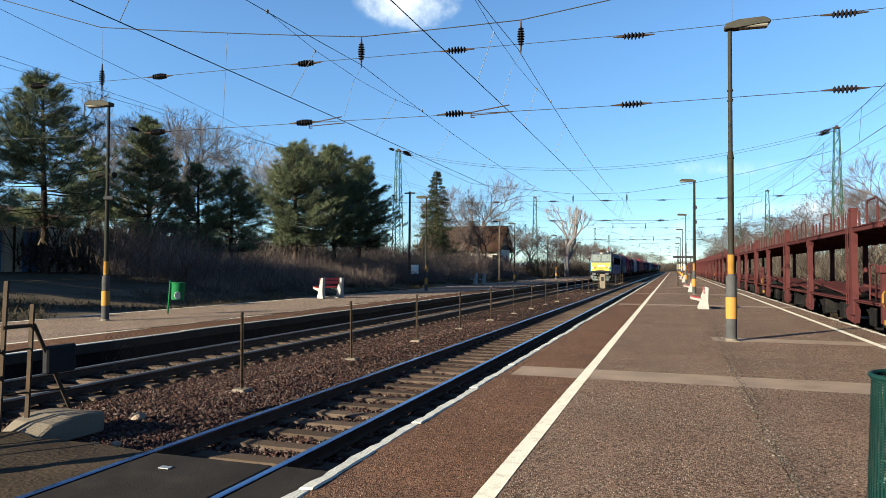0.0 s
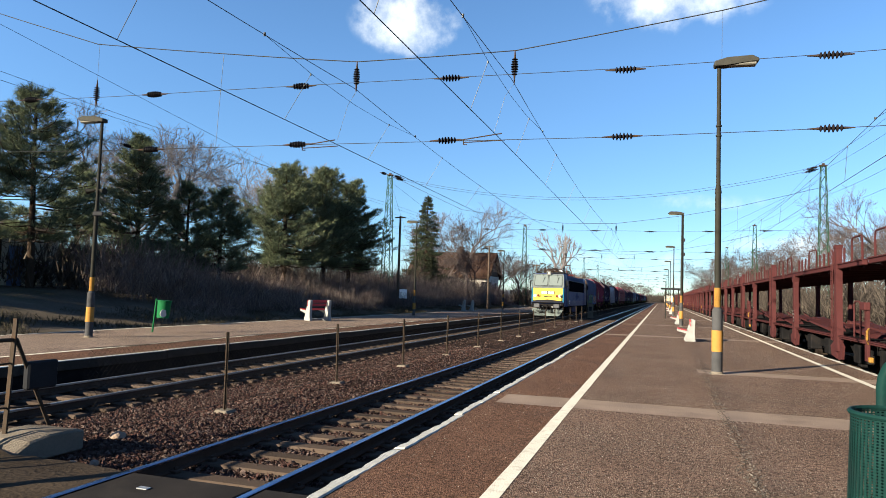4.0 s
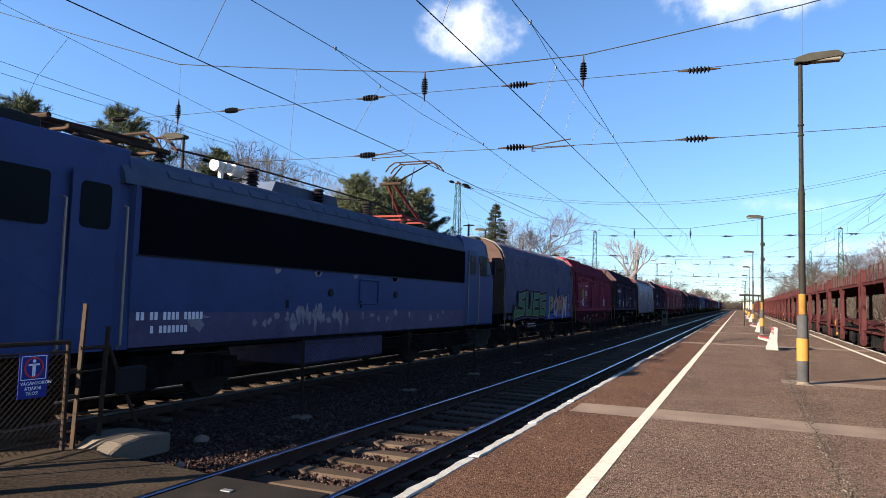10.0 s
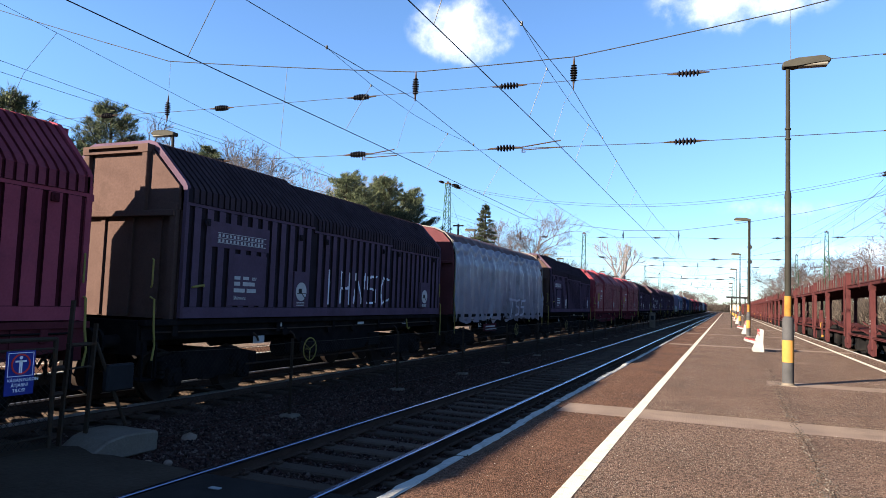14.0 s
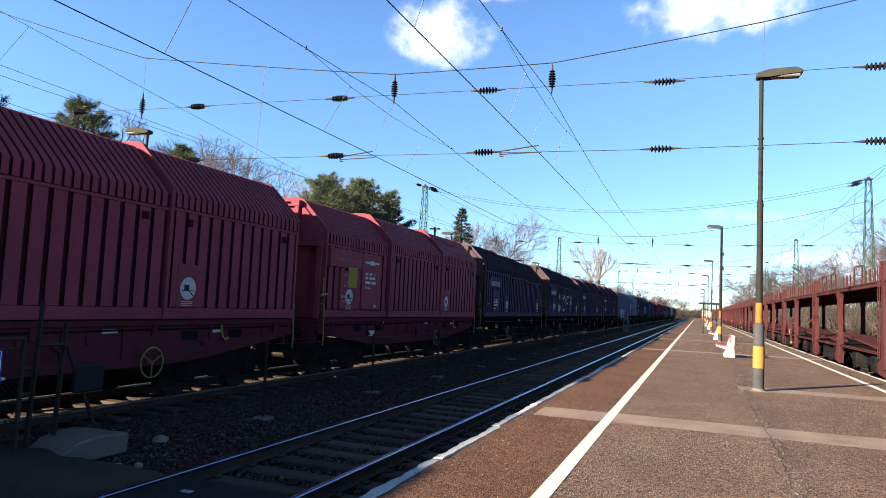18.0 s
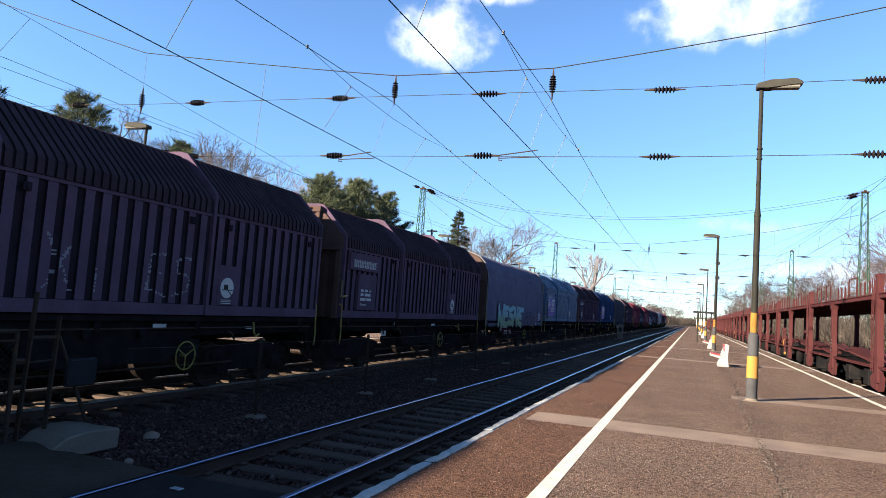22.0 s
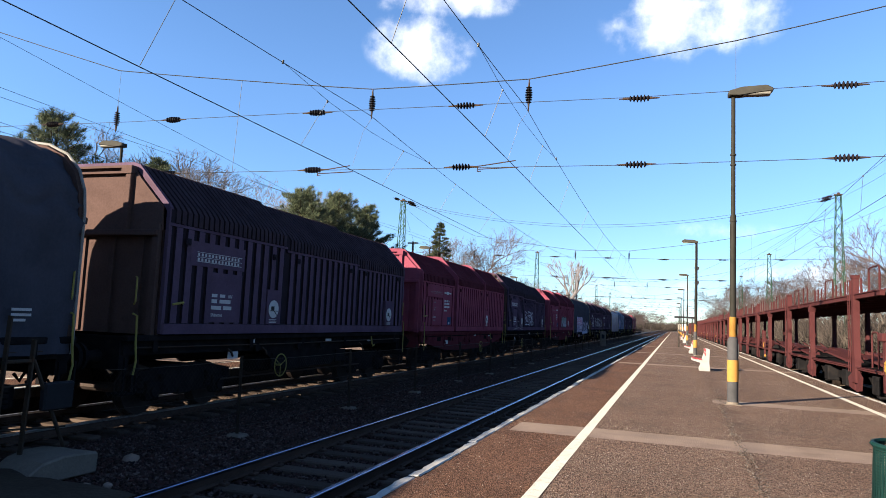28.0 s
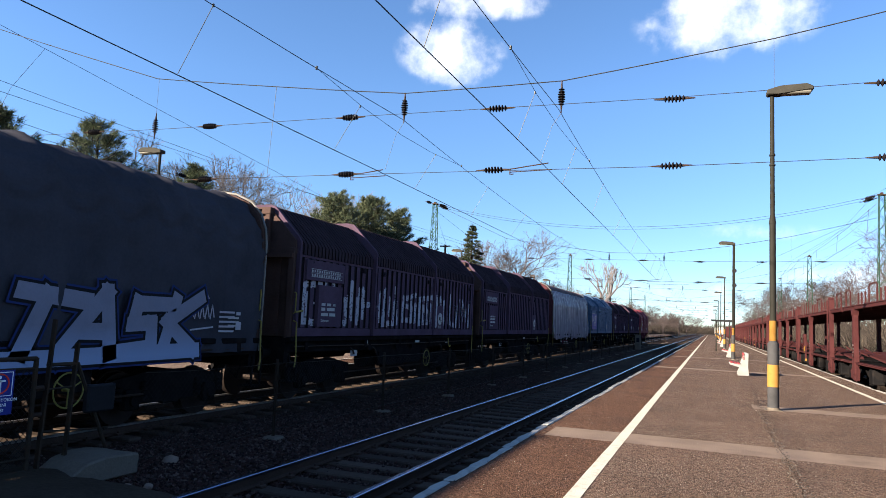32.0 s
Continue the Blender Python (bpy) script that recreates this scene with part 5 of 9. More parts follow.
def signs(w, paint, kind):
    """Stencilled data on the camera's side of a hood wagon."""
    x = 1.52
    late = kind in ("red3", "old")
    s0 = {"red": 1.15, "dark": 1.75}.get(kind, 0.75 if late else 0.85)
    long = kind == "red" or late
    for y0, y1, z0, z1 in ((s0, s0 + 1.65, 2.64, 3.08), (s0 + 0.55, s0 + 1.6, 1.63, 2.56)) + (((s0 + 1.68, s0 + 2.78, 1.63, 3.08),) if long else ()):
        b = B()
        box(b, x - 0.10, x, y0, y1, z0, z1, 0.006)
        part("data_panel", b, paint, w, "smooth data panel")
    if long:
        rows = [(s0 + 0.35 + 0.125 * k, 2.80 + 0.02 * (k % 2), 0.05, 0.045) for k in range(10)] + [(s0 + 0.39 + 0.125 * k, 2.77, 0.07, 0.012) for k in range(10)]
    else:
        rows = [(s0 + 0.18, z, 1.36, 0.010) for z in (2.72, 2.80, 2.89)] + [(s0 + 0.2 + 0.1 * k, zz, 0.05, 0.05) for k in range(13) for zz in (2.735, 2.825)]
    plates(w, rows, x, M_FADED if long else None)
    c0 = s0 + (1.85 if long else 0.68)
    z0 = 0.42 if long else 0.0
    plates(w, [(c0, 2.10 + z0, 0.16, 0.06), (c0 + 0.24, 2.10 + z0, 0.16, 0.06), (c0, 1.99 + z0, 0.16, 0.07), (c0 + 0.24, 1.99 + z0, 0.34, 0.07), (c0, 1.87 + z0, 0.30, 0.07), (c0 + 0.36, 1.87 + z0, 0.26, 0.07)], x + 0.001, name="stencilled_number_bars")
    side_text(w, "RIV", 0.09, c0 + 0.5, 2.095 + z0, x, name="lettering", label="white stencilled letters")
    side_text(w, "Shimmns", 0.095, c0, 1.74 + z0, x, name="lettering", label="white stencilled letters")
    for y in ((2.46, 8.98) if kind == "red" else (1.75, 8.84) if kind == "red3" else (8.86,) if kind == "old" else (4.55, 10.9) if kind == "dark" else (8.86,)):
        b = B()
        box(b, x - 0.08, x + 0.004, y - 0.26, y + 0.26, 1.61, 2.34, 0.004)
        part("disc_panel", b, paint, w)
        b = B()
        cyl(b, (x, y, 1.93), (x + 0.010, y, 1.93), 0.235 if kind == "red" else 0.19, seg=32)
        d = part("warning_disc", b, M_LABEL_WHITE, w, "round white notice disc")
        b = B()
        box(b, x + 0.0105, x + 0.013, y - 0.10, y + 0.02, 1.90, 1.99)
        box(b, x + 0.0105, x + 0.013, y - 0.16, y + 0.17, 1.885, 1.898)
        prism(b, [(y - 0.01, 1.90), (y + 0.005, 1.91), (y + 0.15, 1.80), (y + 0.135, 1.785)], x + 0.0132, x + 0.015, axis="x")
        part("symbol", b, M_BLACK, d, "small black symbol")
        if kind != "red":
            plates(w, [(y - 0.15, 1.70 - 0.030 * k, 0.28, 0.012) for k in range(3)], x + 0.005)
    b = B()
    tube(b, [(x, s0 - 0.1, 1.95), (x + 0.05, s0 - 0.15, 1.97), (x + 0.05, s0 - 0.42, 1.93)], 0.02)
    part("lever", b, M_YELLOW, w, "yellow locking lever")
    if long:
        d = -0.55 if late else 0.0
        if kind != "old":
            plates(w, [(2.21 + d, 2.16, 0.48, 0.50)], x + 0.005, M_LABEL_YELLOW, "mustard_panel")
        if kind != "red3":
            plates(w, [(3.36 + d * 0.6, 1.66, 0.41, 0.29)], x + 0.002, M_NOTICE_BLUE, "blue_notice")
        side_text(w, "21.0kN", 0.10, s0 + 0.60, 1.90, x, name="lettering", label="white stencilled load figure")
        plates(w, [(s0 + 0.66, 1.80, 0.22, 0.035), (s0 + 0.70, 2.17, 0.12, 0.05), (s0 + 0.72, 2.27, 0.20, 0.02), (s0 + 0.68, 2.44, 0.20, 0.03)], x + 0.001, M_FADED)
        plates(w, [(3.0 + d * 0.8, 2.82, 0.25, 0.05), (3.28 + d * 0.8, 2.79, 0.26, 0.11), (3.57 + d * 0.8, 2.82, 0.26, 0.05), (3.5 + d * 0.6, 1.68, 0.11, 0.08)], x + 0.003, name="operator_mark_bars")
    if kind == "blue":
        plates(w, [(1.1, 1.72, 2.2, 1.12)], x + 0.002, M_SIGN_BLUE, "blue_notice_board")
        plates(w, [(1.2, 2.62, 0.36, 0.09), (1.2, 2.48, 0.5, 0.09), (1.2, 2.34, 0.62, 0.09), (1.2, 2.22, 0.3, 0.07), (2.3, 2.60, 0.75, 0.13), (2.3, 2.5, 0.6, 0.04), (2.3, 2.43, 0.7, 0.03), (2.3, 2.36, 0.7, 0.03), (2.3, 2.29, 0.6, 0.03), (1.95, 2.55, 0.2, 0.04), (1.95, 2.45, 0.2, 0.04), (1.95, 2.2, 1.1, 0.04), (1.95, 2.1, 1.1, 0.04), (1.95, 2.0, 1.1, 0.04), (1.5, 1.78, 0.09, 0.09)], x + 0.006)


def tarp_wagon(cover, end, label, seed, sag=0.05, folds=0.0, crest=None):
    w = thing("tarpaulin_wagon", label, "freight wagon", "wagons of the passing train")
    wagon_frame(w, M_UNDER, False)
    b = B()
    arc = [(1.44, 1.15), (1.44, 3.20), (1.40, 3.52), (1.27, 3.83), (1.02, 4.08), (0.65, 4.24), (0.2, 4.31)]
    prof = arc + [(-x, z) for x, z in arc[::-1]]
    for y in (0.55, 12.2):
        b2 = B()
        prism(b2, [(x * 0.985, max(1.38, z - 0.012)) for x, z in prof], y, y + 0.1)
        part("end_wall", b2, end, w, "rust-brown arched end wall")
        b2 = B()
        ya = y - 0.09 if y < 5 else y + 0.1
        for x in (-0.55, 0.55):
            box(b2, x - 0.06, x + 0.06, ya, ya + 0.09, 1.38, 3.9 if x else 4, 0.01)
        box(b2, -1.4, 1.4, ya, ya + 0.09, 3.05, 3.15, 0.01)
        part("end_stiffener", b2, end, w)
    for y in (0.66, 12.26):
        b2 = B()
        tube(b2, [(x * 1.012, y, z + 0.012 * (z > 3)) for x, z in prof], 0.022, seg=6)
        part("rim_tube", b2, M_CHROME_OLD, w, "worn pale rim tube at the end of the cover")
    # the cover, stretched over hoops and sagging between them
    hoop = 0.86
    nu, L0, L1 = 150, 0.66, 12.26
    pts = []
    for i, (x, z) in enumerate(prof):
        pts.append(Vector((x, 0, z)))
    fine = []
    for p, q in zip(pts, pts[1:]):
        k = max(1, round((q - p).length / (0.06 if 2.9 < (p.z + q.z) / 2 < 4.0 else 0.16)))
        fine += [p.lerp(q, j / k) for j in range(k)]
    fine.append(pts[-1])
    grid = []
    for i in range(nu + 1):
        y = L0 + (L1 - L0) * i / nu
        ph = ((y - L0) / hoop) % 1.0
        dip = math.sin(math.pi * ph) ** 0.6
        row = []
        for p in fine:
            nx, nz = (1 if p.x > 0 else -1, 0.0) if p.z < 3.1 else (p.x, (p.z - 2.6))
            l = math.hypot(nx, nz)
            nx, nz = nx / l, nz / l
            up = ease(3.0, 3.5, p.z)
            drop = -sag * dip * (0.35 + 0.9 * up * (1 - 0.7 * ease(3.95, 4.1, p.z)))
            drop += 0.03 * noise.noise((p.x * 1.5, y * 1.1, p.z * 0.6 + seed)) + 0.028 * noise.noise((p.x * 2, y * 4.0, p.z * 0.7 + seed))
            drop += 0.5 * max(0.0, sag - 0.05) * noise.noise((p.x * 2.0, y * 5.5, p.z * 0.45 + 2 * seed)) * 1.6
            # hanging pleats, deeper towards the far end
            pleat = ease(4.5, 8.5, y) * ease(1.3, 2.0, p.z) * (1 - ease(3.7, 4.1, p.z))
            drop += 0.030 * pleat * math.sin(y * 5.2 + 0.9 * noise.noise((y * 0.7, seed, 1)) * 3 + 0.5 * p.z)
            drop += 0.040 * pleat * max(0.0, math.sin(7.0 * (p.z + 0.32 * abs(math.sin(math.pi * ph)) + 0.2 * noise.noise((y, seed, 6))))) ** 3 * ease(2.9, 3.2, p.z)
            for zc, deep in ((3.62, 0.30), (3.22, 0.22)):
                e = (p.z - (zc - deep * math.sin(math.pi * ph) + 0.05 * noise.noise((y * 0.9, seed, zc)))) / 0.055
                drop += sag * 0.55 * (math.exp(-e * e) - 0.8 * math.exp(-(e + 1.9) ** 2)) * math.sin(math.pi * ph) ** 0.5
            if folds:
                # long folds fanning down from the hoops, and slack scallops under the crest
                low = 1 - ease(1.2, 3.7, p.z)
                wander = y * 4.6 + 1.6 * noise.noise((y * 0.6, seed, p.z * 0.35)) + 0.9 * low * math.sin(y * 1.7)
                crease = 1 - abs(math.sin(wander))
                drop += folds * (crease ** 2 - 0.3) * (0.35 + 0.65 * low) * (1 - ease(3.5, 3.85, p.z))
                arc_z = 3.78 - 0.20 * math.sin(math.pi * ph)
                drop += 0.06 * math.exp(-((p.z - arc_z) / 0.06) ** 2) - 0.05 * math.exp(-((p.z - arc_z + 0.15) / 0.08) ** 2)
            if p.z < 1.4:
                drop += 0.02 * math.sin(y * 7 + seed)
            zz = p.z + nz * drop + ((0.03 + 1.2 * folds) * noise.noise((y * 2.3, seed, 0)) if p.z < 1.2 else 0)
            row.append(b.verts.new((p.x + nx * (drop + 0.02), y, zz)))
        grid.append(row)
    for r0, r1 in zip(grid, grid[1:]):
        for k in range(len(fine) - 1):
            f = b.faces.new((r0[k], r0[k + 1], r1[k + 1], r1[k]))
            if crest and fine[k].z > 3.86 and fine[k + 1].z > 3.86:
                f.material_index = 1
    part("cover", b, [cover, crest] if crest else cover, w, "sagging tarpaulin cover", smooth=180)
    plates(w, [(11.2, 1.75, 0.3, 0.035), (11.2, 1.68, 0.3, 0.035), (11.2, 1.61, 0.22, 0.035)], 1.50)
    plates(w, [(4.0, 0.80, 1.3, 0.04), (4.0, 0.9, 1.1, 0.05)], 1.43)
    b = B()
    box(b, 1.36, 1.40, 3.9, 5.4, 0.74, 1.02, 0.01)
    part("notice_board", b, M_UNDER_RED, w, "small maroon notice board")
    return w


def spray(name, colour):
    return mat(name, colour, 0.6, vary=0.12, scale=3, fine=30, bump=0)


def hand_stroke(w, lines, x, r, material, name="scrawl", label=""):
    """Thin sprayed strokes on the camera's side: lists of (y, z)."""
    b = B()
    for pts in lines:
        for (ya, za), (yb, zb) in zip(pts, pts[1:]):
            d = Vector((0, yb - ya, zb - za)).normalized()
            n = Vector((0, -d.z, d.y)) * r
            e = d * r
            q = [Vector((x, ya, za)) - e + n, Vector((x, yb, zb)) + e + n, Vector((x, yb, zb)) + e - n, Vector((x, ya, za)) - e - n]
            b.faces.new([b.verts.new(v) for v in q])
    part(name, b, material, w, label, kind="stuff")


def build_train():
    sc_red, sc_dark = M_HOOD_RED, M_HOOD_DARK
    # valleys and grooves: recess shade is put into these colours along with grime
    valley_red = mat("grimy_shaded_red_roof_valley", (0.090, 0.017, 0.024), 0.8, vary=0.3, scale=2, fine=30, bump=0.05)
    valley_dark = mat("sooty_shaded_roof_valley", (0.018, 0.013, 0.016), 0.85, vary=0.3, scale=2, fine=30, bump=0.05)
    valley_blue = mat("grimy_shaded_blue_roof_valley", (0.023, 0.036, 0.060), 0.8, vary=0.3, scale=2, fine=30, bump=0.05)
    groove_red = mat("sooty_shaded_red_groove", (0.042, 0.009, 0.013), 0.9, vary=0.3, scale=2, fine=30, bump=0.05)
    groove_dark = mat("sooty_shaded_groove", (0.018, 0.014, 0.018), 0.9, vary=0.3, scale=2, fine=30, bump=0.05)
    groove_blue = mat("grimy_shaded_blue_groove", (0.024, 0.038, 0.066), 0.9, vary=0.3, scale=2, fine=30, bump=0.05)
    groove_navy = mat("grimy_shaded_navy_groove", (0.011, 0.015, 0.046), 0.9, vary=0.3, scale=2, fine=30, bump=0.05)
    proto = {
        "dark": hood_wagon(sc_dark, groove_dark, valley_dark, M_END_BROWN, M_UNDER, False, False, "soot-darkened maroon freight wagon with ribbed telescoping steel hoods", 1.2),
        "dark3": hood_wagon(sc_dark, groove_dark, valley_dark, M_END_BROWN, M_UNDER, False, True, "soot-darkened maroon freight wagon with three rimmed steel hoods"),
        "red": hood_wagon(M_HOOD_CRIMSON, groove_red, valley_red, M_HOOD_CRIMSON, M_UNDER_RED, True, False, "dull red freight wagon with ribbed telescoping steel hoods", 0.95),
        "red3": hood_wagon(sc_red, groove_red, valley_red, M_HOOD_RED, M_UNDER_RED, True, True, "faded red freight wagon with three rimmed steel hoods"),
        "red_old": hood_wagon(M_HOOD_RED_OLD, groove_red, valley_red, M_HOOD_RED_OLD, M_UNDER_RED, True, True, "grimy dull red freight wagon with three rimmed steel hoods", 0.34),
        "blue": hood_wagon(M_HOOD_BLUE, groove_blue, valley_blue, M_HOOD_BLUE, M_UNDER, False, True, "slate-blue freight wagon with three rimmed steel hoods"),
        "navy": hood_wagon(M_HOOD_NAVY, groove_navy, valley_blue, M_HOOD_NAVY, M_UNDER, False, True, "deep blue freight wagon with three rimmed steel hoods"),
        "tarp": tarp_wagon(M_TARP, M_END_BROWN, "freight wagon under a sagging grey tarpaulin with graffiti along its foot", 1.0, 0.11, 0.03),
        "tarp_dk": tarp_wagon(M_TARP_DK, M_END_BROWN, "freight wagon under a dark slate tarpaulin with graffiti", 5.0, 0.10),
        "silver": tarp_wagon(M_TARP_SILVER, M_END_MAROON, "freight wagon under a crumpled lilac-grey tarpaulin with maroon ends", 9.0, 0.06, 0.17, M_CREST),
    }
    for k, paint, kind in (("dark", sc_dark, "dark"), ("dark3", sc_dark, ""), ("red", M_HOOD_CRIMSON, "red"), ("red3", sc_red, "red3"), ("red_old", M_HOOD_RED_OLD, "old"), ("blue", M_HOOD_BLUE, "blue"), ("navy", M_HOOD_NAVY, "blue")):
        signs(proto[k], paint, kind)
    order = ["tarp", "red", "dark", "silver", "dark", "red3", "red3", "dark", "dark", "dark3", "dark3", "tarp", "blue", "dark3", "navy", "tarp_dk",
             "dark", "red_old", "dark", "red_old", "tarp_dk", "dark3", "dark3", "silver", "blue", "dark3", "dark", "red3"]
    used, cars = set(), []
    for n, k in enumerate(order):
        y = WAGON_Y + PITCH * n + {0: 0.45, 5: 0.40, 6: 0.45, 12: -0.4, 13: -0.35, 17: 0.75, 19: 0.95}.get(n, 0.0)
        if k in used:
            w = copy_thing(proto[k], pose(XB, y, ZR))
        else:
            used.add(k)
            w = proto[k]
            w.matrix_basis = pose(XB, y, ZR)
        moving.append((w, y))
        cars.append(w)
    decorate(cars)


GLYPH = {"S": (((1, 0.92), (0.1, 0.86), (0.12, 0.55), (0.92, 0.48), (0.86, 0.10), (0, 0.06)),), "U": (((0.05, 1), (0.12, 0.08), (0.85, 0.06), (0.95, 1)),),
         "E": (((1, 0.95), (0.08, 0.92), (0.02, 0.06), (0.95, 0.02)), ((0.1, 0.5), (0.8, 0.52))), "G": (((1, 0.90), (0.1, 0.86), (0.04, 0.08), (0.95, 0.05), (0.98, 0.46), (0.5, 0.46)),),
         "O": (((0.5, 0.98), (0.04, 0.6), (0.1, 0.06), (0.9, 0.04), (0.96, 0.66), (0.5, 0.98)),), "M": (((0.0, 0.0), (0.08, 0.98), (0.5, 0.4), (0.92, 0.98), (1, 0.0)),),
         "N": (((0.0, 0.0), (0.1, 0.98), (0.9, 0.02), (0.98, 1.0)),), "I": (((0.5, 1.0), (0.45, 0.0)),), "P": (((0.05, 0), (0.1, 0.95), (0.9, 0.88), (0.85, 0.48), (0.1, 0.42)),),
         "T": (((-0.25, 0.95), (1.2, 0.9)), ((0.5, 0.9), (0.3, 0.0))), "A": (((-0.05, 0.0), (0.55, 1.0), (1.0, 0.0)), ((0.2, 0.36), (0.85, 0.36))), "K": (((0.05, 1), (0.05, 0)), ((0.95, 1), (0.12, 0.5), (1.05, 0))),
         "L": (((0.1, 1), (0.05, 0.08), (1.1, 0.02)),), "Z": (((0, 0.95), (0.95, 0.92), (0.05, 0.08), (1.05, 0.05)),), "H": (((0.05, 1), (0.05, 0)), ((0.95, 1), (0.95, 0)), ((0.05, 0.5), (0.95, 0.5))),
         "F": (((0.05, 0), (0.1, 0.95), (0.95, 0.92)), ((0.1, 0.5), (0.7, 0.5))), "5": (((0.95, 0.95), (0.1, 0.92), (0.1, 0.52), (0.9, 0.5), (0.9, 0.05), (0.05, 0.05)),), "C": (((1, 0.85), (0.3, 0.95), (0.0, 0.5), (0.3, 0.02), (1, 0.15)),),
         "W": (((0, 1), (0.25, 0), (0.5, 0.6), (0.75, 0), (1.05, 1.05)),), "X": (((0, 1), (1, 0)), ((1.05, 1.05), (-0.05, -0.05)))}


def strokes_of(word, y, z, h, adv, width, slant=0.0, wild=0.0, seed=1):
    """The strokes of a word as lists of (y, z) on the camera's side."""
    rg = random.Random(seed)
    out = []
    for k, ch in enumerate(word):
        for line in GLYPH.get(ch, ()):
            out.append([(y + adv * k + width * u + slant * h * v + rg.uniform(-wild, wild), z + h * v + rg.uniform(-wild, wild) * 0.6) for u, v in line])
    return out


def throwup(w, lines, x, r, fill, rims, label):
    """A sprayed piece: broad strokes over wider rims of other colours, the lowest first."""
    n = len(rims)
    for k, (extra, m) in enumerate(rims):
        ribbon(w, lines, x + 0.003 * k, r + extra, m, "graffiti_rim")
    ribbon(w, lines, x + 0.003 * n, r, fill, "graffiti", label)


def ribbon(w, lines, x, r, material, name, label=""):
    b = B()
    lift = 0.0
    for pts in lines:
        for (ya, za), (yb, zb) in zip(pts, pts[1:]):
            d = Vector((0, yb - ya, zb - za)).normalized()
            n = Vector((0, -d.z, d.y)) * r
            e = d * r * 0.9
            p, q = Vector((x + lift, ya, za)), Vector((x + lift, yb, zb))
            b.faces.new([b.verts.new(v) for v in (p - e + n * 0.8, q + e * 0.7 + n * 1.1, q + e - n * 0.9, p - e * 1.2 - n)])
            lift = (lift + 0.0004) % 0.0024
    part(name, b, material, w, label, kind="stuff")


def on_ribs(w, lines, r, material, front, stepped, label, gap=0.0, seed=3, lift=0.0):
    """Spray paint that lies on the proud ribs of a hood alone."""
    rg = random.Random(seed)
    if stepped:
        secs = ((front, 4.12, 0.0), (4.14, 8.30, 0.05), (8.32, 12.18, 0.05))
    else:
        secs = ((front, 5.0, 0.05), (5.0, 8.75, 0.05), (8.75, 12.18, 0.0))
    b = B()
    for y0, y1, grow in secs:
        n = max(3, round((y1 - y0 - 0.2) / 0.30))
        st = (y1 - y0 - 0.16) / n
        x = 1.42 + grow + 0.049 + lift
        for k in range(n):
            ya = y0 + 0.08 + k * st + 0.070
            yb = ya + st - 0.143
            cells = [(ya + (yb - ya) * c / 5, ya + (yb - ya) * (c + 1) / 5, x) for c in range(5)] + [(yb + 0.018, yb + 0.12, x - 0.044)]
            for ca, cb, xc in cells:
                yc, z, start = (ca + cb) / 2, 1.66, None
                while z <= 3.12:
                    inside = False
                    for pts in lines:
                        for (pa, qa), (pb, qb) in zip(pts, pts[1:]):
                            l2 = (pb - pa) ** 2 + (qb - qa) ** 2 or 1e-6
                            f = max(0, min(1, ((yc - pa) * (pb - pa) + (z - qa) * (qb - qa)) / l2))
                            if (pa + f * (pb - pa) - yc) ** 2 + (qa + f * (qb - qa) - z) ** 2 < r * r and rg.random() > gap:
                                inside = True
                    if inside and start is None:
                        start = z
                    if start is not None and (not inside or z > 3.06):
                        b.faces.new([b.verts.new(v) for v in ((xc, ca, start - 0.012), (xc, cb, start - 0.012), (xc, cb, z - 0.012), (xc, ca, z - 0.012))])
                        start = None
                    z += 0.025
    if len(b.faces):
        part("graffiti", b, material, w, label, kind="stuff")
    else:
        b.free()


def blend_spray(name, low, high, z0, z1):
    """Spray paint fading from one colour below to another above."""
    m = mat(name, high, 0.6, vary=0.12, scale=3, fine=30, bump=0)
    nt = m.node_tree
    nd, ln = nt.nodes.new, nt.links.new
    bs = nt.nodes["Principled BSDF"]
    src = bs.inputs["Base Color"].links[0].from_socket
    tc, sp, mr, mx = nd("ShaderNodeTexCoord"), nd("ShaderNodeSeparateXYZ"), nd("ShaderNodeMapRange"), nd("ShaderNodeMix")
    mx.data_type = "RGBA"
    ln(tc.outputs["Object"], sp.inputs[0]), ln(sp.outputs["Z"], mr.inputs["Value"])
    mr.inputs["From Min"].default_value, mr.inputs["From Max"].default_value = z0, z1
    ln(mr.outputs["Result"], mx.inputs["Factor"])
    mx.inputs["A"].default_value = (*low, 1)
    ln(src, mx.inputs["B"])
    ln(mx.outputs["Result"], bs.inputs["Base Color"])
    return m


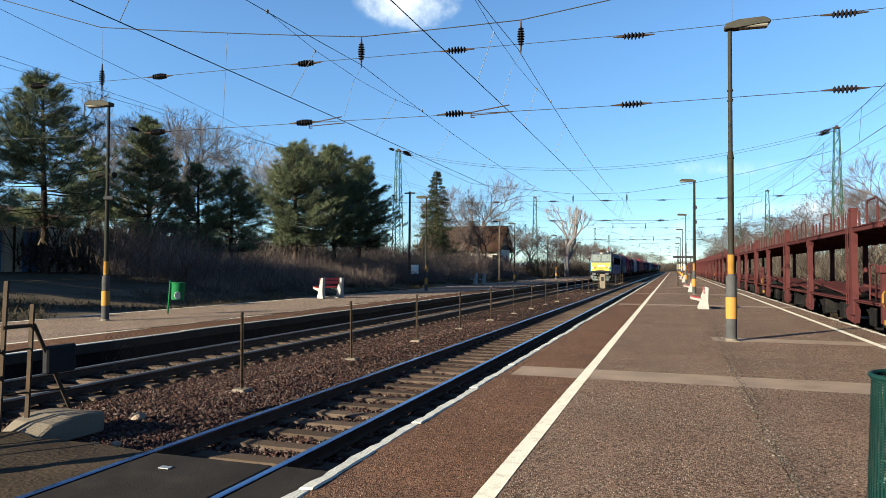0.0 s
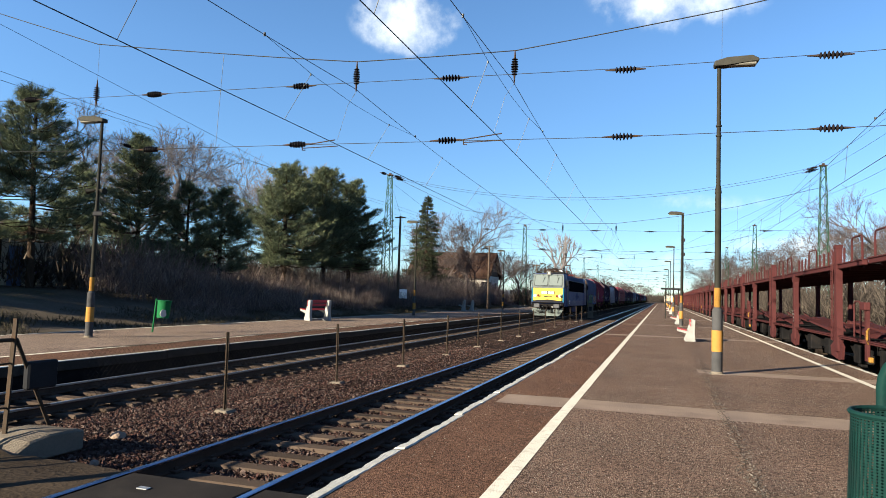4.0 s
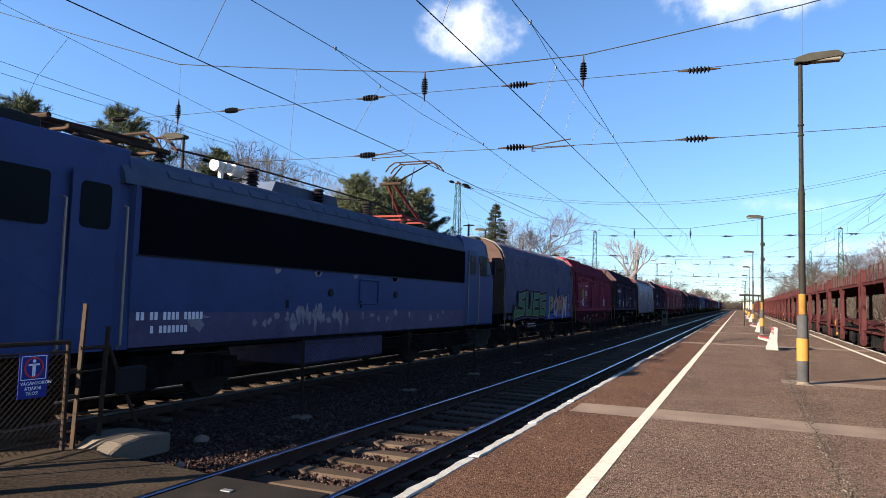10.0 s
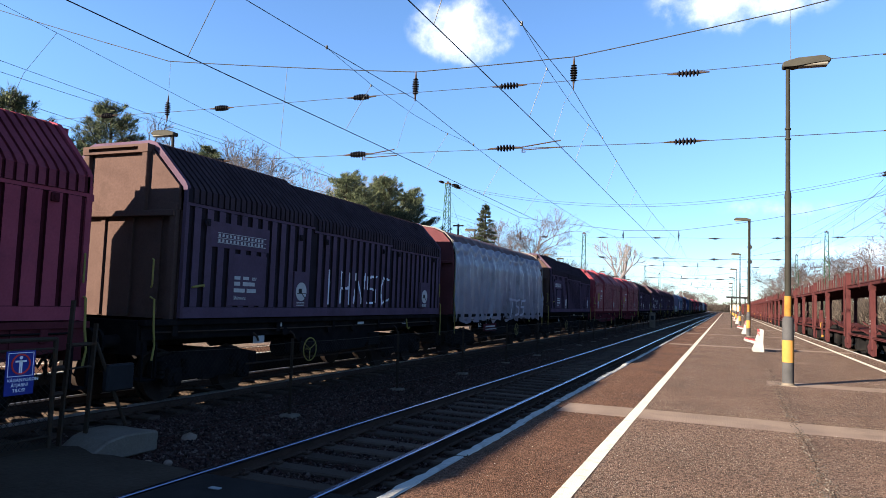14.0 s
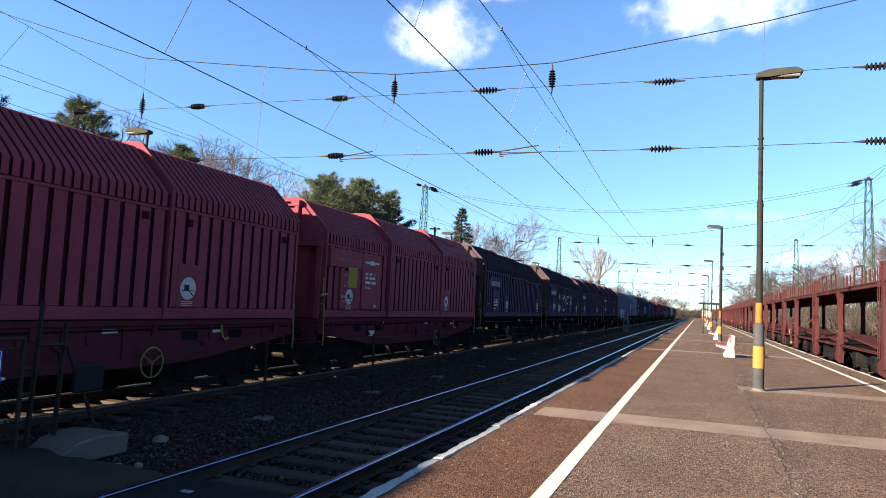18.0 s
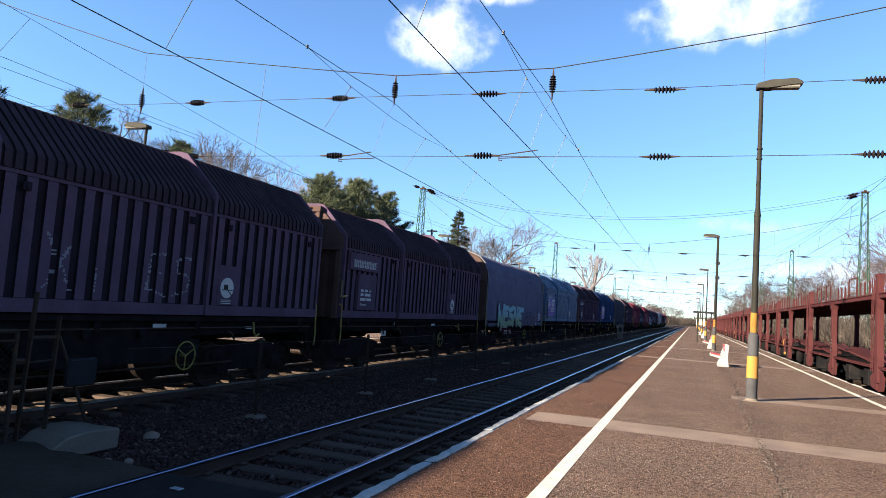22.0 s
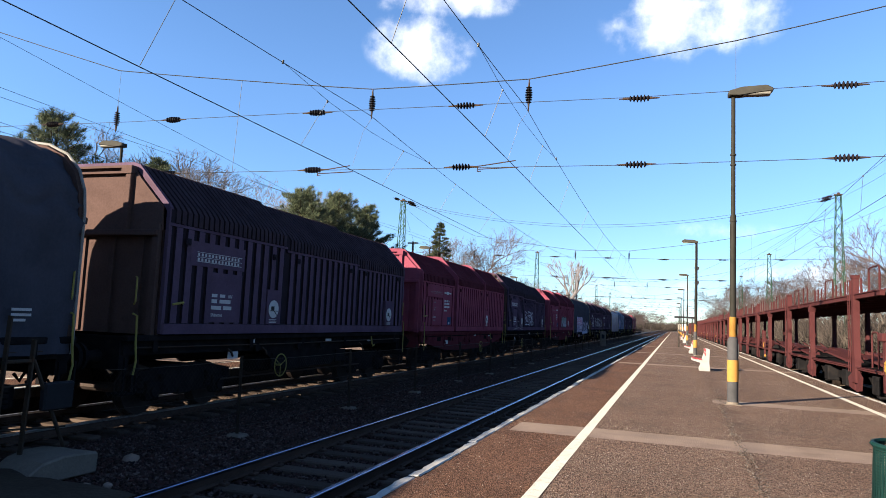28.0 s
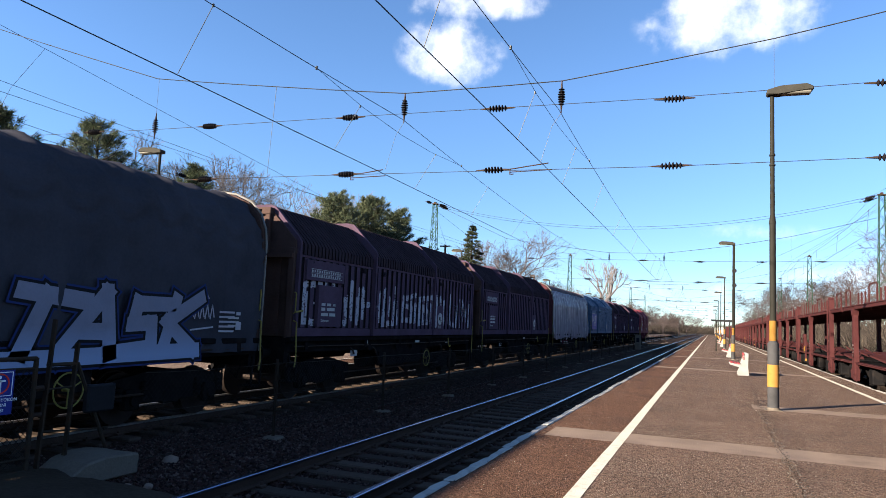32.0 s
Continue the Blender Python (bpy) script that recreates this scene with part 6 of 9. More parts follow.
def decorate(cars):
    white = spray("white_spray", (0.50, 0.50, 0.55))
    pale = spray("pale_spray", (0.30, 0.29, 0.33))
    dim = spray("dim_grey_spray", (0.14, 0.13, 0.15))
    black = spray("black_spray", (0.012, 0.012, 0.014))
    mauve = spray("mauve_spray", (0.075, 0.045, 0.10))
    blue = spray("ink_blue_spray", (0.03, 0.06, 0.22))
    green = blend_spray("moss_green_spray", (0.055, 0.12, 0.05), (0.06, 0.115, 0.09), 1.3, 2.0)
    navy = spray("navy_spray", (0.018, 0.030, 0.10))
    lime = spray("lime_outline_spray", (0.16, 0.21, 0.07))
    rose = blend_spray("orange_rose_spray", (0.30, 0.22, 0.26), (0.36, 0.15, 0.09), 1.4, 2.0)
    teal = blend_spray("lime_and_teal_spray", (0.15, 0.21, 0.13), (0.14, 0.26, 0.30), 1.4, 1.8)
    silver = blend_spray("silver_blue_spray", (0.22, 0.27, 0.40), (0.17, 0.17, 0.22), 1.15, 1.6)
    fade = blend_spray("pale_green_spray", (0.20, 0.20, 0.26), (0.10, 0.13, 0.12), 1.8, 2.2)
    X = 1.49
    # first wagon: two big pieces on the cover
    w = cars[0]
    throwup(w, strokes_of("SUEG", 2.45, 1.34, 0.84, 1.10, 0.80, 0.05, 0.03) + [[(2.45, 1.40), (1.9, 1.32), (2.05, 1.52)]], X, 0.105, green, ((0.155, mauve), (0.105, black), (0.030, lime)), "large green outlined graffiti")
    ribbon(w, strokes_of("POMNI", 7.3, 1.28, 0.80, 0.92, 0.66, 0.12, 0.09, 4) + [[(6.75, 1.25), (7.2, 1.75), (6.95, 2.05)], [(7.1, 1.22), (11.9, 1.24)], [(9.2, 2.1), (9.45, 2.45)], [(11.6, 1.9), (11.9, 2.2)]], X, 0.15, blue, "graffiti_rim")
    tones = (spray("straw_spray", (0.24, 0.20, 0.08)), rose, spray("rust_orange_spray", (0.30, 0.11, 0.04)), spray("chalk_spray", (0.36, 0.30, 0.32)), spray("crimson_spray", (0.22, 0.03, 0.05)))
    for k, ch in enumerate("POMNI"):
        throwup(w, strokes_of(ch, 7.3 + 0.92 * k, 1.28, 0.82, 0.92, 0.66, 0.12, 0.09, 4 + k), X + 0.004, 0.10, tones[k], ((0.060, black), (0.030, pale)), "colourful outlined letter")
    # dark wagon with thin white strokes
    on_ribs(cars[2], strokes_of("IHN5C", 5.45, 1.70, 0.72, 0.66, 0.48, 0.04, 0.03), 0.026, white, 1.2, False, "thin white sprayed letters")
    hand_stroke(cars[3], strokes_of("TSS", 6.3, 1.28, 0.75, 0.75, 0.6, 0.15, 0.05, 7), 1.66, 0.045, pale, label="three pale sprayed letters")
    hand_stroke(cars[3], [[(6 + 0.28 * k, 1.3), (6.2 + 0.28 * k, 1.3 + 0.5 * ((k * 7) % 3 + 1) / 3), (6.35 + 0.28 * k, 1.35)] for k in range(14)], 1.65, 0.022, dim, label="scribbled grey strokes")
    on_ribs(cars[8], strokes_of("NOFN", 4.2, 1.75, 1.0, 1.3, 0.9, 0.08, 0.06), 0.06, white, 1.2, False, "four large pale sprayed letters", 0.1)
    on_ribs(cars[9], strokes_of("XIVES", 5.0, 1.75, 0.7, 0.62, 0.4, 0.05, 0.06), 0.025, dim, 0.66, True, "faint pale scratches", 0.5)
    # slate cover with a teal and lime piece
    w = cars[11]
    throwup(w, strokes_of("WESNE", 2.5, 1.24, 0.80, 0.95, 0.78, 0.16, 0.10, 9), X, 0.12, teal, ((0.060, black), (0.038, pale), (0.022, black)), "jagged teal and lime graffiti")
    ribbon(w, [[(7.6 + 0.35 * k, 1.3 + 0.05 * (k % 2)), (7.9 + 0.35 * k, 1.42 + 0.12 * (k % 3))] for k in range(9)], X, 0.11, spray("faded_violet_spray", (0.062, 0.052, 0.085)), "graffiti_haze", "old violet overspray")
    hand_stroke(w, [[(8.1, 1.75), (8.4, 1.85), (8.45, 1.6), (8.15, 1.6)], [(8.8, 1.85), (9.1, 1.85), (8.85, 1.7), (9.15, 1.55)], [(9.6, 1.5), (10.1, 1.6)], [(9.7, 1.62), (9.75, 1.45)]], X + 0.004, 0.02, black)
    plates(w, [(10.9, 1.30, 0.72, 0.02)] + [(10.92, 1.80 - 0.09 * k, 0.44, 0.04) for k in range(5)] + [(11.45, 1.72, 0.12, 0.06), (11.42, 1.5, 0.16, 0.13), (10.3, 1.22, 0.14, 0.10)], X + 0.012, pale, "painted_notice")
    # dark wagon with a white outlined word
    w = cars[18]
    word = strokes_of("ZUEAL", 5.40, 1.80, 0.62, 0.50, 0.40, 0.1, 0.03)
    on_ribs(w, word, 0.115, white, 1.2, False, "white outlined sprayed word")
    on_ribs(w, word, 0.07, M_HOOD_DARK, 1.2, False, "", lift=0.003)
    hand_stroke(w, [[(2.5, 1.47), (3.3, 1.56), (3.05, 1.70)], [(3.3, 1.56), (3.0, 1.47)], [(3.35, 1.92), (3.45, 1.52)], [(3.3, 1.93), (3.85, 1.90), (3.9, 1.62), (3.5, 1.52)], [(4.0, 1.72), (4.35, 1.72), (4.1, 1.52), (4.45, 1.50)], [(4.85, 1.72), (4.55, 1.70), (4.5, 1.48), (4.85, 1.47)], [(4.5, 1.60), (4.8, 1.60)]], 1.522, 0.015, dim, label="thin grey sprayed tag")
    w = cars[19]
    throwup(w, strokes_of("POSE", 5.35, 1.74, 0.56, 0.58, 0.42, 0.05, 0.08), 1.535, 0.09, fade, ((0.085, black), (0.03, dim)), "pale outlined graffiti")
    # slate cover with a pale brick ground, pink letters and a silver block piece
    w = cars[20]
    pink = spray("pink_spray", (0.30, 0.10, 0.16))
    lilac = spray("lilac_spray", (0.20, 0.18, 0.29))
    b = B()
    n = 24
    top = [b.verts.new((X - 0.002, 2.6 + 4.0 * k / n, 2.55 + 0.15 * noise.noise((k * 0.6, 2, 0)))) for k in range(n + 1)]
    low = [b.verts.new((X - 0.002, 2.6 + 4.0 * k / n, 1.22)) for k in range(n + 1)]
    for k in range(n):
        b.faces.new((low[k], low[k + 1], top[k + 1], top[k]))
    part("graffiti_ground", b, lilac, w, "pale sprayed ground with brick lines")
    hand_stroke(w, [[(2.6, 1.4 + 0.25 * k), (6.6, 1.4 + 0.25 * k)] for k in range(5)] + [[(2.8 + 0.5 * i + 0.25 * (k % 2), 1.4 + 0.25 * k), (2.8 + 0.5 * i + 0.25 * (k % 2), 1.65 + 0.25 * k)] for k in range(4) for i in range(7)], X + 0.001, 0.010, mauve)
    throwup(w, strokes_of("HEKK", 2.85, 1.92, 0.50, 0.9, 0.6, 0.1, 0.06, 3), X + 0.003, 0.07, pink, ((0.04, white),), "pink and white letters")
    throwup(w, strokes_of("SUEN", 2.85, 1.30, 0.48, 0.9, 0.6, 0.1, 0.08, 5), X + 0.003, 0.08, pale, ((0.04, mauve),), "white and pink letters")
    throwup(w, strokes_of("TASK", 6.95, 1.20, 0.85, 0.84, 0.74, 0.40, 0.12, 6) + [[(6.6, 1.16), (10.4, 1.20)]], X + 0.003, 0.125, silver, ((0.075, navy), (0.045, black)), "silver block graffiti edged in blue")
    hand_stroke(w, [[(10.2 + 0.13 * k, 1.75), (10.24 + 0.13 * k, 1.98), (10.3 + 0.13 * k, 1.78)] for k in range(5)] + [[(10.25, 1.55), (10.8, 1.6)], [(10.45, 2.08), (10.65, 2.10), (10.6, 2.16), (10.45, 2.12)]], X + 0.004, 0.014, pale)
    plates(w, [(10.95, 1.85 - 0.085 * k, 0.42, 0.035) for k in range(5)] + [(11.42, 1.82, 0.12, 0.06), (11.42, 1.55, 0.15, 0.15)], X + 0.012, pale, "painted_notice")
    # dark wagon beyond it, scrawled all along in white
    w = cars[21]
    rg = random.Random(12)
    drips = [[(1.0 + 0.29 * k, 1.7 + rg.uniform(0, 0.3)), (1.0 + 0.29 * k + rg.uniform(-0.05, 0.05), 2.25 + rg.uniform(0, 0.45))] for k in range(38) if rg.random() > 0.25]
    on_ribs(w, strokes_of("GUHUSEAUN", 0.9, 1.72, 0.9, 1.25, 0.9, 0.0, 0.15, 8) + drips, 0.075, pale, 0.66, True, "dense white scrawl along the side", 0.12)


def build_loco():
    L = 20.40
    w = thing("electric_locomotive", "blue electric locomotive with yellow front and raised pantograph", "locomotive")
    moving.append((w, LOCO_Y))
    w.matrix_basis = pose(XB, LOCO_Y, ZR)
    W = 1.47
    # side walls between the cabs
    for s in (-1, 1):
        b = B()
        box(b, s * W - 0.03, s * W + 0.03 * 0, 3.5, L - 3.5, 1.55, 3.44)
        part("side_wall", b, M_LOCO_BLUE, w)
        b = B()
        box(b, s * W - 0.03, s * (W + 0.004) if s > 0 else -W + 0.03, 3.5, L - 3.5, 1.02, 1.55)
        part("lower_side", b, M_LOCO_SKIRT, w, "scuffed grimy lower flank")
        b = B()
        x0, x1 = sorted((s * (W + 0.002), s * (W + 0.014)))
        box(b, x0, x1, 3.60, L - 3.52, 2.42, 3.42, 0.004)
        band = part("side_window_band", b, M_BLACKBAND, w, "long dark glazed band")
        b = B()
        for z in (2.40, 3.42):
            box(b, x0, x1 + 0.006 * s, 3.56, L - 3.56, z, z + 0.02)
        part("band_trim", b, M_BLACK, band)
        b = B()
        for y in (8.9, 12.0):
            cyl(b, (s * W, y, 1.95), (s * (W + 0.03), y, 1.95), 0.09, seg=14)
        for y in (7.3, 10.2):
            box(b, *sorted((s * W, s * (W + 0.02))), y, y + 0.08, 1.62, 1.78, 0.005)
        pieces("flank_fitting", b, M_BLACK, w)
        b = B()
        ring = [(s * (W + 0.015), 10.6 + dy, 2.0 + dz) for dy, dz in ((-0.42, -0.28), (0.42, -0.28), (0.45, -0.25), (0.45, 0.25), (0.42, 0.28), (-0.42, 0.28), (-0.45, 0.25), (-0.45, -0.25))]
        tube(b, ring, 0.02, closed=True)
        part("hatch_frame", b, M_LOCO_BLUE, w)
        b = B()
        box(b, *sorted((s * (W - 0.02), s * (W + 0.004))), 3.5, L - 3.5, 0.98, 1.04)
        part("sole_bar", b, M_UNDER, w)
        # paint peeled off along the foot of the flank
        rg = random.Random(31)
        b = B()
        for k in range(46):
            yc = 4.6 + 11.6 * rg.random() if k > 20 else 6.6 + 4.6 * rg.random()
            zc = 1.30 + 0.22 * rg.random()
            l, h = rg.uniform(0.04, 0.16), rg.uniform(0.05, 0.24) * (1.2 if 7.5 < yc < 10 else 0.6)
            xo = s * (W + 0.0075 + 0.0005 * k / 46)
            b.faces.new([b.verts.new((xo, yc + l * math.cos(a) * rg.uniform(0.5, 1.2), zc + h * math.sin(a) * rg.uniform(0.4, 1.1))) for a in (2 * math.pi * j / 9 for j in range(9))])
        part("peeled_paint", b, M_PEELED, w, "pale patches of peeled paint", kind="stuff")
        b = B()
        for k in range(9):
            yc = 5.0 + rg.uniform(0, 10)
            b.faces.new([b.verts.new((s * (W + 0.003), yc + u, 2.40 - v)) for u, v in ((0, 0.02), (0.22, 0.02), (0.18, 0.09), (0.05, 0.13))])
        part("chipped_edge", b, M_PEELED, w, "chipped paint under the window band", kind="stuff")
    # roof between the cabs: curved shoulders with louvres
    b = B()
    sh = [(W, 3.44), (1.43, 3.60), (1.30, 3.80), (1.08, 3.94), (0.6, 4.02), (0, 4.04)]
    prof = sh + [(-x, z) for x, z in sh[-2::-1]]
    prism(b, prof, 3.3, L - 3.3)
    y = 4.2
    while y < L - 4.2:
        for s in (-1, 1):
            prism(b, [(s * 1.405, 3.66), (s * 1.412, 3.665), (s * 1.335, 3.78), (s * 1.325, 3.775)], y, y + 0.40)
        y += 0.5
    part("roof", b, M_LOCO_ROOF, w, "dusty curved roof with louvred shoulders", smooth=35)
    # two cabs
    for end in (0, 1):
        m = Matrix() if end == 0 else Matrix.Translation((0, L, 0)) @ Matrix.Rotation(math.pi, 4, "Z")

        def add(name, bm, mt, parent, label="", smooth=0):
            bm.transform(m)
            return part(name, bm, mt, parent, label, smooth)
        b = B()
        outline = [(0.62, 1.02), (3.5, 1.02), (3.5, 3.46), (3.5, 3.98), (1.42, 3.98), (1.20, 3.90), (0.72, 2.72), (0.62, 2.66)]
        r = [[b.verts.new((x, y, z)) for y, z in outline] for x in (-W, W)]
        n = len(outline)
        for k in range(n):
            b.faces.new((r[0][k], r[0][(k + 1) % n], r[1][(k + 1) % n], r[1][k]))
        b.faces.new(r[0][::-1]), b.faces.new(r[1])
        for v in b.verts:
            if v.co.z > 3.85:
                v.co.x *= 0.90
        b.normal_update()
        bmesh.ops.bevel(b, geom=[e for e in b.edges if abs(e.verts[0].co.x - e.verts[1].co.x) < 0.4 and (e.verts[0].co.y < 1.5 or e.verts[0].co.z > 3.8)], offset=0.06, segments=2, profile=0.5, affect="EDGES")
        cab = add("cab", b, M_LOCO_BLUE, w, "blue cab shell")

        def slant(u, v, d):      # u across, v up the sloping front, d out of it
            a = Vector((0, 0.72, 2.72)) + Vector((0, 0.48, 1.18)) * v
            nrm = Vector((0, -1.18, 0.48)).normalized()
            return Vector((u * (1 - 0.07 * v), 0, 0)) + a + nrm * d

        def plate(u0, u1, v0, v1, d0, d1, rad=0.0):
            bm = B()
            lo = [bm.verts.new(slant(u, v, d0)) for u, v in ((u0, v0), (u1, v0), (u1, v1), (u0, v1))]
            hi = [bm.verts.new(slant(u, v, d1)) for u, v in ((u0, v0), (u1, v0), (u1, v1), (u0, v1))]
            for k in range(4):
                bm.faces.new((lo[k], lo[(k + 1) % 4], hi[(k + 1) % 4], hi[k]))
            bm.faces.new(hi), bm.faces.new(lo[::-1])
            if rad:
                bmesh.ops.bevel(bm, geom=[e for e in bm.edges if (e.verts[0] in lo) != (e.verts[1] in lo)], offset=rad, segments=3, profile=0.5, affect="EDGES")
            return bm
        add("screen_surround", plate(-1.44, 1.44, 0.0, 1.0, 0.0, 0.02, 0.1), M_LOCO_GREY, cab, "pale grey windscreen surround")
        for u0, u1 in ((-1.26, -0.07), (0.07, 1.26)):
            fr = add("windscreen_seal", plate(u0 - 0.03, u1 + 0.03, 0.10, 0.94, 0.021, 0.034, 0.1), M_BLACK, cab)
            add("windscreen", plate(u0, u1, 0.125, 0.915, 0.034, 0.040, 0.09), M_SCREEN, fr, "windscreen pane with a pale sky reflection in its colour")
            bm = B()
            a, t, c = slant((u0 + u1) / 2 + 0.12, 0.97, 0.06), slant((u0 + u1) / 2 + 0.26, 0.62, 0.07), slant((u0 + u1) / 2 + 0.15, 0.32, 0.06)
            tube(bm, [a, t], 0.014)
            tube(bm, [slant((u0 + u1) / 2 + 0.34, 0.75, 0.06), t, c], 0.016)
            add("wiper", bm, M_BLACK, cab)
        bm = B()
        box(bm, -1.42, 1.42, 0.585, 0.66, 2.64, 2.76, 0.02)
        add("front_ledge", bm, M_LOCO_GREY, cab)
        bm = B()
        box(bm, -1.1, 1.1, 0.53, 0.555, 2.84, 2.86)
        for x in (-1.1, -0.3, 0.3, 1.1):
            box(bm, x - 0.012, x + 0.012, 0.54, 0.68, 2.83, 2.87)
        add("front_handrail", bm, M_BLACK, cab)
        bm = B()
        prism(bm, [(-1.32, 1.50), (0, 1.62), (1.32, 1.50), (1.32, 2.63), (-1.32, 2.63)], 0.595, 0.625)
        low = B()
        prism(low, [(-1.32, 1.40), (1.32, 1.40), (1.32, 1.495), (0, 1.615), (-1.32, 1.495)], 0.60, 0.622)
        add("front_chevron", low, M_BLACK, cab, "black band below the yellow panel")
        yel = add("front_panel", bm, M_LOCO_YELLOW, cab, "bright yellow front panel")
        for s in (-1, 1):
            bm = B()
            box(bm, *sorted((s * 1.325, s * 1.45)), 0.60, 0.635, 1.42, 2.63, 0.01)
            add("corner_stripe", bm, M_LOCO_TEAL, cab, "teal corner stripe")
        bm = B()
        box(bm, -0.62, 0.62, 0.583, 0.596, 2.08, 2.37)
        np_ = add("number_board", bm, M_BLACK, cab, "black board with white running-number bars")
        bm = B()
        for x in (-0.54, -0.36, -0.18, 0.06, 0.24, 0.42):
            box(bm, x, x + 0.12, 0.577, 0.584, 2.12, 2.33, 0.006)
        bm.transform(m)
        pieces("number_bar", bm, M_SIGN_WHITE, np_)
        bm = B()
        for k in range(7):
            box(bm, -0.34 + 0.105 * k, -0.26 + 0.105 * k, 0.589, 0.596, 1.82, 1.95)
        add("operator_mark_bars", bm, M_BLACK, yel)
        for s in (-1, 1):
            bm = B()
            box(bm, s * 0.98 - 0.33, s * 0.98 + 0.33, 0.55, 0.60, 1.80, 2.10, 0.025)
            hl = add("lamp_housing", bm, M_LOCO_YELLOW, cab)
            for dx, mt, nm in ((0.15, M_HEADLAMP, "headlamp"), (-0.15, M_TAILRED, "tail_lamp")):
                bm = B()
                x = s * 0.98 + s * dx
                cyl(bm, (x, 0.555, 1.95), (x, 0.50, 1.95), 0.115, 0.10, seg=20)
                add(nm, bm, mt, hl)
                bm = B()
                tube(bm, [(x + 0.125 * math.cos(a), 0.52, 1.95 + 0.125 * math.sin(a)) for a in (2 * math.pi * k / 20 for k in range(20))], 0.02, seg=6, closed=True)
                add("lamp_ring", bm, M_CERAMIC if nm == "headlamp" else M_LOCO_YELLOW, hl)
        bm = B()
        box(bm, -0.17, 0.17, 1.0, 1.5, 3.86, 4.12, 0.02)
        rl = add("roof_lamp_box", bm, M_BLACK, cab)
        bm = B()
        cyl(bm, (0, 1.0, 3.99), (0, 0.95, 3.99), 0.105, 0.09, seg=18)
        add("roof_headlamp", bm, M_HEADLAMP, rl)
        bm = B()
        for x0, x1, z0, z1 in ((-0.18, 0.18, 4.10, 4.14), (-0.18, 0.18, 3.84, 3.88), (-0.18, -0.14, 3.88, 4.10), (0.14, 0.18, 3.88, 4.10)):
            box(bm, x0, x1, 0.96, 1.0, z0, z1, 0.006)
        add("headlamp_frame", bm, M_BENCH_WHITE, rl, "square white lamp frame")
        bm = B()
        box(bm, 0.35, 1.25, 1.25, 2.1, 3.96, 4.12, 0.03)
        for k in range(8):
            box(bm, 0.42 + 0.1 * k, 0.47 + 0.1 * k, 1.23, 1.26, 3.99, 4.09)
        add("roof_ventilator", bm, M_BLACK, cab)
        bm = B()
        box(bm, -1.2, -0.7, 1.3, 1.75, 3.96, 4.10, 0.02)
        add("roof_box", bm, M_BLACK, cab)
        # side window and door
        for s in (-1, 1):
            def side_panel(name, y0, y1, z0, z1, mt, out0, out1, bev=0.0, parent=cab, label=""):
                bm = B()
                x0, x1 = sorted((s * (W + out0), s * (W + out1)))
                box(bm, x0, x1, y0, y1, z0, z1)
                if bev:
                    bmesh.ops.bevel(bm, geom=[e for e in bm.edges if abs(e.verts[0].co.x - e.verts[1].co.x) > 0.001], offset=bev, segments=3, profile=0.5, affect="EDGES")
                return add(name, bm, mt, parent, label)
            side_panel("cab_window", 1.35, 2.10, 2.70, 3.40, M_GLASS_DK, 0.0, 0.012, 0.06, label="dark cab side window")
            door = side_panel("door", 2.42, 3.18, 1.08, 3.52, M_LOCO_BLUE, 0.0, 0.02, 0.04, label="blue cab door")
            side_panel("door_window", 2.55, 3.05, 2.72, 3.36, M_GLASS_DK, 0.021, 0.028, 0.08, door)
            for y in (2.30, 3.30):
                bm = B()
                tube(bm, [(s * W, y, 3.10), (s * (W + 0.07), y, 3.08), (s * (W + 0.07), y, 1.10), (s * W, y, 1.05)], 0.018)
                add("door_handrail", bm, M_HANDRAIL, cab)
            bm = B()
            for z in (0.55, 0.82):
                box(bm, *sorted((s * (W - 0.25), s * (W + 0.02))), 2.5, 3.1, z, z + 0.03)
            box(bm, *sorted((s * (W - 0.03), s * (W - 0.0))), 2.48, 2.52, 0.5, 1.05)
            box(bm, *sorted((s * (W - 0.03), s * (W - 0.0))), 3.08, 3.12, 0.5, 1.05)
            add("door_steps", bm, M_UNDER, cab)
            bm = B()
            tube(bm, [(s * (W + 0.01), 1.28, 3.3), (s * (W + 0.2), 1.2, 3.32), (s * (W + 0.2), 1.2, 2.8), (s * (W + 0.01), 1.28, 2.75)], 0.012)
            box(bm, *sorted((s * (W + 0.13), s * (W + 0.27))), 1.18, 1.21, 2.78, 3.28)
            add("mirror", bm, M_BLACK, cab)
            plates_rows = ((3.62, 1.44, 1.42, 0.12), (3.90, 1.24, 0.86, 0.11)) if end == 0 and s > 0 else ()
            if plates_rows:
                plates(w, [(y + 0.088 * k, z, 0.058, h) for y, z, l, h in plates_rows for k in range(int(l / 0.088)) if not (l > 1 and k in (2, 5, 10) or l < 1 and k == 1)], W + 0.006, M_NUMBER, "running_number")
        # buffer beam, plough and hoses
        bm = B()
        box(bm, -1.45, 1.45, 0.48, 0.75, 0.92, 1.22, 0.03)
        box(bm, -1.50, 1.50, 0.40, 0.70, 1.30, 1.38, 0.01)
        beam = add("buffer_beam", bm, M_UNDER, w, "grimy buffer beam with a footplate")
        bm = B()
        prism(bm, [(-1.38, 0.64), (-1.08, 0.16), (1.08, 0.16), (1.38, 0.64), (1.30, 0.84), (0.55, 0.80), (0.45, 0.70), (-0.45, 0.70), (-0.55, 0.80), (-1.30, 0.84)], 0.52, 0.56)
        for v in bm.verts:
            v.co.y -= 0.25 * max(0.0, 1 - abs(v.co.x) / 1.25) + (0.15 if v.co.z < 0.3 else 0)
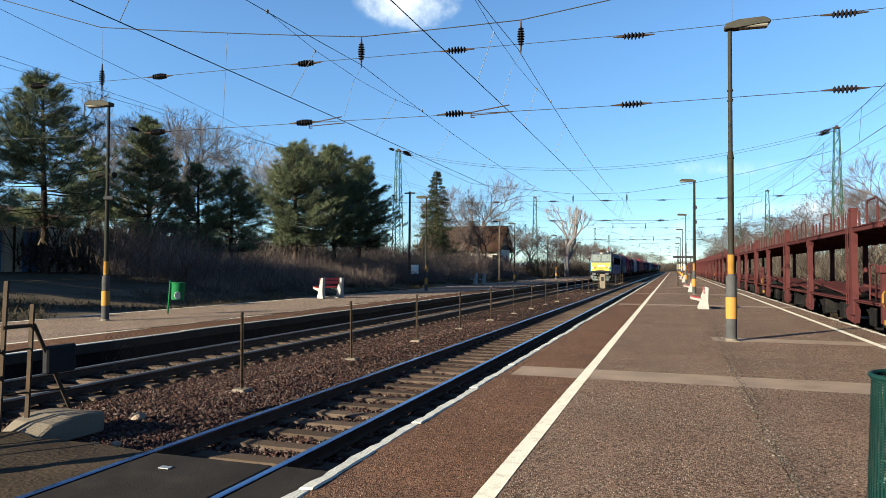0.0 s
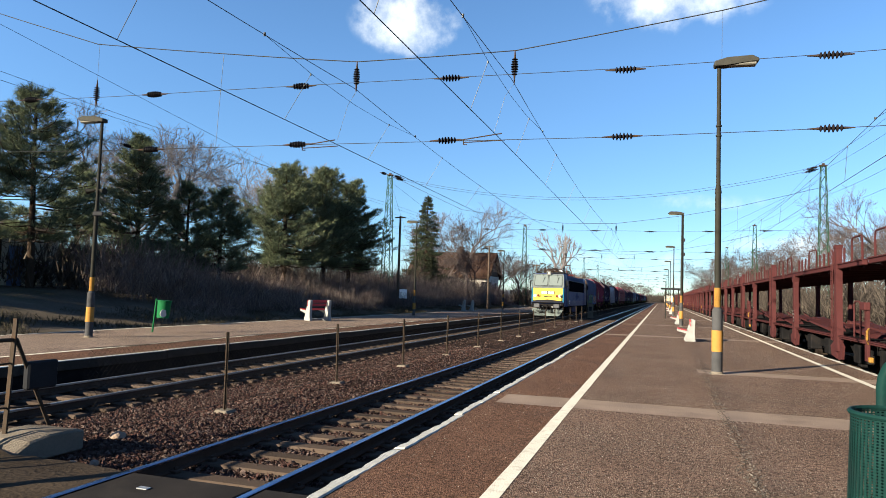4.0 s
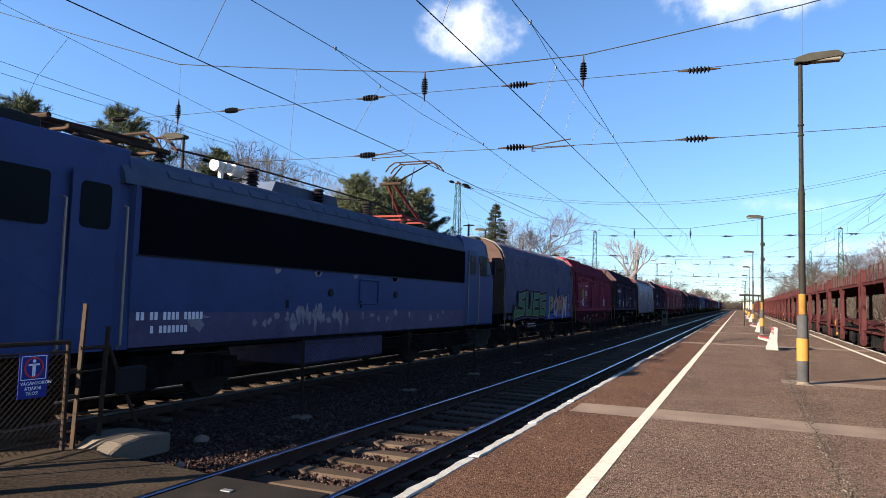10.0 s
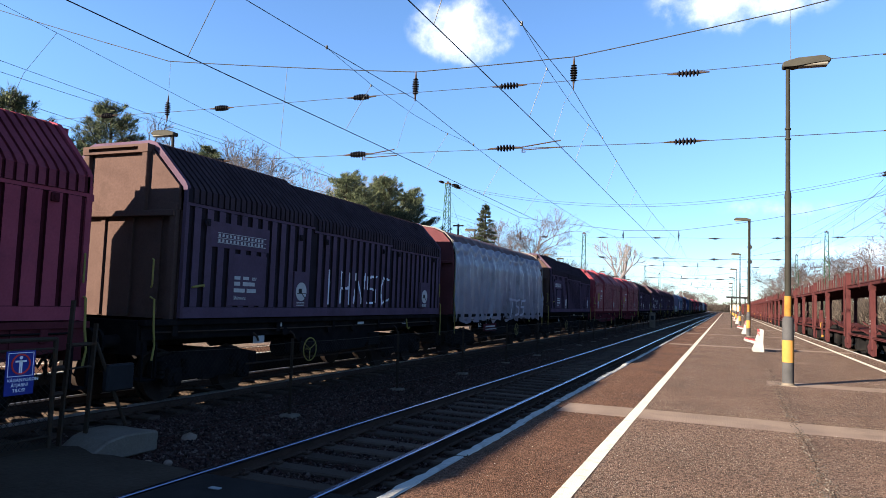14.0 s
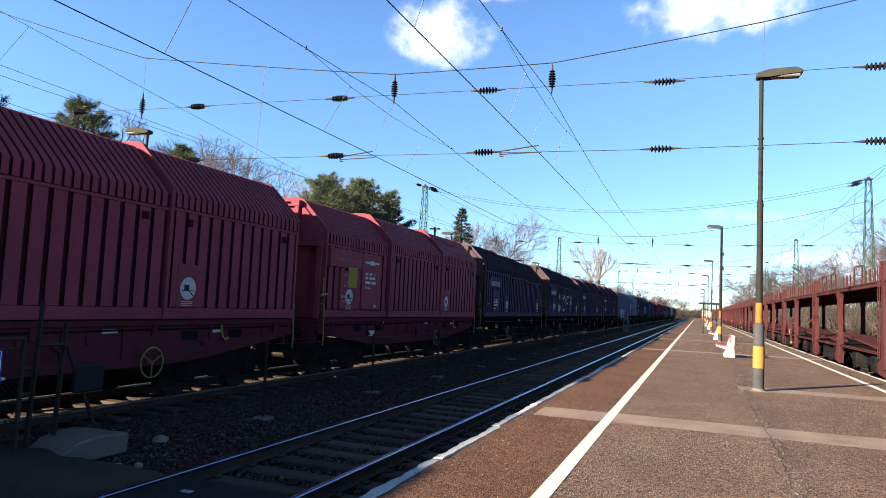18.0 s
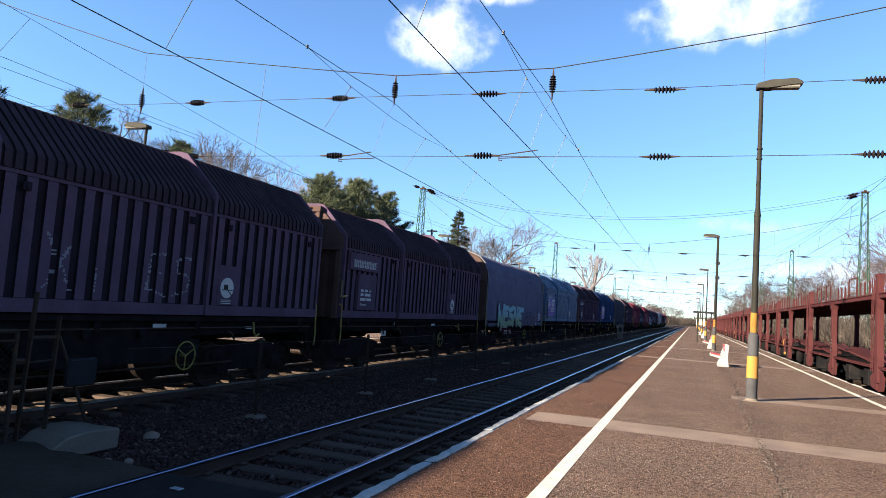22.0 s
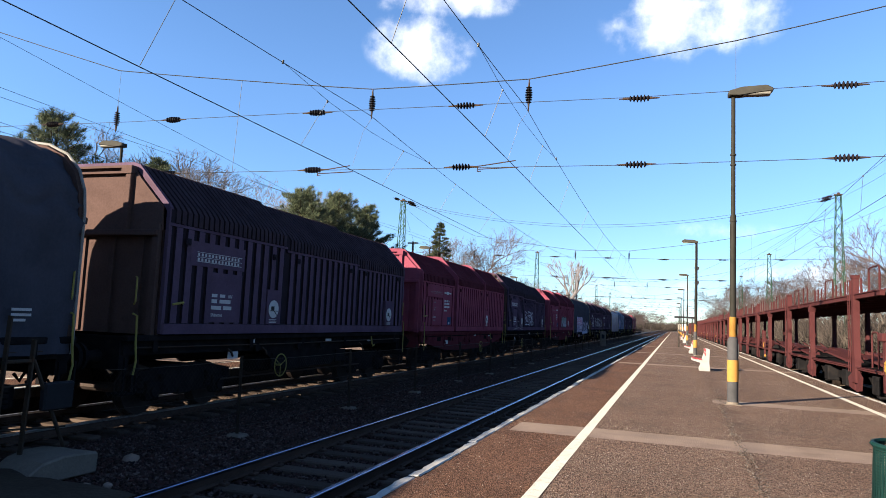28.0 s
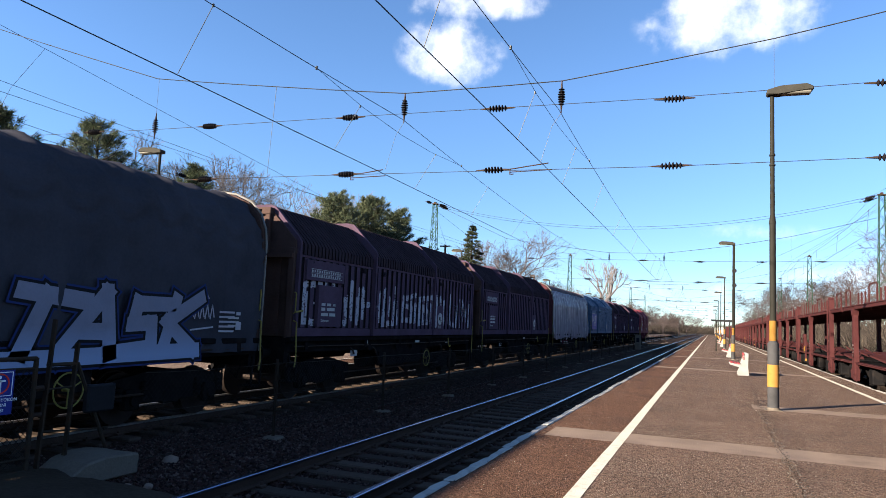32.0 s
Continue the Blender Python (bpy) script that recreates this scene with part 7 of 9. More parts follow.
        add("snow_plough", bm, M_PLOUGH, w, "scraped pale grey snow plough")
        for s in (-1, 1):
            bm = B()
            cyl(bm, (s * 0.875, 0.5, 1.06), (s * 0.875, 0.16, 1.06), 0.13, 0.12, seg=16)
            box(bm, s * 0.875 - 0.27, s * 0.875 + 0.27, 0.06, 0.16, 0.88, 1.24, 0.05)
            add("buffer", bm, M_BUFFER, beam, "scuffed grey rectangular buffer head")
        for x, d in ((-1.12, 0.12), (-0.62, 0.1), (-0.52, -0.12), (-0.4, -0.06), (-0.2, -0.08), (0.2, 0.1), (0.38, 0.05), (0.48, 0.14), (0.6, -0.1), (1.10, -0.14)):
            bm = B()
            tube(bm, [(x, 0.5, 1.0), (x + d, 0.34, 0.9), (x + d * 1.4, 0.28, 0.62), (x + d, 0.30, 0.42), (x - d, 0.36, 0.5)], 0.024)
            add("air_hose", bm, M_UNDER, beam)
        bm = B()
        tube(bm, [(0, 0.5, 1.08), (0, 0.2, 1.05), (0, 0.12, 0.9), (0.02, 0.16, 0.6), (-0.02, 0.22, 0.75)], 0.045)
        add("coupling_hook", bm, M_UNDER, beam, "heavy black coupling hook")
        bm = B()
        for x in (-0.45, 0.45):
            cyl(bm, (x, 0.45, 0.98), (x, 0.36, 0.92), 0.045, seg=10)
        bm.transform(m)
        pieces("hose_tap", bm, M_CERAMIC, beam)
        if end == 0:
            bm = B()
            tube(bm, [(1.22, 0.52, 2.0), (1.2, 0.5, 1.8), (1.22, 0.5, 1.3), (1.15, 0.42, 0.95), (1.05, 0.4, 0.7)], 0.03)
            box(bm, 1.12, 1.30, 0.50, 0.60, 1.82, 2.04, 0.02)
            add("jumper_cable", bm, M_BLACK, cab)
    # below the floor
    for yc in (4.2, L - 4.2):
        bogie(w, yc, 3.6, True)
        b = B()
        for d in (-1.8, 0, 1.8):
            for s in (-1, 1):
                cyl(b, (s * 1.12, yc + d - 0.3, 0.75), (s * 1.12, yc + d - 0.3, 1.0), 0.09, seg=10)
                box(b, s * 1.15 - 0.08, s * 1.15 + 0.08, yc + d - 0.12, yc + d + 0.12, 0.42, 0.7, 0.02)
        pieces("axle_box", b, M_UNDER, w)
    b = B()
    box(b, -1.32, 1.32, 8.2, 11.7, 0.42, 0.98, 0.05)
    part("transformer_tank", b, M_LOCO_SKIRT, w, "grimy blue-grey tank below the floor")
    b = B()
    box(b, -1.1, 1.1, 2.0, L - 2.0, 0.9, 1.02)
    part("floor_frame", b, M_UNDER, w)
    # roof gear
    for y0, up in ((3.2, False), (L - 6.2, True)):
        pg = B()
        for s in (-1, 1):
            for y in (y0, y0 + 1.6):
                for k in range(3):
                    cyl(pg, (s * 0.55, y, 4.03 + 0.07 * k), (s * 0.55, y, 4.07 + 0.07 * k), 0.10, 0.07, seg=12)
        pieces("insulator_shed", pg, M_INSUL, w)
        b = B()
        for s in (-1, 1):
            box(b, s * 0.55 - 0.04, s * 0.55 + 0.04, y0 - 0.2, y0 + 1.8, 4.24, 4.31, 0.01)
        for y in (y0 - 0.1, y0 + 0.8, y0 + 1.7):
            box(b, -0.6, 0.6, y - 0.04, y + 0.04, 4.25, 4.31, 0.01)
        part("pantograph_base", b, M_PANTO_RED if up else M_STEEL_DK, w, "pantograph base frame")
        b = B()
        if up:
            foot, knee, head = Vector((0, y0 + 1.6, 4.34)), Vector((0, y0 + 0.15, 5.30)), Vector((0, y0 + 1.75, 6.25))
        else:
            foot, knee, head = Vector((0, y0 + 1.6, 4.36)), Vector((0, y0 - 0.35, 4.42)), Vector((0, y0 + 1.4, 4.50))
        for s in (-1, 1):
            cyl(b, foot + Vector((s * 0.32, 0, 0)), knee + Vector((s * 0.1, 0, 0)), 0.05, 0.04, seg=8)
        part("lower_arm", b, M_PANTO_RED if up else M_STEEL_DK, w, "lower pantograph arm")
        b = B()
        for s in (-1, 1):
            cyl(b, knee + Vector((s * 0.12, 0, 0)), head + Vector((s * 0.45, 0, -0.1)), 0.03, 0.02, seg=8)
        cyl(b, knee + Vector((-0.35, 0, 0)), knee + Vector((0.35, 0, 0)), 0.045, seg=8)
        cyl(b, foot + Vector((0, -1.2, 0)), knee + Vector((0, 0.1, -0.1)), 0.016, seg=6)
        cyl(b, foot + Vector((0.2, -1.0, 0.05)), head + Vector((0.1, -0.2, -0.2)) if up else knee, 0.012, seg=6)
        part("upper_arm", b, M_STEEL_DK, w, "slim upper pantograph arm")
        b = B()
        for d in (-0.18, 0.18):
            tube(b, [head + Vector((x, d, z)) for x, z in ((-0.95, -0.28), (-0.82, -0.12), (-0.62, 0), (0.62, 0), (0.82, -0.12), (0.95, -0.28))], 0.024)
        for x in (-0.45, 0.45):
            cyl(b, head + Vector((x, -0.18, -0.03)), head + Vector((x, 0.18, -0.03)), 0.018, seg=6)
        part("collector_head", b, M_STEEL_DK, w, "grey collector head with bent horns")
    b = B()
    for x, y in ((0.6, 7.2), (0.6, 9.6), (-0.5, 7.6), (0.62, 11.9), (-0.5, 11.0)):
        for k in range(5):
            cyl(b, (x, y, 4.02 + 0.075 * k), (x, y, 4.07 + 0.075 * k), 0.13, 0.09, seg=12)
    pieces("roof_insulator", b, M_INSUL, w)
    b = B()
    tube(b, [(0.6, 5.0, 4.36), (0.6, 7.2, 4.42), (0.6, 9.6, 4.42), (0.62, 11.9, 4.42), (0.55, L - 6.2, 4.34)], 0.02)
    tube(b, [(-0.5, 7.6, 4.42), (-0.5, 11.0, 4.42), (0.6, 11.9, 4.42)], 0.016)
    part("roof_busbar", b, M_STEEL_DK, w)
    b = B()
    prism(b, [(8.0, 4.02), (8.15, 4.32), (10.6, 4.32), (10.75, 4.02)], -0.55, 0.45, axis="x")
    part("roof_cooler", b, M_LOCO_ROOF, w, "sloped roof cover")
    b = B()
    for k in range(4):
        cyl(b, (0.3, 6.4 + 0.12 * k, 4.36), (0.3, 6.48 + 0.12 * k, 4.36), 0.12 - 0.02 * (k % 2), seg=12)
    cyl(b, (0.3, 6.9, 4.36), (0.3, 7.15, 4.36), 0.13, seg=14)
    cyl(b, (0.3, 6.6, 4.02), (0.3, 6.6, 4.3), 0.05, seg=8)
    part("breaker", b, M_CERAMIC, w, "white porcelain circuit breaker")


def motions():
    times = list(range(0, 33, 1))
    for ob, y in moving:
        walk(ob, [(t, pose(XB, y - run(t), ZR)) for t in times])


build_loco()
build_train()

# ---- overhead line ----
def insulator(name, parent, p, q, r=0.10, n=6):
    """A string of brown sheds between two points with steel ends."""
    p, q = Vector(p), Vector(q)
    d = q - p
    b = B()
    a0, a1 = p + d * 0.24, q - d * 0.24
    pts, radii = [a0], [0.035]
    for k in range(n):
        w = r * (0.72 + 0.28 * math.sin(math.pi * (k + 0.5) / n))
        for u, f in ((0.12, 0.35), (0.42, 1.0), (0.58, 1.0), (0.88, 0.35)):
            pts.append(a0.lerp(a1, (k + u) / n))
            radii.append(w * f)
    tube(b, pts + [a1], radii + [0.035], seg=12)
    ob = part(name, b, M_INSUL, parent, "ribbed brown insulator")
    b = B()
    cyl(b, p, a0, 0.014, 0.034, seg=6)
    cyl(b, a1, q, 0.034, 0.014, seg=6)
    part("end_fitting", b, M_STEEL_DK, ob)
    return ob


def sagging(p, q, sag, n=14):
    p, q = Vector(p), Vector(q)
    return [p.lerp(q, k / n) - Vector((0, 0, 4 * sag * (k / n) * (1 - k / n))) for k in range(n + 1)]


def wire(name, parent, pts, r=0.010, label=""):
    b = B()
    tube(b, pts, r, seg=5)
    return part(name, b, M_CABLE, parent, label)


def lattice_mast(x, y, z0, h, label="green lattice mast of the overhead line"):
    t = thing("lattice_mast", label, "mast", "overhead line masts", m=pose(x, y, z0))
    wb, wt = 0.50, 0.19
    for sx in (-1, 1):
        for sy in (-1, 1):
            b = B()
            cyl(b, (sx * wb, sy * wb, 0), (sx * wt, sy * wt, h), 0.045, 0.035, seg=4)
            part("leg", b, M_MAST, t)
    b = B()
    n = int(h / 0.75)
    for k in range(n):
        u, v = k / n, (k + 1) / n
        a, c = wb + (wt - wb) * u, wb + (wt - wb) * v
        s = 1 if k % 2 else -1
        for f in ((lambda w, q: (w * q, -w)), (lambda w, q: (w * q, w)), (lambda w, q: (-w, w * q)), (lambda w, q: (w, w * q))):
            p0, p1 = f(a, s), f(c, -s)
            cyl(b, (*p0, h * u), (*p1, h * v), 0.026, seg=4, cap=False)
    part("lacing", b, M_MAST, t, "zigzag lacing bars")
    b = B()
    box(b, -0.32, 0.32, -0.05, 0.05, h, h + 0.09)
    box(b, -0.25, 0.25, -0.25, 0.25, h - 0.04, h)
    box(b, -0.10, 0.10, -0.10, 0.10, h + 0.09, h + 0.22)
    part("mast_head", b, M_STEEL_DK, t, "dark steel mast head")
    b = B()
    box(b, -0.6, 0.6, -0.6, 0.6, -0.6, 0.12, 0.04)
    part("footing", b, M_CONCRETE, t)
    return t


XM_R, XM_L = 13.0, (-29.4, -26.4, -21.0, -21.0, -21.0, -21.0)
SPANS = (18.8, 65.0, 110.0, 155.0, 200.0, 245.0)


def headspan(k, y):
    xl, xr = XM_L[k], XM_R
    t = thing("headspan", "cross-span of dark wires and brown insulators carrying the overhead line", "overhead wires", "headspans", kind="structure")
    big = y < 30
    lattice_mast(xl, y, land(xl, y), (13.7 if k == 0 else 13.2 if k == 1 else 12.6) - land(xl, y)), lattice_mast(xr, y, land(xr, y), (13.2 if k == 1 else 12.7) - land(xr, y))
    rw = 0.011 if big else 0.013
    # carrying wire with its hangers
    knots = [(xl, 13.2), (-18.68, 9.63), (-13.55, 8.91), (-8.82, 8.31), (-3.95, 8.29), (1.45, 8.94), (6.3, 9.78), (xr, 11.4)]
    if xl > -22:
        knots = [(xl, 11.2), (-8.82, 8.31), (-3.95, 8.29), (1.45, 8.94), (6.3, 9.78), (xr, 11.4)]
    pts = []
    for a, c in zip(knots, knots[1:]):
        pts += sagging((a[0], y, a[1]), (c[0], y, c[1]), 0.012 * abs(c[0] - a[0]) / 5, 3)[:-1]
    pts.append(Vector((xr, y, 11.4)))
    wire("carrying_wire", t, pts, rw + 0.004, "sagging carrying wire")
    # upper and lower cross wires
    for z in (7.66, 5.80):
        wire("cross_wire", t, [(xl, y, z + 0.3), (-18, y, z + 0.08), (-10.7, y, z + 0.03), (-1, y, z - 0.08), (4, y, z - 0.05), (xr, y, z + 0.1)], rw * 0.8)
    L = 1.05
    for x, z in ((-21.5, 7.82), (-16.18, 7.72), (-10.69, 7.67), (-5.83, 7.62), (-0.95, 7.54), (3.95, 7.58), (8.6, 7.65)):
        if x > xl:
            insulator("insulator", t, (x - L / 2, y, z + 0.01), (x + L / 2, y, z - 0.01), 0.105, 6)
    for x, z in ((-16.2, 5.86), (-10.72, 5.84), (-5.89, 5.80), (-1.01, 5.73), (3.95, 5.75)):
        if x > xl:
            insulator("insulator", t, (x - L / 2, y, z), (x + L / 2, y, z), 0.105, 6)
    for x, zt in ((-3.97, 8.30), (-8.82, 8.33)) + (((-18.6, 8.35),) if xl < -22 else ()):
        insulator("insulator", t, (x, y, zt), (x, y, zt - 0.95), 0.105, 7)
        wire("hanger", t, [(x, y, zt - 0.95), (x - 0.25, y, 7.0), (x - 0.55, y, 5.95)] if x > -10 else [(x, y, zt + 1.3), (x, y, zt)], 0.005)
    # registration arms at the contact wires
    for x in (XA, XB):
        b = B()
        xc = -4.5 if x == XA else -9.65
        tube(b, [(xc - 0.98, y, 5.81), (xc - 0.90, y, 5.80), (xc - 0.90, y, 5.66), (xc - 0.80, y, 5.66)], 0.018)
        tube(b, [(xc - 0.95, y, 5.80), (xc + 0.22, y - 0.05, 5.93)], 0.016)
        tube(b, [(xc - 0.90, y, 5.72), (xc + 0.30, y, 5.75)], 0.014)
        part("registration_arm", b, M_STEEL_DK, t, "thin steel registration arm")
    # stay wires down from the carrying wire
    for x, z1 in ((6.3, 7.62), (1.45, 7.54)):
        wire("hanger", t, [(x, y, 9.78 if x > 5 else 8.94), (x, y, z1)], 0.005)
    if xl < -22:
        wire("hanger", t, [(-13.55, y, 8.91), (-13.62, y, 7.3), (-13.68, y, 5.86)], 0.007)
    return t


def running_wires(name, xc, xm, y_far, stagger):
    t = thing(name, "contact wire hung from a sagging catenary wire by thin droppers", "overhead wires", "running wires", kind="structure")
    sup = [-27.0] + [s for s in SPANS if s < y_far] + [y_far]
    con, mes = [], []
    for i, (a, c) in enumerate(zip(sup, sup[1:])):
        s0, s1 = stagger * (1 if i % 2 else -1), stagger * (-1 if i % 2 else 1)
        con += [Vector((xc + s0 + (s1 - s0) * k / 4, a + (c - a) * k / 4, 5.88)) for k in range(4)]
        m0, m1 = Vector((xm, a, 7.48)), Vector((xm, c, 7.48))
        mes += sagging(m0, m1, 0.5 if i == 0 else 0.62, 16)[:-1]
    con.append(Vector((xc, sup[-1], 5.88)))
    mes.append(Vector((xm, sup[-1], 7.48)))
    wire("contact_wire", t, con, 0.011, "dark contact wire")
    wire("catenary_wire", t, mes, 0.009, "sagging catenary wire")
    for i, (a, c) in enumerate(zip(sup, sup[1:])):
        if a > 160:
            break
        for k in (0.06, 0.19, 0.33, 0.5, 0.67, 0.81, 0.94):
            y = a + (c - a) * k
            z = 7.05 if k in (0.06, 0.94) else 7.48 - 4 * (0.5 if i == 0 else 0.62) * k * (1 - k)
            wire("dropper", t, [(xm, y, z), (xc + (xm - xc) * 0.1, y, 5.89)], 0.007)
            b = B()
            cyl(b, (xm, y, z - 0.03), (xm, y, z + 0.03), 0.022, seg=6)
            part("clamp", b, M_CABLE, t)


    # stitch wires slung below the catenary at each support
    for y in sup[1:4]:
        wire("stitch_wire", t, [(xm, y - 5.0, 7.29), (xm, y - 2.6, 7.07), (xm, y, 6.99), (xm, y + 2.4, 7.04), (xm, y + 5.4, 7.25)], 0.006, "thin stitch wire under the catenary")
        for d, z in ((-5.0, 7.29), (5.4, 7.25)):
            b = B()
            cyl(b, (xm, y + d, z - 0.03), (xm, y + d, z + 0.05), 0.03, seg=6)
            part("clamp", b, M_CABLE, t)


def feeders():
    for name, x0, z0 in (("feeder_wire", XM_R - 0.6, 13.2), ("feeder_wire", XM_R + 0.6, 13.2), ("feeder_wire", XM_R, 10.6), ("feeder_wire", XM_R, 9.4)):
        t = thing(name, "long bare feeder wire along the siding masts", "overhead wires", "feeder wires", kind="structure")
        pts = []
        sup = (-27.0,) + SPANS
        for a, c in zip(sup, sup[1:]):
            pts += sagging((x0, a, z0), (x0, c, z0), 0.8, 10)[:-1]
        pts.append(Vector((x0, SPANS[-1], z0)))
        wire("strand", t, pts, 0.011)
    for z0, z1, sag in ((13.5, 8.0, 0.05), (11.0, 10.0, 0.2), (10.5, 10.3, 0.15), (9.5, 7.5, 0.1), (8.9, 9.4, 0.15)):
        t = thing("feeder_wire", "long bare feeder wire past the pines", "overhead wires", "feeder wires", kind="structure")
        wire("strand", t, sagging((-29.2, -27, z0), (-29.0, 18.8, z0), 0.4, 8)[:-1] + sagging((-29.0, 18.8, z0), (-26.4, 65, z1), sag, 12) + sagging((-26.4, 65, z1), (-21, 110, z1), 0.4, 8)[1:], 0.011)
        if z0 > 13:
            wire("jumper", t, [(-28.7, 22.0, 13.05), (-29.3, 21.0, 10.9), (-29.9, 20.4, 8.2)], 0.009, "slack jumper wire")
        if z0 < 10 and z0 > 9:
            insulator("insulator", t, (-28.3, 30.4, 9.02), (-28.3, 31.5, 8.98), 0.10, 4)
    t = thing("cross_feeder", "pair of thin wires slung across all tracks between two mast tops", "overhead wires", "feeder wires", kind="structure")
    for d in (0.0, 0.5):
        wire("strand", t, sagging((-26.4, 65 + d, 13.2 - d * 0.3), (13.0, 65 + d, 13.3 - d * 0.3), 2.55, 24), 0.013)
    for xe, s in ((-26.4, 1), (13.0, -1)):
        for d in (0.0, 0.5):
            e = Vector((xe, 65 + d, 13.25 - d * 0.3))
            insulator("insulator", t, e + Vector((0.15 * s, 0, -0.05)), e + Vector((1.55 * s, 0, -0.42)), 0.15, 8)
        if s > 0:
            insulator("insulator", t, (xe - 0.2, 65, 13.25), (xe - 1.2, 65, 13.55), 0.15, 6)
    t = thing("stay_wire", "thin stay wires slanting down from a mast head", "overhead wires", "feeder wires", kind="structure")
    for p, q in (((13, 65, 12.3), (4.2, 110, 7.6)), ((13, 65, 12.0), (-1, 110, 7.7)), ((13, 65, 9.9), (9, 110, 9.9)), ((-26.4, 65, 12.6), (-20, 80, 6.0)), ((-26.4, 65, 12.6), (-24.5, 70, 3.0))):
        wire("strand", t, [p, q], 0.010)


for k_span, y_span in enumerate(SPANS):
    headspan(k_span, y_span)
running_wires("near_running_wires", -4.50, -4.05, 245, 0.08)
running_wires("train_running_wires", -9.65, -8.85, 245, 0.10)
running_wires("siding_running_wires", 6.2, 6.3, 245, 0.10)
feeders()

# ---- lamps, benches, bins, fence and gate ----
def street_lamp(x, y, z0, h, head_dir, label):
    t = thing("platform_lamp", label, "lamp post", "platform lamps", m=pose(x, y, z0))
    b = B()
    cyl(b, (0, 0, 0), (0, 0, 1.26), 0.103, 0.10, seg=16)
    cyl(b, (0, 0, 1.26), (0, 0, 1.32), 0.10, 0.062, seg=16)
    part("base_tube", b, M_BLACK_BAND, t, "dark lower tube", smooth=40)
    for z, hh, r, m in ((0.44, 0.42, 0.107, M_YELLOW_BAND), (1.30, 0.40, 0.066, M_AMBER_OLD)):
        b = B()
        cyl(b, (0, 0, z), (0, 0, z + hh), r, seg=16)
        part("marking_band", b, m, t, "amber marking band", smooth=40)
    b = B()
    cyl(b, (0, 0, 1.25), (0, 0, 3.60), 0.060, 0.058, seg=14)
    cyl(b, (0, 0, 3.60), (0, 0, 3.74), 0.066, 0.05, seg=14)
    cyl(b, (0, 0, 3.74), (0, 0, h), 0.044, 0.040, seg=12)
    for z in (4.75, 4.95):
        cyl(b, (0, 0, z), (0, 0, z + 0.03), 0.058, seg=12)
    part("pole", b, M_LAMPPOST, t, "weathered grey pole", smooth=40)
    b = B()
    box(b, -0.15, 0.15, -0.15, 0.15, -0.02, 0.012, 0.006)
    cyl(b, (0, 0, 0.012), (0, 0, 0.05), 0.125, 0.11, seg=16)
    part("foot", b, M_FOOT, t)
    d = head_dir
    b = B()
    prism(b, [(-0.10, h - 0.02), (-0.10, h + 0.08), (0.15, h + 0.15), (0.62, h + 0.17), (0.74, h + 0.10), (0.74, h + 0.04), (0.1, h - 0.02)], -0.12, 0.12)
    bmesh.ops.bevel(b, geom=list(b.edges), offset=0.02, segments=1, affect="EDGES")
    b.transform(Matrix.Rotation(d, 4, "Z"))
    part("lamp_head", b, M_LAMPHEAD, t, "flat olive-grey lamp head")
    b = B()
    box(b, 0.16, 0.70, -0.10, 0.10, h - 0.02, h + 0.045, 0.02)
    b.transform(Matrix.Rotation(d, 4, "Z"))
    part("lamp_cover", b, M_LAMPGLASS, t, "milky lamp cover")
    b = B()
    box(b, 0.098, 0.112, -0.04, 0.04, 0.95, 1.18, 0.005)
    part("access_door", b, M_BLACK_BAND, t)
    return t


def build_lamps():
    a = street_lamp(1.10, 14.85, 0, 6.20, 0.05, "tall platform lamp with amber bands and a flat olive head")
    for k, y in enumerate((40.5, 66, 91, 116, 141, 166, 191)):
        copy_thing(a, pose(1.1, y, 0, 0, 0, 180))
    for x, y in ((-15.45, 15.9), (-15.6, 43.5), (-15.9, 72), (-16, 100), (-16, 128)):
        c = copy_thing(a, pose(x, y, FAR_Z, 0, 0, 180 if y < 20 else 170))
        if y < 20:
            # horn loudspeakers and a small cabinet on the nearest far lamp
            for dx in (-0.30, 0.34):
                b = B()
                cyl(b, (dx * 0.35, 0, 4.20), (dx * 1.0, 0.06, 4.17), 0.03, 0.085, seg=14)
                cyl(b, (0, 0, 4.22), (dx * 0.5, 0, 4.20), 0.02, seg=6)
                part("loudspeaker", b, M_LAMPPOST, c, "grey horn loudspeaker")
            b = B()
            box(b, -0.30, 0.06, 0.03, 0.10, 3.46, 3.58, 0.02)
            part("cabinet", b, M_BLACK, c, "small dark cabinet")


def build_shadow_post():
    """The loudspeaker post by the shelter."""
    t = thing("loudspeaker_post", "thin grey post with two small round loudspeakers on the platform", "post", m=pose(1.23, 43.4, 0))
    b = B()
    cyl(b, (0, 0, 0), (0, 0, 6.6), 0.06, 0.045, seg=12)
    part("pole", b, M_LAMPPOST, t)
    b = B()
    cyl(b, (0, 0, 0.4), (0, 0, 1.0), 0.066, seg=12)
    part("marking_band", b, M_YELLOW_BAND, t)
    for z in (4.15, 5.0):
        b = B()
        cyl(b, (0, -0.10, z), (0, -0.22, z), 0.07, 0.13, seg=16)
        cyl(b, (0, 0, z), (0, -0.10, z), 0.06, seg=10)
        part("loudspeaker", b, M_BLACK, t)


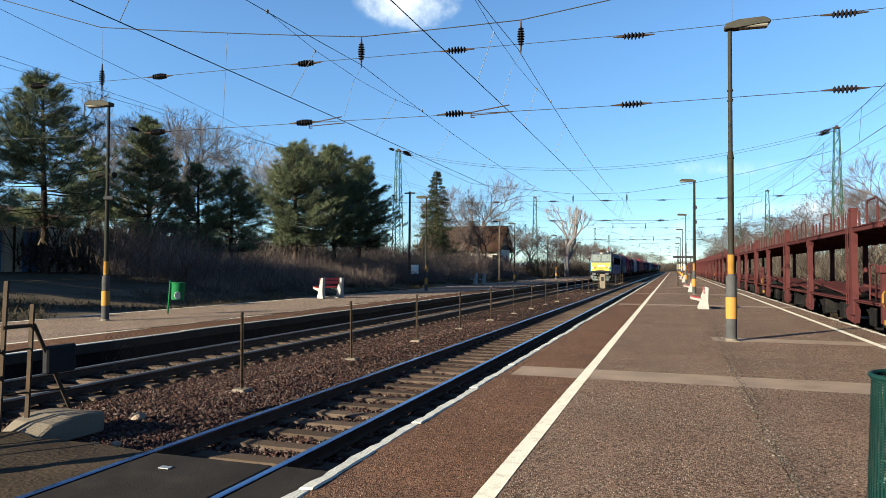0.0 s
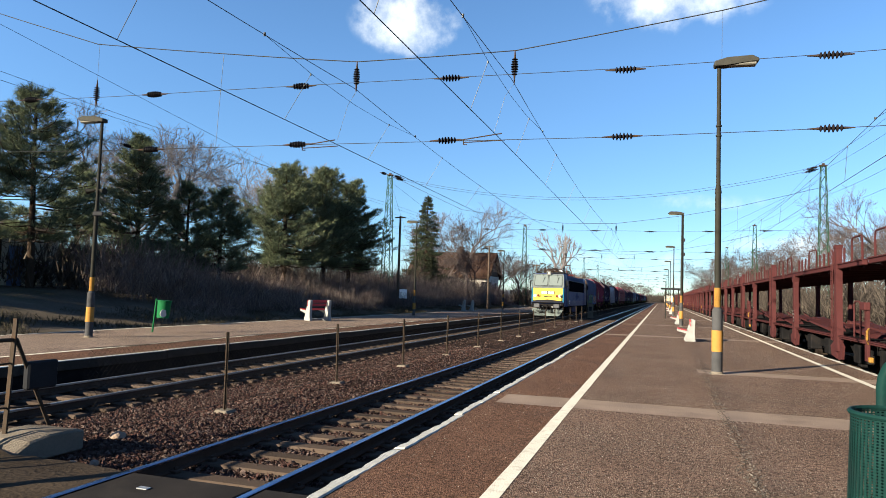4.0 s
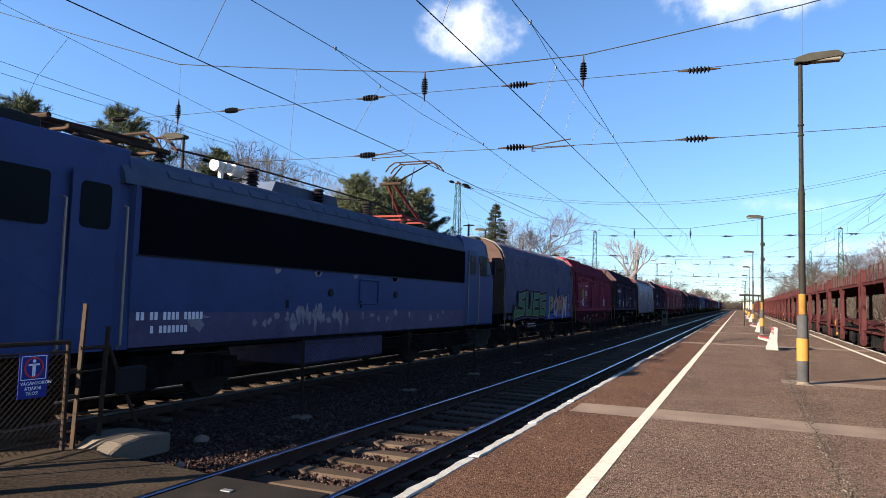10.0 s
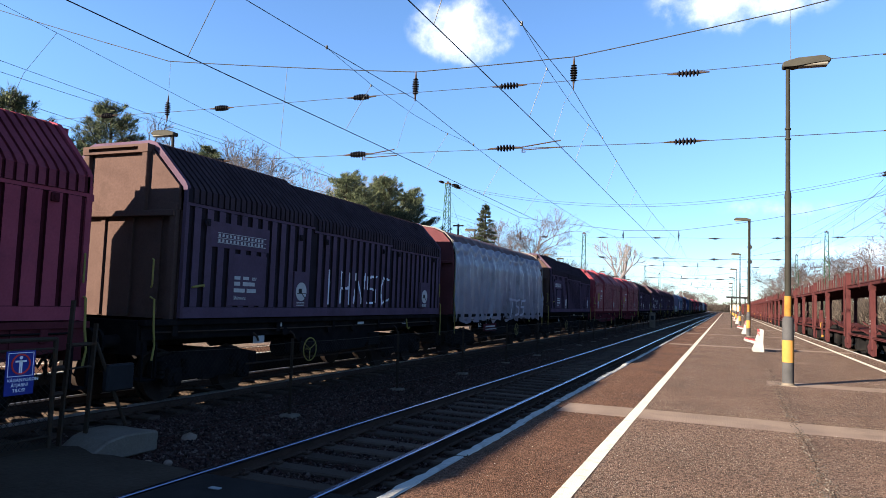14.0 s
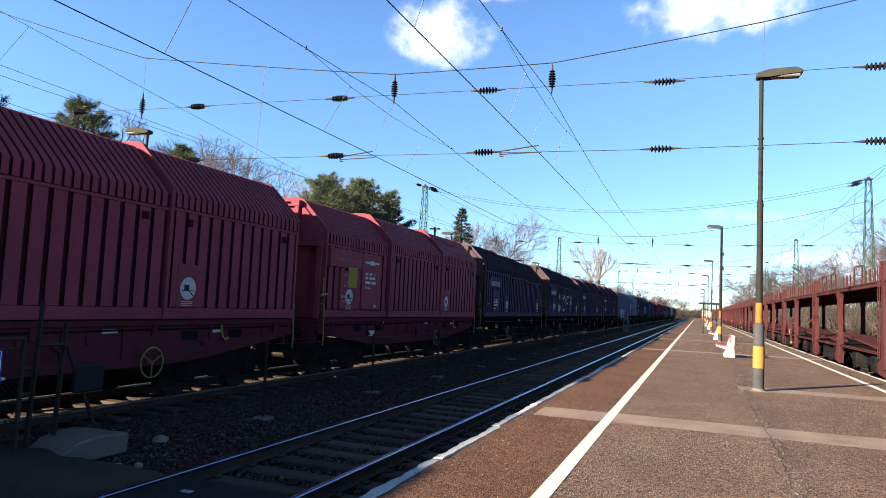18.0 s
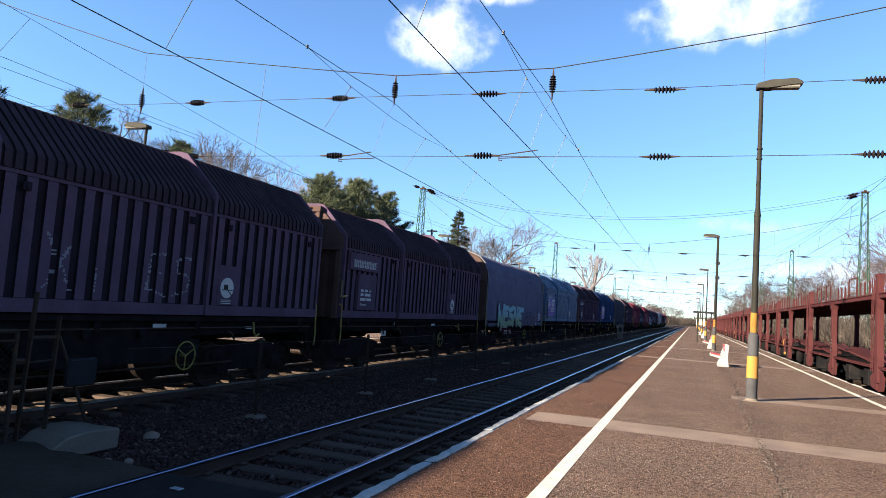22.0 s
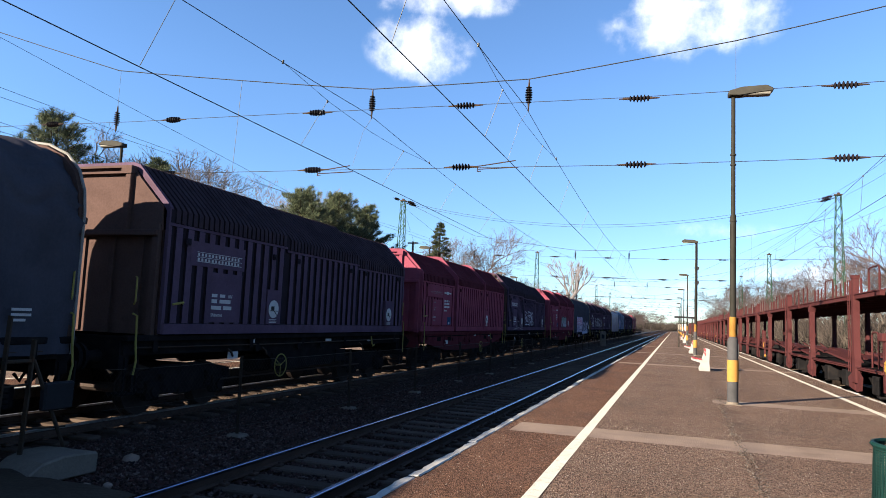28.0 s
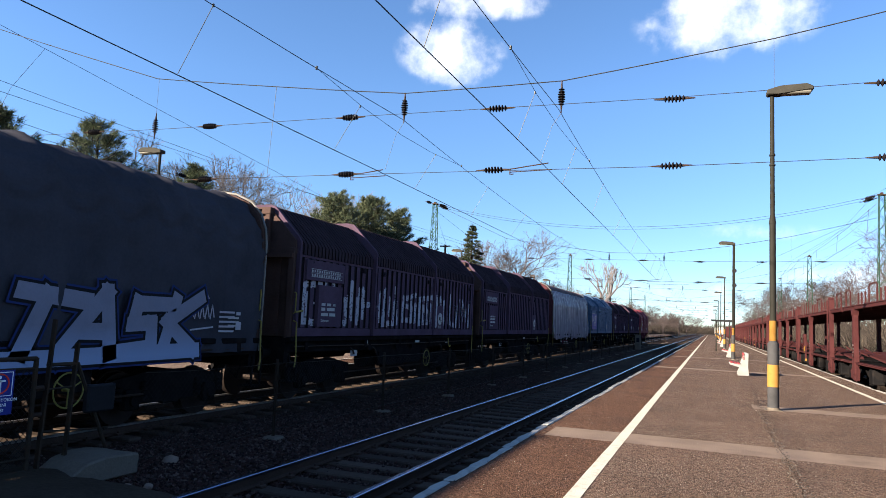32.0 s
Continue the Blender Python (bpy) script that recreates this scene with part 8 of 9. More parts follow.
def bench(x, y, z, turn, slats, label, size=0.84):
    t = thing("bench", label, "bench", "platform benches", m=pose(x, y, z, 0, 0, turn) @ Matrix.Diagonal((size, size, size, 1)))
    for yy in (-0.52, 0.52):
        b = B()
        prism(b, [(-0.22, 0), (0.22, 0), (0.20, 0.12), (0.10, 0.30), (0.14, 0.34), (0.52, 0.42), (0.50, 0.50), (0.08, 0.44), (-0.06, 0.92), (-0.20, 0.90), (-0.16, 0.36)], yy - 0.07, yy + 0.07)
        bmesh.ops.bevel(b, geom=list(b.edges), offset=0.012, segments=1, affect="EDGES")
        part("support", b, M_BENCH_WHITE, t, "whitewashed concrete support")
    if slats:
        for u, zz, w, h in ((0.18, 0.455, 0.10, 0.035), (0.31, 0.475, 0.10, 0.035), (0.44, 0.50, 0.10, 0.035)):
            b = B()
            box(b, u - w / 2, u + w / 2, -0.62, 0.62, zz, zz + h, 0.006)
            part("seat_slat", b, M_BENCH_RED, t, "red seat slat")
        for zz in (0.64, 0.80):
            b = B()
            box(b, -0.03, 0.0, -0.62, 0.62, zz, zz + 0.11, 0.006)
            part("back_slat", b, M_BENCH_RED, t, "red back slat")
    return t


def build_benches():
    lab = "whitewashed concrete bench with dark red slats on the platform"
    for y in (26.4, 44.4, 75.6, 96):
        bench(1.02, y, 0, 180, True, lab)
    bench(-16.3, 31.3, FAR_Z, 155, True, "whitewashed concrete bench with dark red slats on the far platform", 1.12)
    bench(-17.0, 62.0, FAR_Z, 155, False, "bare whitewashed concrete bench supports on the far platform", 1.12)


def build_near_bin():
    t = thing("litter_bin", "green perforated steel litter bin hung in a bent tube frame", "litter bin", m=pose(0.962, 3.28, -0.030, 0, 0, -12))
    b = B()
    n, rows = 64, 21
    for k in range(n):
        a0, a1 = 2 * math.pi * k / n, 2 * math.pi * (k + 1) / n
        for j in range(rows * 2):
            z0, z1 = 0.52 + 0.50 * j / (rows * 2), 0.52 + 0.50 * (j + 1) / (rows * 2)
            r0, r1 = 0.203 - 0.018 * j / (rows * 2), 0.203 - 0.018 * (j + 1) / (rows * 2)
            p = [Vector((r * math.cos(a), r * math.sin(a), z)) for a, r, z in ((a0, r0, z0), (a1, r0, z0), (a1, r1, z1), (a0, r1, z1))]
            c = sum(p, Vector()) / 4
            q = [c + (v - c) * 0.5 for v in p]
            o = [b.verts.new(v) for v in p]
            i = [b.verts.new(v) for v in q]
            for e in range(4):
                b.faces.new((o[e], o[(e + 1) % 4], i[(e + 1) % 4], i[e]))
    bmesh.ops.remove_doubles(b, verts=b.verts, dist=0.0008)
    part("basket", b, M_GREEN_BIN, t, "perforated green basket")
    b = B()
    tube(b, [(0.187 * math.cos(a), 0.187 * math.sin(a), 1.022) for a in (2 * math.pi * k / 28 for k in range(28))], 0.011, closed=True)
    part("basket_rim", b, M_GREEN_BIN, t)
    b = B()
    cyl(b, (0, 0, 0.51), (0, 0, 0.525), 0.20, seg=24)
    part("basket_floor", b, M_GREEN_BIN, t)
    b = B()
    pts = [(-0.06, 0.215, 0.054), (-0.06, 0.215, 1.10)] + [(0.12 - 0.18 * math.cos(a), 0.215, 1.10 + 0.18 * math.sin(a)) for a in (math.pi * k / 12 for k in range(1, 12))] + [(0.30, 0.215, 1.10), (0.30, 0.215, 0.054)]
    tube(b, pts, 0.026, seg=10)
    part("frame", b, M_GREEN_BIN, t, "bent green tube frame", smooth=60)
    b = B()
    rg = random.Random(5)
    for k in range(26):
        a, r = rg.uniform(0, 6.28), 0.15 * math.sqrt(rg.random())
        p = Vector((r * math.cos(a), r * math.sin(a), 0.55 + rg.uniform(0, 0.09)))
        v = [b.verts.new(p + Vector((rg.gauss(0, 0.045), rg.gauss(0, 0.045), rg.gauss(0, 0.03)))) for _ in range(4)]
        b.faces.new(v)
    part("crumpled_litter", b, M_LABEL_WHITE, t, "crumpled pale litter in the bottom")


def build_far_bin():
    t = thing("litter_bin", "bright green hanging litter bin on a post on the far platform", "litter bin", m=pose(-15.75, 18.85, FAR_Z, 0, 4, 20) @ Matrix.Diagonal((0.8, 0.8, 0.9, 1)))
    b = B()
    cyl(b, (0, 0, 0), (0, 0, 1.22), 0.035, seg=10)
    part("post", b, M_GREEN_FAR, t)
    b = B()
    cyl(b, (0.34, 0, 0.55), (0.34, 0, 1.16), 0.24, 0.27, seg=20, cap=True)
    part("bucket", b, M_GREEN_FAR, t, "bright green bucket", smooth=40)
    b = B()
    cyl(b, (0.34, 0, 1.14), (0.34, 0, 1.18), 0.285, seg=20)
    part("lid_ring", b, M_GREEN_FAR, t)
    b = B()
    cyl(b, (0.42, -0.245, 0.72), (0.44, -0.262, 0.72), 0.14, 0.14, seg=16)
    part("label", b, M_LABEL_WHITE, t, "faded white label")


def fence_post(y, top):
    t = thing("fence_post", "thin rusty steel fence post in a small concrete foot", "fence post", "fence posts", m=pose(-6.70, y, ZR - 0.16, rnd.uniform(-1.2, 1.2), rnd.uniform(-1.2, 1.2), 0))
    b = B()
    for w, d in ((0.028, 0.006), (0.006, 0.028)):
        box(b, -w, w, -d, d, 0, top)
    part("upright", b, M_POST, t, "rusty angle-iron upright")
    b = B()
    box(b, -0.14, 0.14, -0.14, 0.14, -0.10, 0.05, 0.03)
    for v in b.verts:
        v.co += Vector((1, 1, 0.5)) * 0.03 * noise.noise(v.co * 7 + Vector((y, 0, 0)))
    part("foot", b, M_FOOT, t, "rough concrete foot")


def chain_link(name, parent, x, y0, y1, z0, z1, pitch, r):
    b = B()
    H, W_ = z1 - z0, y1 - y0
    k = -H
    while k < W_:
        for s in (1, -1):
            a, c = max(0, k), min(W_, k + H)
            if c - a > 0.02:
                za, zc = a - k, c - k
                if s < 0:
                    za, zc = H - za, H - zc
                p, q = Vector((x, y0 + a, z0 + za)), Vector((x, y0 + c, z0 + zc))
                d = (q - p).normalized()
                n1 = Vector((r, 0, 0))
                n2 = d.cross(Vector((1, 0, 0))) * r
                v = [b.verts.new(o + e) for o in (p, q) for e in (n1, -n1 * 0.5 + n2, -n1 * 0.5 - n2)]
                for i in range(3):
                    b.faces.new((v[i], v[(i + 1) % 3], v[3 + (i + 1) % 3], v[3 + i]))
        k += pitch
    return part(name, b, M_WIRE, parent, "rusty chain-link mesh")


def build_fence():
    ys = [9.85 + 4.08 * k for k in range(28)]
    for y in ys:
        fence_post(y, 1.30)
    f = thing("chain_link_fence", "low rusty chain-link fence between the two tracks", "fence")
    z0, z1 = ZR - 0.02, 0.60
    bays = [6.95] + ys
    for i, (a, c) in enumerate(zip(bays, bays[1:])):
        if i < 9:
            chain_link("mesh_bay", f, -6.70, a, c, z0, z1, 0.085 if i < 5 else 0.17, 0.0022 if i < 5 else 0.004)
    b = B()
    for z in (z0 + 0.02, 0.1, z1):
        pts = []
        for a, c in zip(bays, bays[1:]):
            pts += sagging((-6.70, a, z), (-6.70, c, z), 0.02, 4)[:-1]
        tube(b, pts, 0.005, seg=4)
    part("strand", b, M_WIRE, f, "tension wires")


def build_gate():
    x = -7.2
    t = thing("gate", "rusty steel mesh gate carrying a blue warning sign", "gate")
    for y in (4.05, 4.86, 5.80):
        b = B()
        tube(b, [(x, y, -0.50), (x, y, 0.80)], 0.028 if y > 5 else 0.02, seg=8)
        part("gate_stile", b, M_POST, t, "rusty upright tube")
    for z, y0 in ((0.79, 3.0), (0.68, 4.86), (-0.32, 3.0), (-0.47, 3.0)):
        b = B()
        cyl(b, (x, y0, z), (x, 5.80, z), 0.026 if z > 0.7 or z < -0.4 else 0.014, seg=8)
        part("gate_rail", b, M_POST, t)
    chain_link("gate_mesh", t, x, 4.88, 5.78, -0.40, 0.68, 0.075, 0.0035)
    chain_link("gate_mesh", t, x, 3.2, 4.84, -0.40, 0.68, 0.075, 0.0035)
    b = B()
    box(b, x - 0.06, x + 0.06, 3.02, 3.12, -0.5, 0.85)
    box(b, x - 0.04, x + 0.04, 4.55, 4.66, -0.5, 1.12, 0.01)
    part("gate_post", b, M_STEEL_DK, t)
    b = B()
    for z in (0.15, 0.45):
        cyl(b, (x, 5.80, z), (x, 5.92, z), 0.03, seg=8)
    part("hinge", b, M_STEEL_DK, t)
    # the sign
    s = part("warning_sign", box(B(), x + 0.035, x + 0.043, 5.28, 5.62, 0.20, 0.68, 0.0), M_SIGN_BLUE, t, "blue enamel warning sign")
    m = Matrix.Translation((x + 0.046, 5.295, 0)) @ Matrix.Rotation(radians(90), 4, "Z")
    for body, size, y, z in (("V\u00c1G\u00c1NYOKON", 0.052, 0.005, 0.345), ("\u00c1TJ\u00c1RNI", 0.052, 0.055, 0.290), ("TILOS!", 0.052, 0.075, 0.235)):
        lettering("lettering", body, size, M_SIGN_WHITE, s, m @ Matrix.Translation((y, 0, z)), depth=0.001)
    b = B()
    c = Vector((x + 0.046, 5.45, 0.535))
    tube(b, [c + Vector((0, 0.105 * math.cos(a), 0.105 * math.sin(a))) for a in (2 * math.pi * k / 28 for k in range(28))], 0.009, seg=5, closed=True)
    part("red_ring", b, M_SIGN_RED, s)
    b = B()
    for y0, y1, z0, z1 in ((5.30, 5.60, 0.655, 0.662), (5.30, 5.60, 0.402, 0.409), (5.30, 5.307, 0.402, 0.662), (5.593, 5.60, 0.402, 0.662)):
        box(b, x + 0.043, x + 0.046, y0, y1, z0, z1)
    part("border", b, M_SIGN_WHITE, s)
    b = B()
    for y0, y1, z0, z1 in ((5.432, 5.468, 0.505, 0.575), (5.385, 5.515, 0.556, 0.576), (5.432, 5.447, 0.435, 0.505), (5.453, 5.468, 0.435, 0.505)):
        box(b, x + 0.043, x + 0.047, y0, y1, z0, z1)
    cyl(b, (x + 0.043, 5.45, 0.605), (x + 0.047, 5.45, 0.605), 0.019, seg=12)
    part("pictogram_bars", b, M_SIGN_WHITE, s, "plain white pictogram bars")
    s.location.y -= 0.10
    # railing frame beside the gate
    r = thing("railing_frame", "rusty angle-iron frame leaning over a concrete block beside the gate", "railing")
    b = B()
    box(b, -0.03, 0.03, -0.012, 0.012, 0, 1.72)
    b.transform(pose(x, 5.93, -0.48, -2.2, 0, 0))
    part("upright", b, M_POST, r)
    b = B()
    box(b, -0.03, 0.03, -0.012, 0.012, 0, 1.42)
    b.transform(pose(x, 6.29, -0.46, -2.0, 0, 0))
    part("upright", b, M_POST, r)
    for p, q in (((x, 5.95, 0.71), (x, 6.36, 0.71)), ((x, 5.93, -0.05), (x, 6.9, -0.12)), ((x, 6.36, 0.72), (x, 6.95, -0.46)), ((x, 5.8, 0.42), (x, 6.3, 0.44))):
        b = B()
        cyl(b, p, q, 0.024 if p[2] > 0.6 else 0.012, seg=6)
        part("brace", b, M_POST, r)
    b = B()
    box(b, x - 0.05, x + 0.05, 6.52, 6.95, 0.10, 0.44, 0.02)
    part("cable_box", b, M_BLACK, r, "dark cable box")
    # concrete block and stones
    blk = B()
    box(blk, -0.36, 0.36, -0.50, 0.46, 0.0, 0.27, 0.02)
    bmesh.ops.subdivide_edges(blk, edges=list(blk.edges), cuts=3, use_grid_fill=True)
    for v in blk.verts:
        v.co.x *= 1 - 0.14 * ease(0.1, 0.46, abs(v.co.y)) + 0.10 * (0.3 - v.co.z)
        if v.co.z > 0.1:
            v.co.z -= 0.20 * ease(-0.12, -0.5, v.co.y) + 0.04 * ease(0.2, 0.46, v.co.y)
        v.co += 0.018 * noise.noise_vector(v.co * 3.1) + 0.008 * noise.noise_vector(v.co * 14)
    ob = part("concrete_block", blk, M_FOOT, None, smooth=12)
    ob.matrix_basis = pose(-6.95, 6.42, -0.60, 0, 0, -6)
    tagged(ob, "broken pale concrete block lying on the ballast", "concrete block")
    for px, py, s, nm in ((-6.72, 7.55, 0.105, 1), (-6.05, 6.15, 0.07, 2), (-5.95, 6.35, 0.05, 3)):
        bm = B()
        bmesh.ops.create_icosphere(bm, subdivisions=2, radius=s)
        for v in bm.verts:
            v.co *= 1 + 0.45 * noise.noise(v.co * 9 + Vector((nm, 0, 0)))
            v.co.z *= 0.8
        ob = part("stone", bm, M_BAND, None)
        ob.matrix_basis = pose(px, py, ZR - 0.12, 0, 0, 40 * nm)
        tagged(ob, "pale loose stone lying on the ballast", "stone", "loose stones")


def build_shelter():
    t = thing("platform_shelter", "small dark flat-topped frame on thin posts on the platform", "shelter", m=pose(0.75, 56.7, 0))
    b = B()
    box(b, -0.75, 0.75, -0.35, 0.35, 2.24, 2.38, 0.02)
    part("roof", b, M_BLACK, t)
    for x in (-0.39, 0.55):
        b = B()
        box(b, x - 0.04, x + 0.04, -0.04, 0.04, 0, 2.24)
        part("post", b, M_LAMPPOST, t)


def build_signals():
    t = thing("marker_post", "short white concrete marker post between the tracks", "marker post", m=pose(-6.7, 71, ZR - 0.15))
    b = B()
    box(b, -0.28, 0.28, -0.1, 0.1, 0, 1.45, 0.04)
    part("slab", b, M_FOOT, t)
    b = B()
    box(b, -0.14, 0.14, -0.104, -0.10, 0.75, 1.15)
    part("mark", b, M_BLACK, t)
    s = thing("round_signal", "round white disc signal on a thin post by the line", "signal", m=pose(-18.6, 128, land(-18.6, 128)))
    b = B()
    cyl(b, (0, 0, 0), (0, 0, 2.8), 0.06, seg=8)
    part("post", b, M_LAMPPOST, s)
    b = B()
    cyl(b, (0, -0.05, 2.9), (0, 0.05, 2.9), 0.6, seg=24)
    part("disc", b, M_SIGN_WHITE, s)
    for x, y, h in ((-22.6, 58.5, 8.2), (-17.9, 104, 6.5), (-19.5, 80, 7.5)):
        p = thing("wooden_pole", "dark wooden line pole with a short cross-arm", "pole", "line poles", m=pose(x, y, land(x, y)))
        b = B()
        cyl(b, (0, 0, -0.2), (0, 0, h), 0.13, 0.09, seg=10)
        part("shaft", b, M_WOOD_DK, p)
        b = B()
        box(b, -0.5, 0.5, -0.05, 0.05, h - 0.2, h - 0.08)
        part("cross_arm", b, M_WOOD_DK, p)
    q = thing("notice_board", "small white notice on two legs at the foot of the bushes", "notice", m=pose(-21.5, 57, land(-21.5, 57)))
    b = B()
    box(b, -0.03, 0.03, -0.02, 0.02, 0, 1.0)
    part("leg", b, M_LAMPPOST, q)
    b = B()
    box(b, -0.35, 0.35, -0.05, -0.02, 0.9, 1.7, 0.01)
    part("board", b, M_SIGN_WHITE, q)


build_lamps()
build_shadow_post()
build_benches()
build_near_bin()
build_far_bin()
build_fence()
build_gate()
build_shelter()
build_signals()

# ---- parked car carriers on the siding ----
def carrier_unit(label):
    """One unit of an empty double-deck car carrier, 11.9 m long; y runs away from the camera, -x faces the platform."""
    t = thing("car_carrier", label, "freight wagon", "parked car carriers")
    W = 1.50
    for zb, h, nm in ((2.93, 0.15, "upper_deck"), (0.98, 0.09, "lower_deck")):
        b = B()
        for s in (-1, 1):
            box(b, s * W - 0.06, s * W + 0.06, 0.25, 11.65, zb, zb + h, 0.012)
            box(b, s * W - 0.09, s * W + 0.09, 0.25, 11.65, zb + h - 0.03, zb + h)
        # the plate's near-black colour carries the shade inside the open decks
        plate = B()
        box(plate, -W + 0.065, W - 0.065, 0.3, 11.6, zb + 0.03, zb + 0.08)
        part("deck_plate", plate, M_UNDER, t, "deck plate coloured dark for the shade between decks")
        for k in range(9):
            box(b, -W + 0.07, W - 0.07, 0.6 + 1.3 * k, 0.75 + 1.3 * k, zb - 0.06, zb + 0.03)
        part(nm, b, M_CARR, t, "red deck with edge beams")
        if nm == "lower_deck":
            b = B()
            for s in (-1, 1):
                for k in range(2):
                    prism(b, [(1.6 + 4.8 * k, 1.0), (2.0 + 4.8 * k, 1.16), (5.4 + 4.8 * k, 1.34), (5.4 + 4.8 * k, 1.28), (2.0 + 4.8 * k, 1.08)], s * 0.75 - 0.25, s * 0.75 + 0.25, axis="x")
            pieces("wheel_track", b, M_CARR, t, "sloping wheel track")
    for y, tall in ((2.90, True), (9.45, False)):
        for s in (-1, 1):
            x = s * (W + 0.02)
            top = 3.62 if tall else 3.02
            b = B()
            prism(b, [(y - 0.26, 0.62), (y + 0.26, 0.62), (y + 0.20, 1.20), (y + 0.13, 1.75), (y + 0.11, top), (y - 0.11, top), (y - 0.13, 1.75), (y - 0.20, 1.20)], x - 0.08, x + 0.08, axis="x")
            if tall:
                box(b, x - 0.10, x + 0.10, y - 0.13, y + 0.13, top - 0.10, top, 0.01)
            else:
                prism(b, [(y - 0.11, 2.72), (y + 0.11, 2.72), (y + 0.20, 2.92), (y - 0.20, 2.92)], x - 0.10, x + 0.10, axis="x")
            p = part("post", b, M_CARR, t, "tapered box post")
            b = B()
            prism(b, [(y - 0.24, 0.95), (y - 0.62, 0.78), (y - 0.50, 0.42), (y - 0.10, 0.36), (y - 0.10, 0.95)], x - 0.03, x + 0.03, axis="x")
            prism(b, [(y + 0.24, 0.95), (y + 0.85, 0.72), (y + 0.70, 0.46), (y + 0.10, 0.40), (y + 0.10, 0.95)], x - 0.03, x + 0.03, axis="x")
            pieces("gusset", b, M_CARR, p, "bent gusset plate at the foot")
            b = B()
            for k in range(3):
                tube(b, [(x - s * 0.1, y + 0.3 + 0.35 * k, 1.12), (x - s * 0.35, y + 1.1 + 0.35 * k, 1.30 + 0.08 * k)], 0.035, seg=5)
            pieces("wheel_chock", b, M_CARR, p, "slanting chock rail")
            if tall:
                b = B()
                for k in range(9):
                    box(b, s * (W + 0.13) - 0.02, s * (W + 0.13) + 0.02, y + 0.15, y + 0.36, 1.0 + 0.27 * k, 1.025 + 0.27 * k)
                for d in (0.15, 0.36):
                    box(b, s * (W + 0.13) - 0.012, s * (W + 0.13) + 0.012, y + d - 0.012, y + d + 0.012, 0.9, 3.5)
                part("ladder", b, M_CARR, t)
    for s in (-1, 1):
        for y in (0.5, 1.5, 2.3, 3.6, 4.2, 4.8, 5.4, 5.9, 7.1, 7.7, 8.3, 8.9, 10.4, 11.3):
            b = B()
            box(b, s * W - 0.025, s * W + 0.025, y - 0.025, y + 0.025, 3.08, 3.50, 0.006)
            part("stanchion", b, M_CARR, t)
        for y0, y1 in ((0.5, 1.5), (5.9, 7.1), (10.4, 11.3)):
            b = B()
            tube(b, [(s * W, y0, 3.1), (s * W, y0, 3.62), (s * W, y0 + 0.08, 3.70), (s * W, y1 - 0.08, 3.70), (s * W, y1, 3.62), (s * W, y1, 3.1)], 0.022)
            part("guard_hoop", b, M_CARR, t)
    b = B()
    for s in (-1, 1):
        prism(b, [(0.3, 0.92), (11.6, 0.92), (11.6, 0.70), (8.2, 0.55), (3.7, 0.55), (0.3, 0.70)], s * 1.15 - 0.05, s * 1.15 + 0.05, axis="x")
        for y in (1.2, 4.6, 7.2, 10.8):
            box(b, s * 1.3 - 0.18, s * 1.3 + 0.18, y - 0.3, y + 0.3, 0.42, 0.90, 0.03)
    box(b, -0.4, 0.4, 0.2, 11.7, 0.6, 0.9)
    part("underframe", b, M_UNDER, t, "grimy dark underframe")
    for y in (2.3, 9.6):
        for s in (-1, 1):
            b = B()
            box(b, s * 1.0 - 0.07, s * 1.0 + 0.07, y - 0.55, y + 0.55, 0.40, 0.62, 0.02)
            box(b, s * 1.05 - 0.1, s * 1.05 + 0.1, y - 0.15, y + 0.15, 0.25, 0.5, 0.03)
            ax = part("axle_guard", b, M_UNDER, t)
            linked("wheel", WHEEL, ax, pose(s * 0.76, y, 0.42, 0, 0, 0 if s > 0 else 180))
    return t


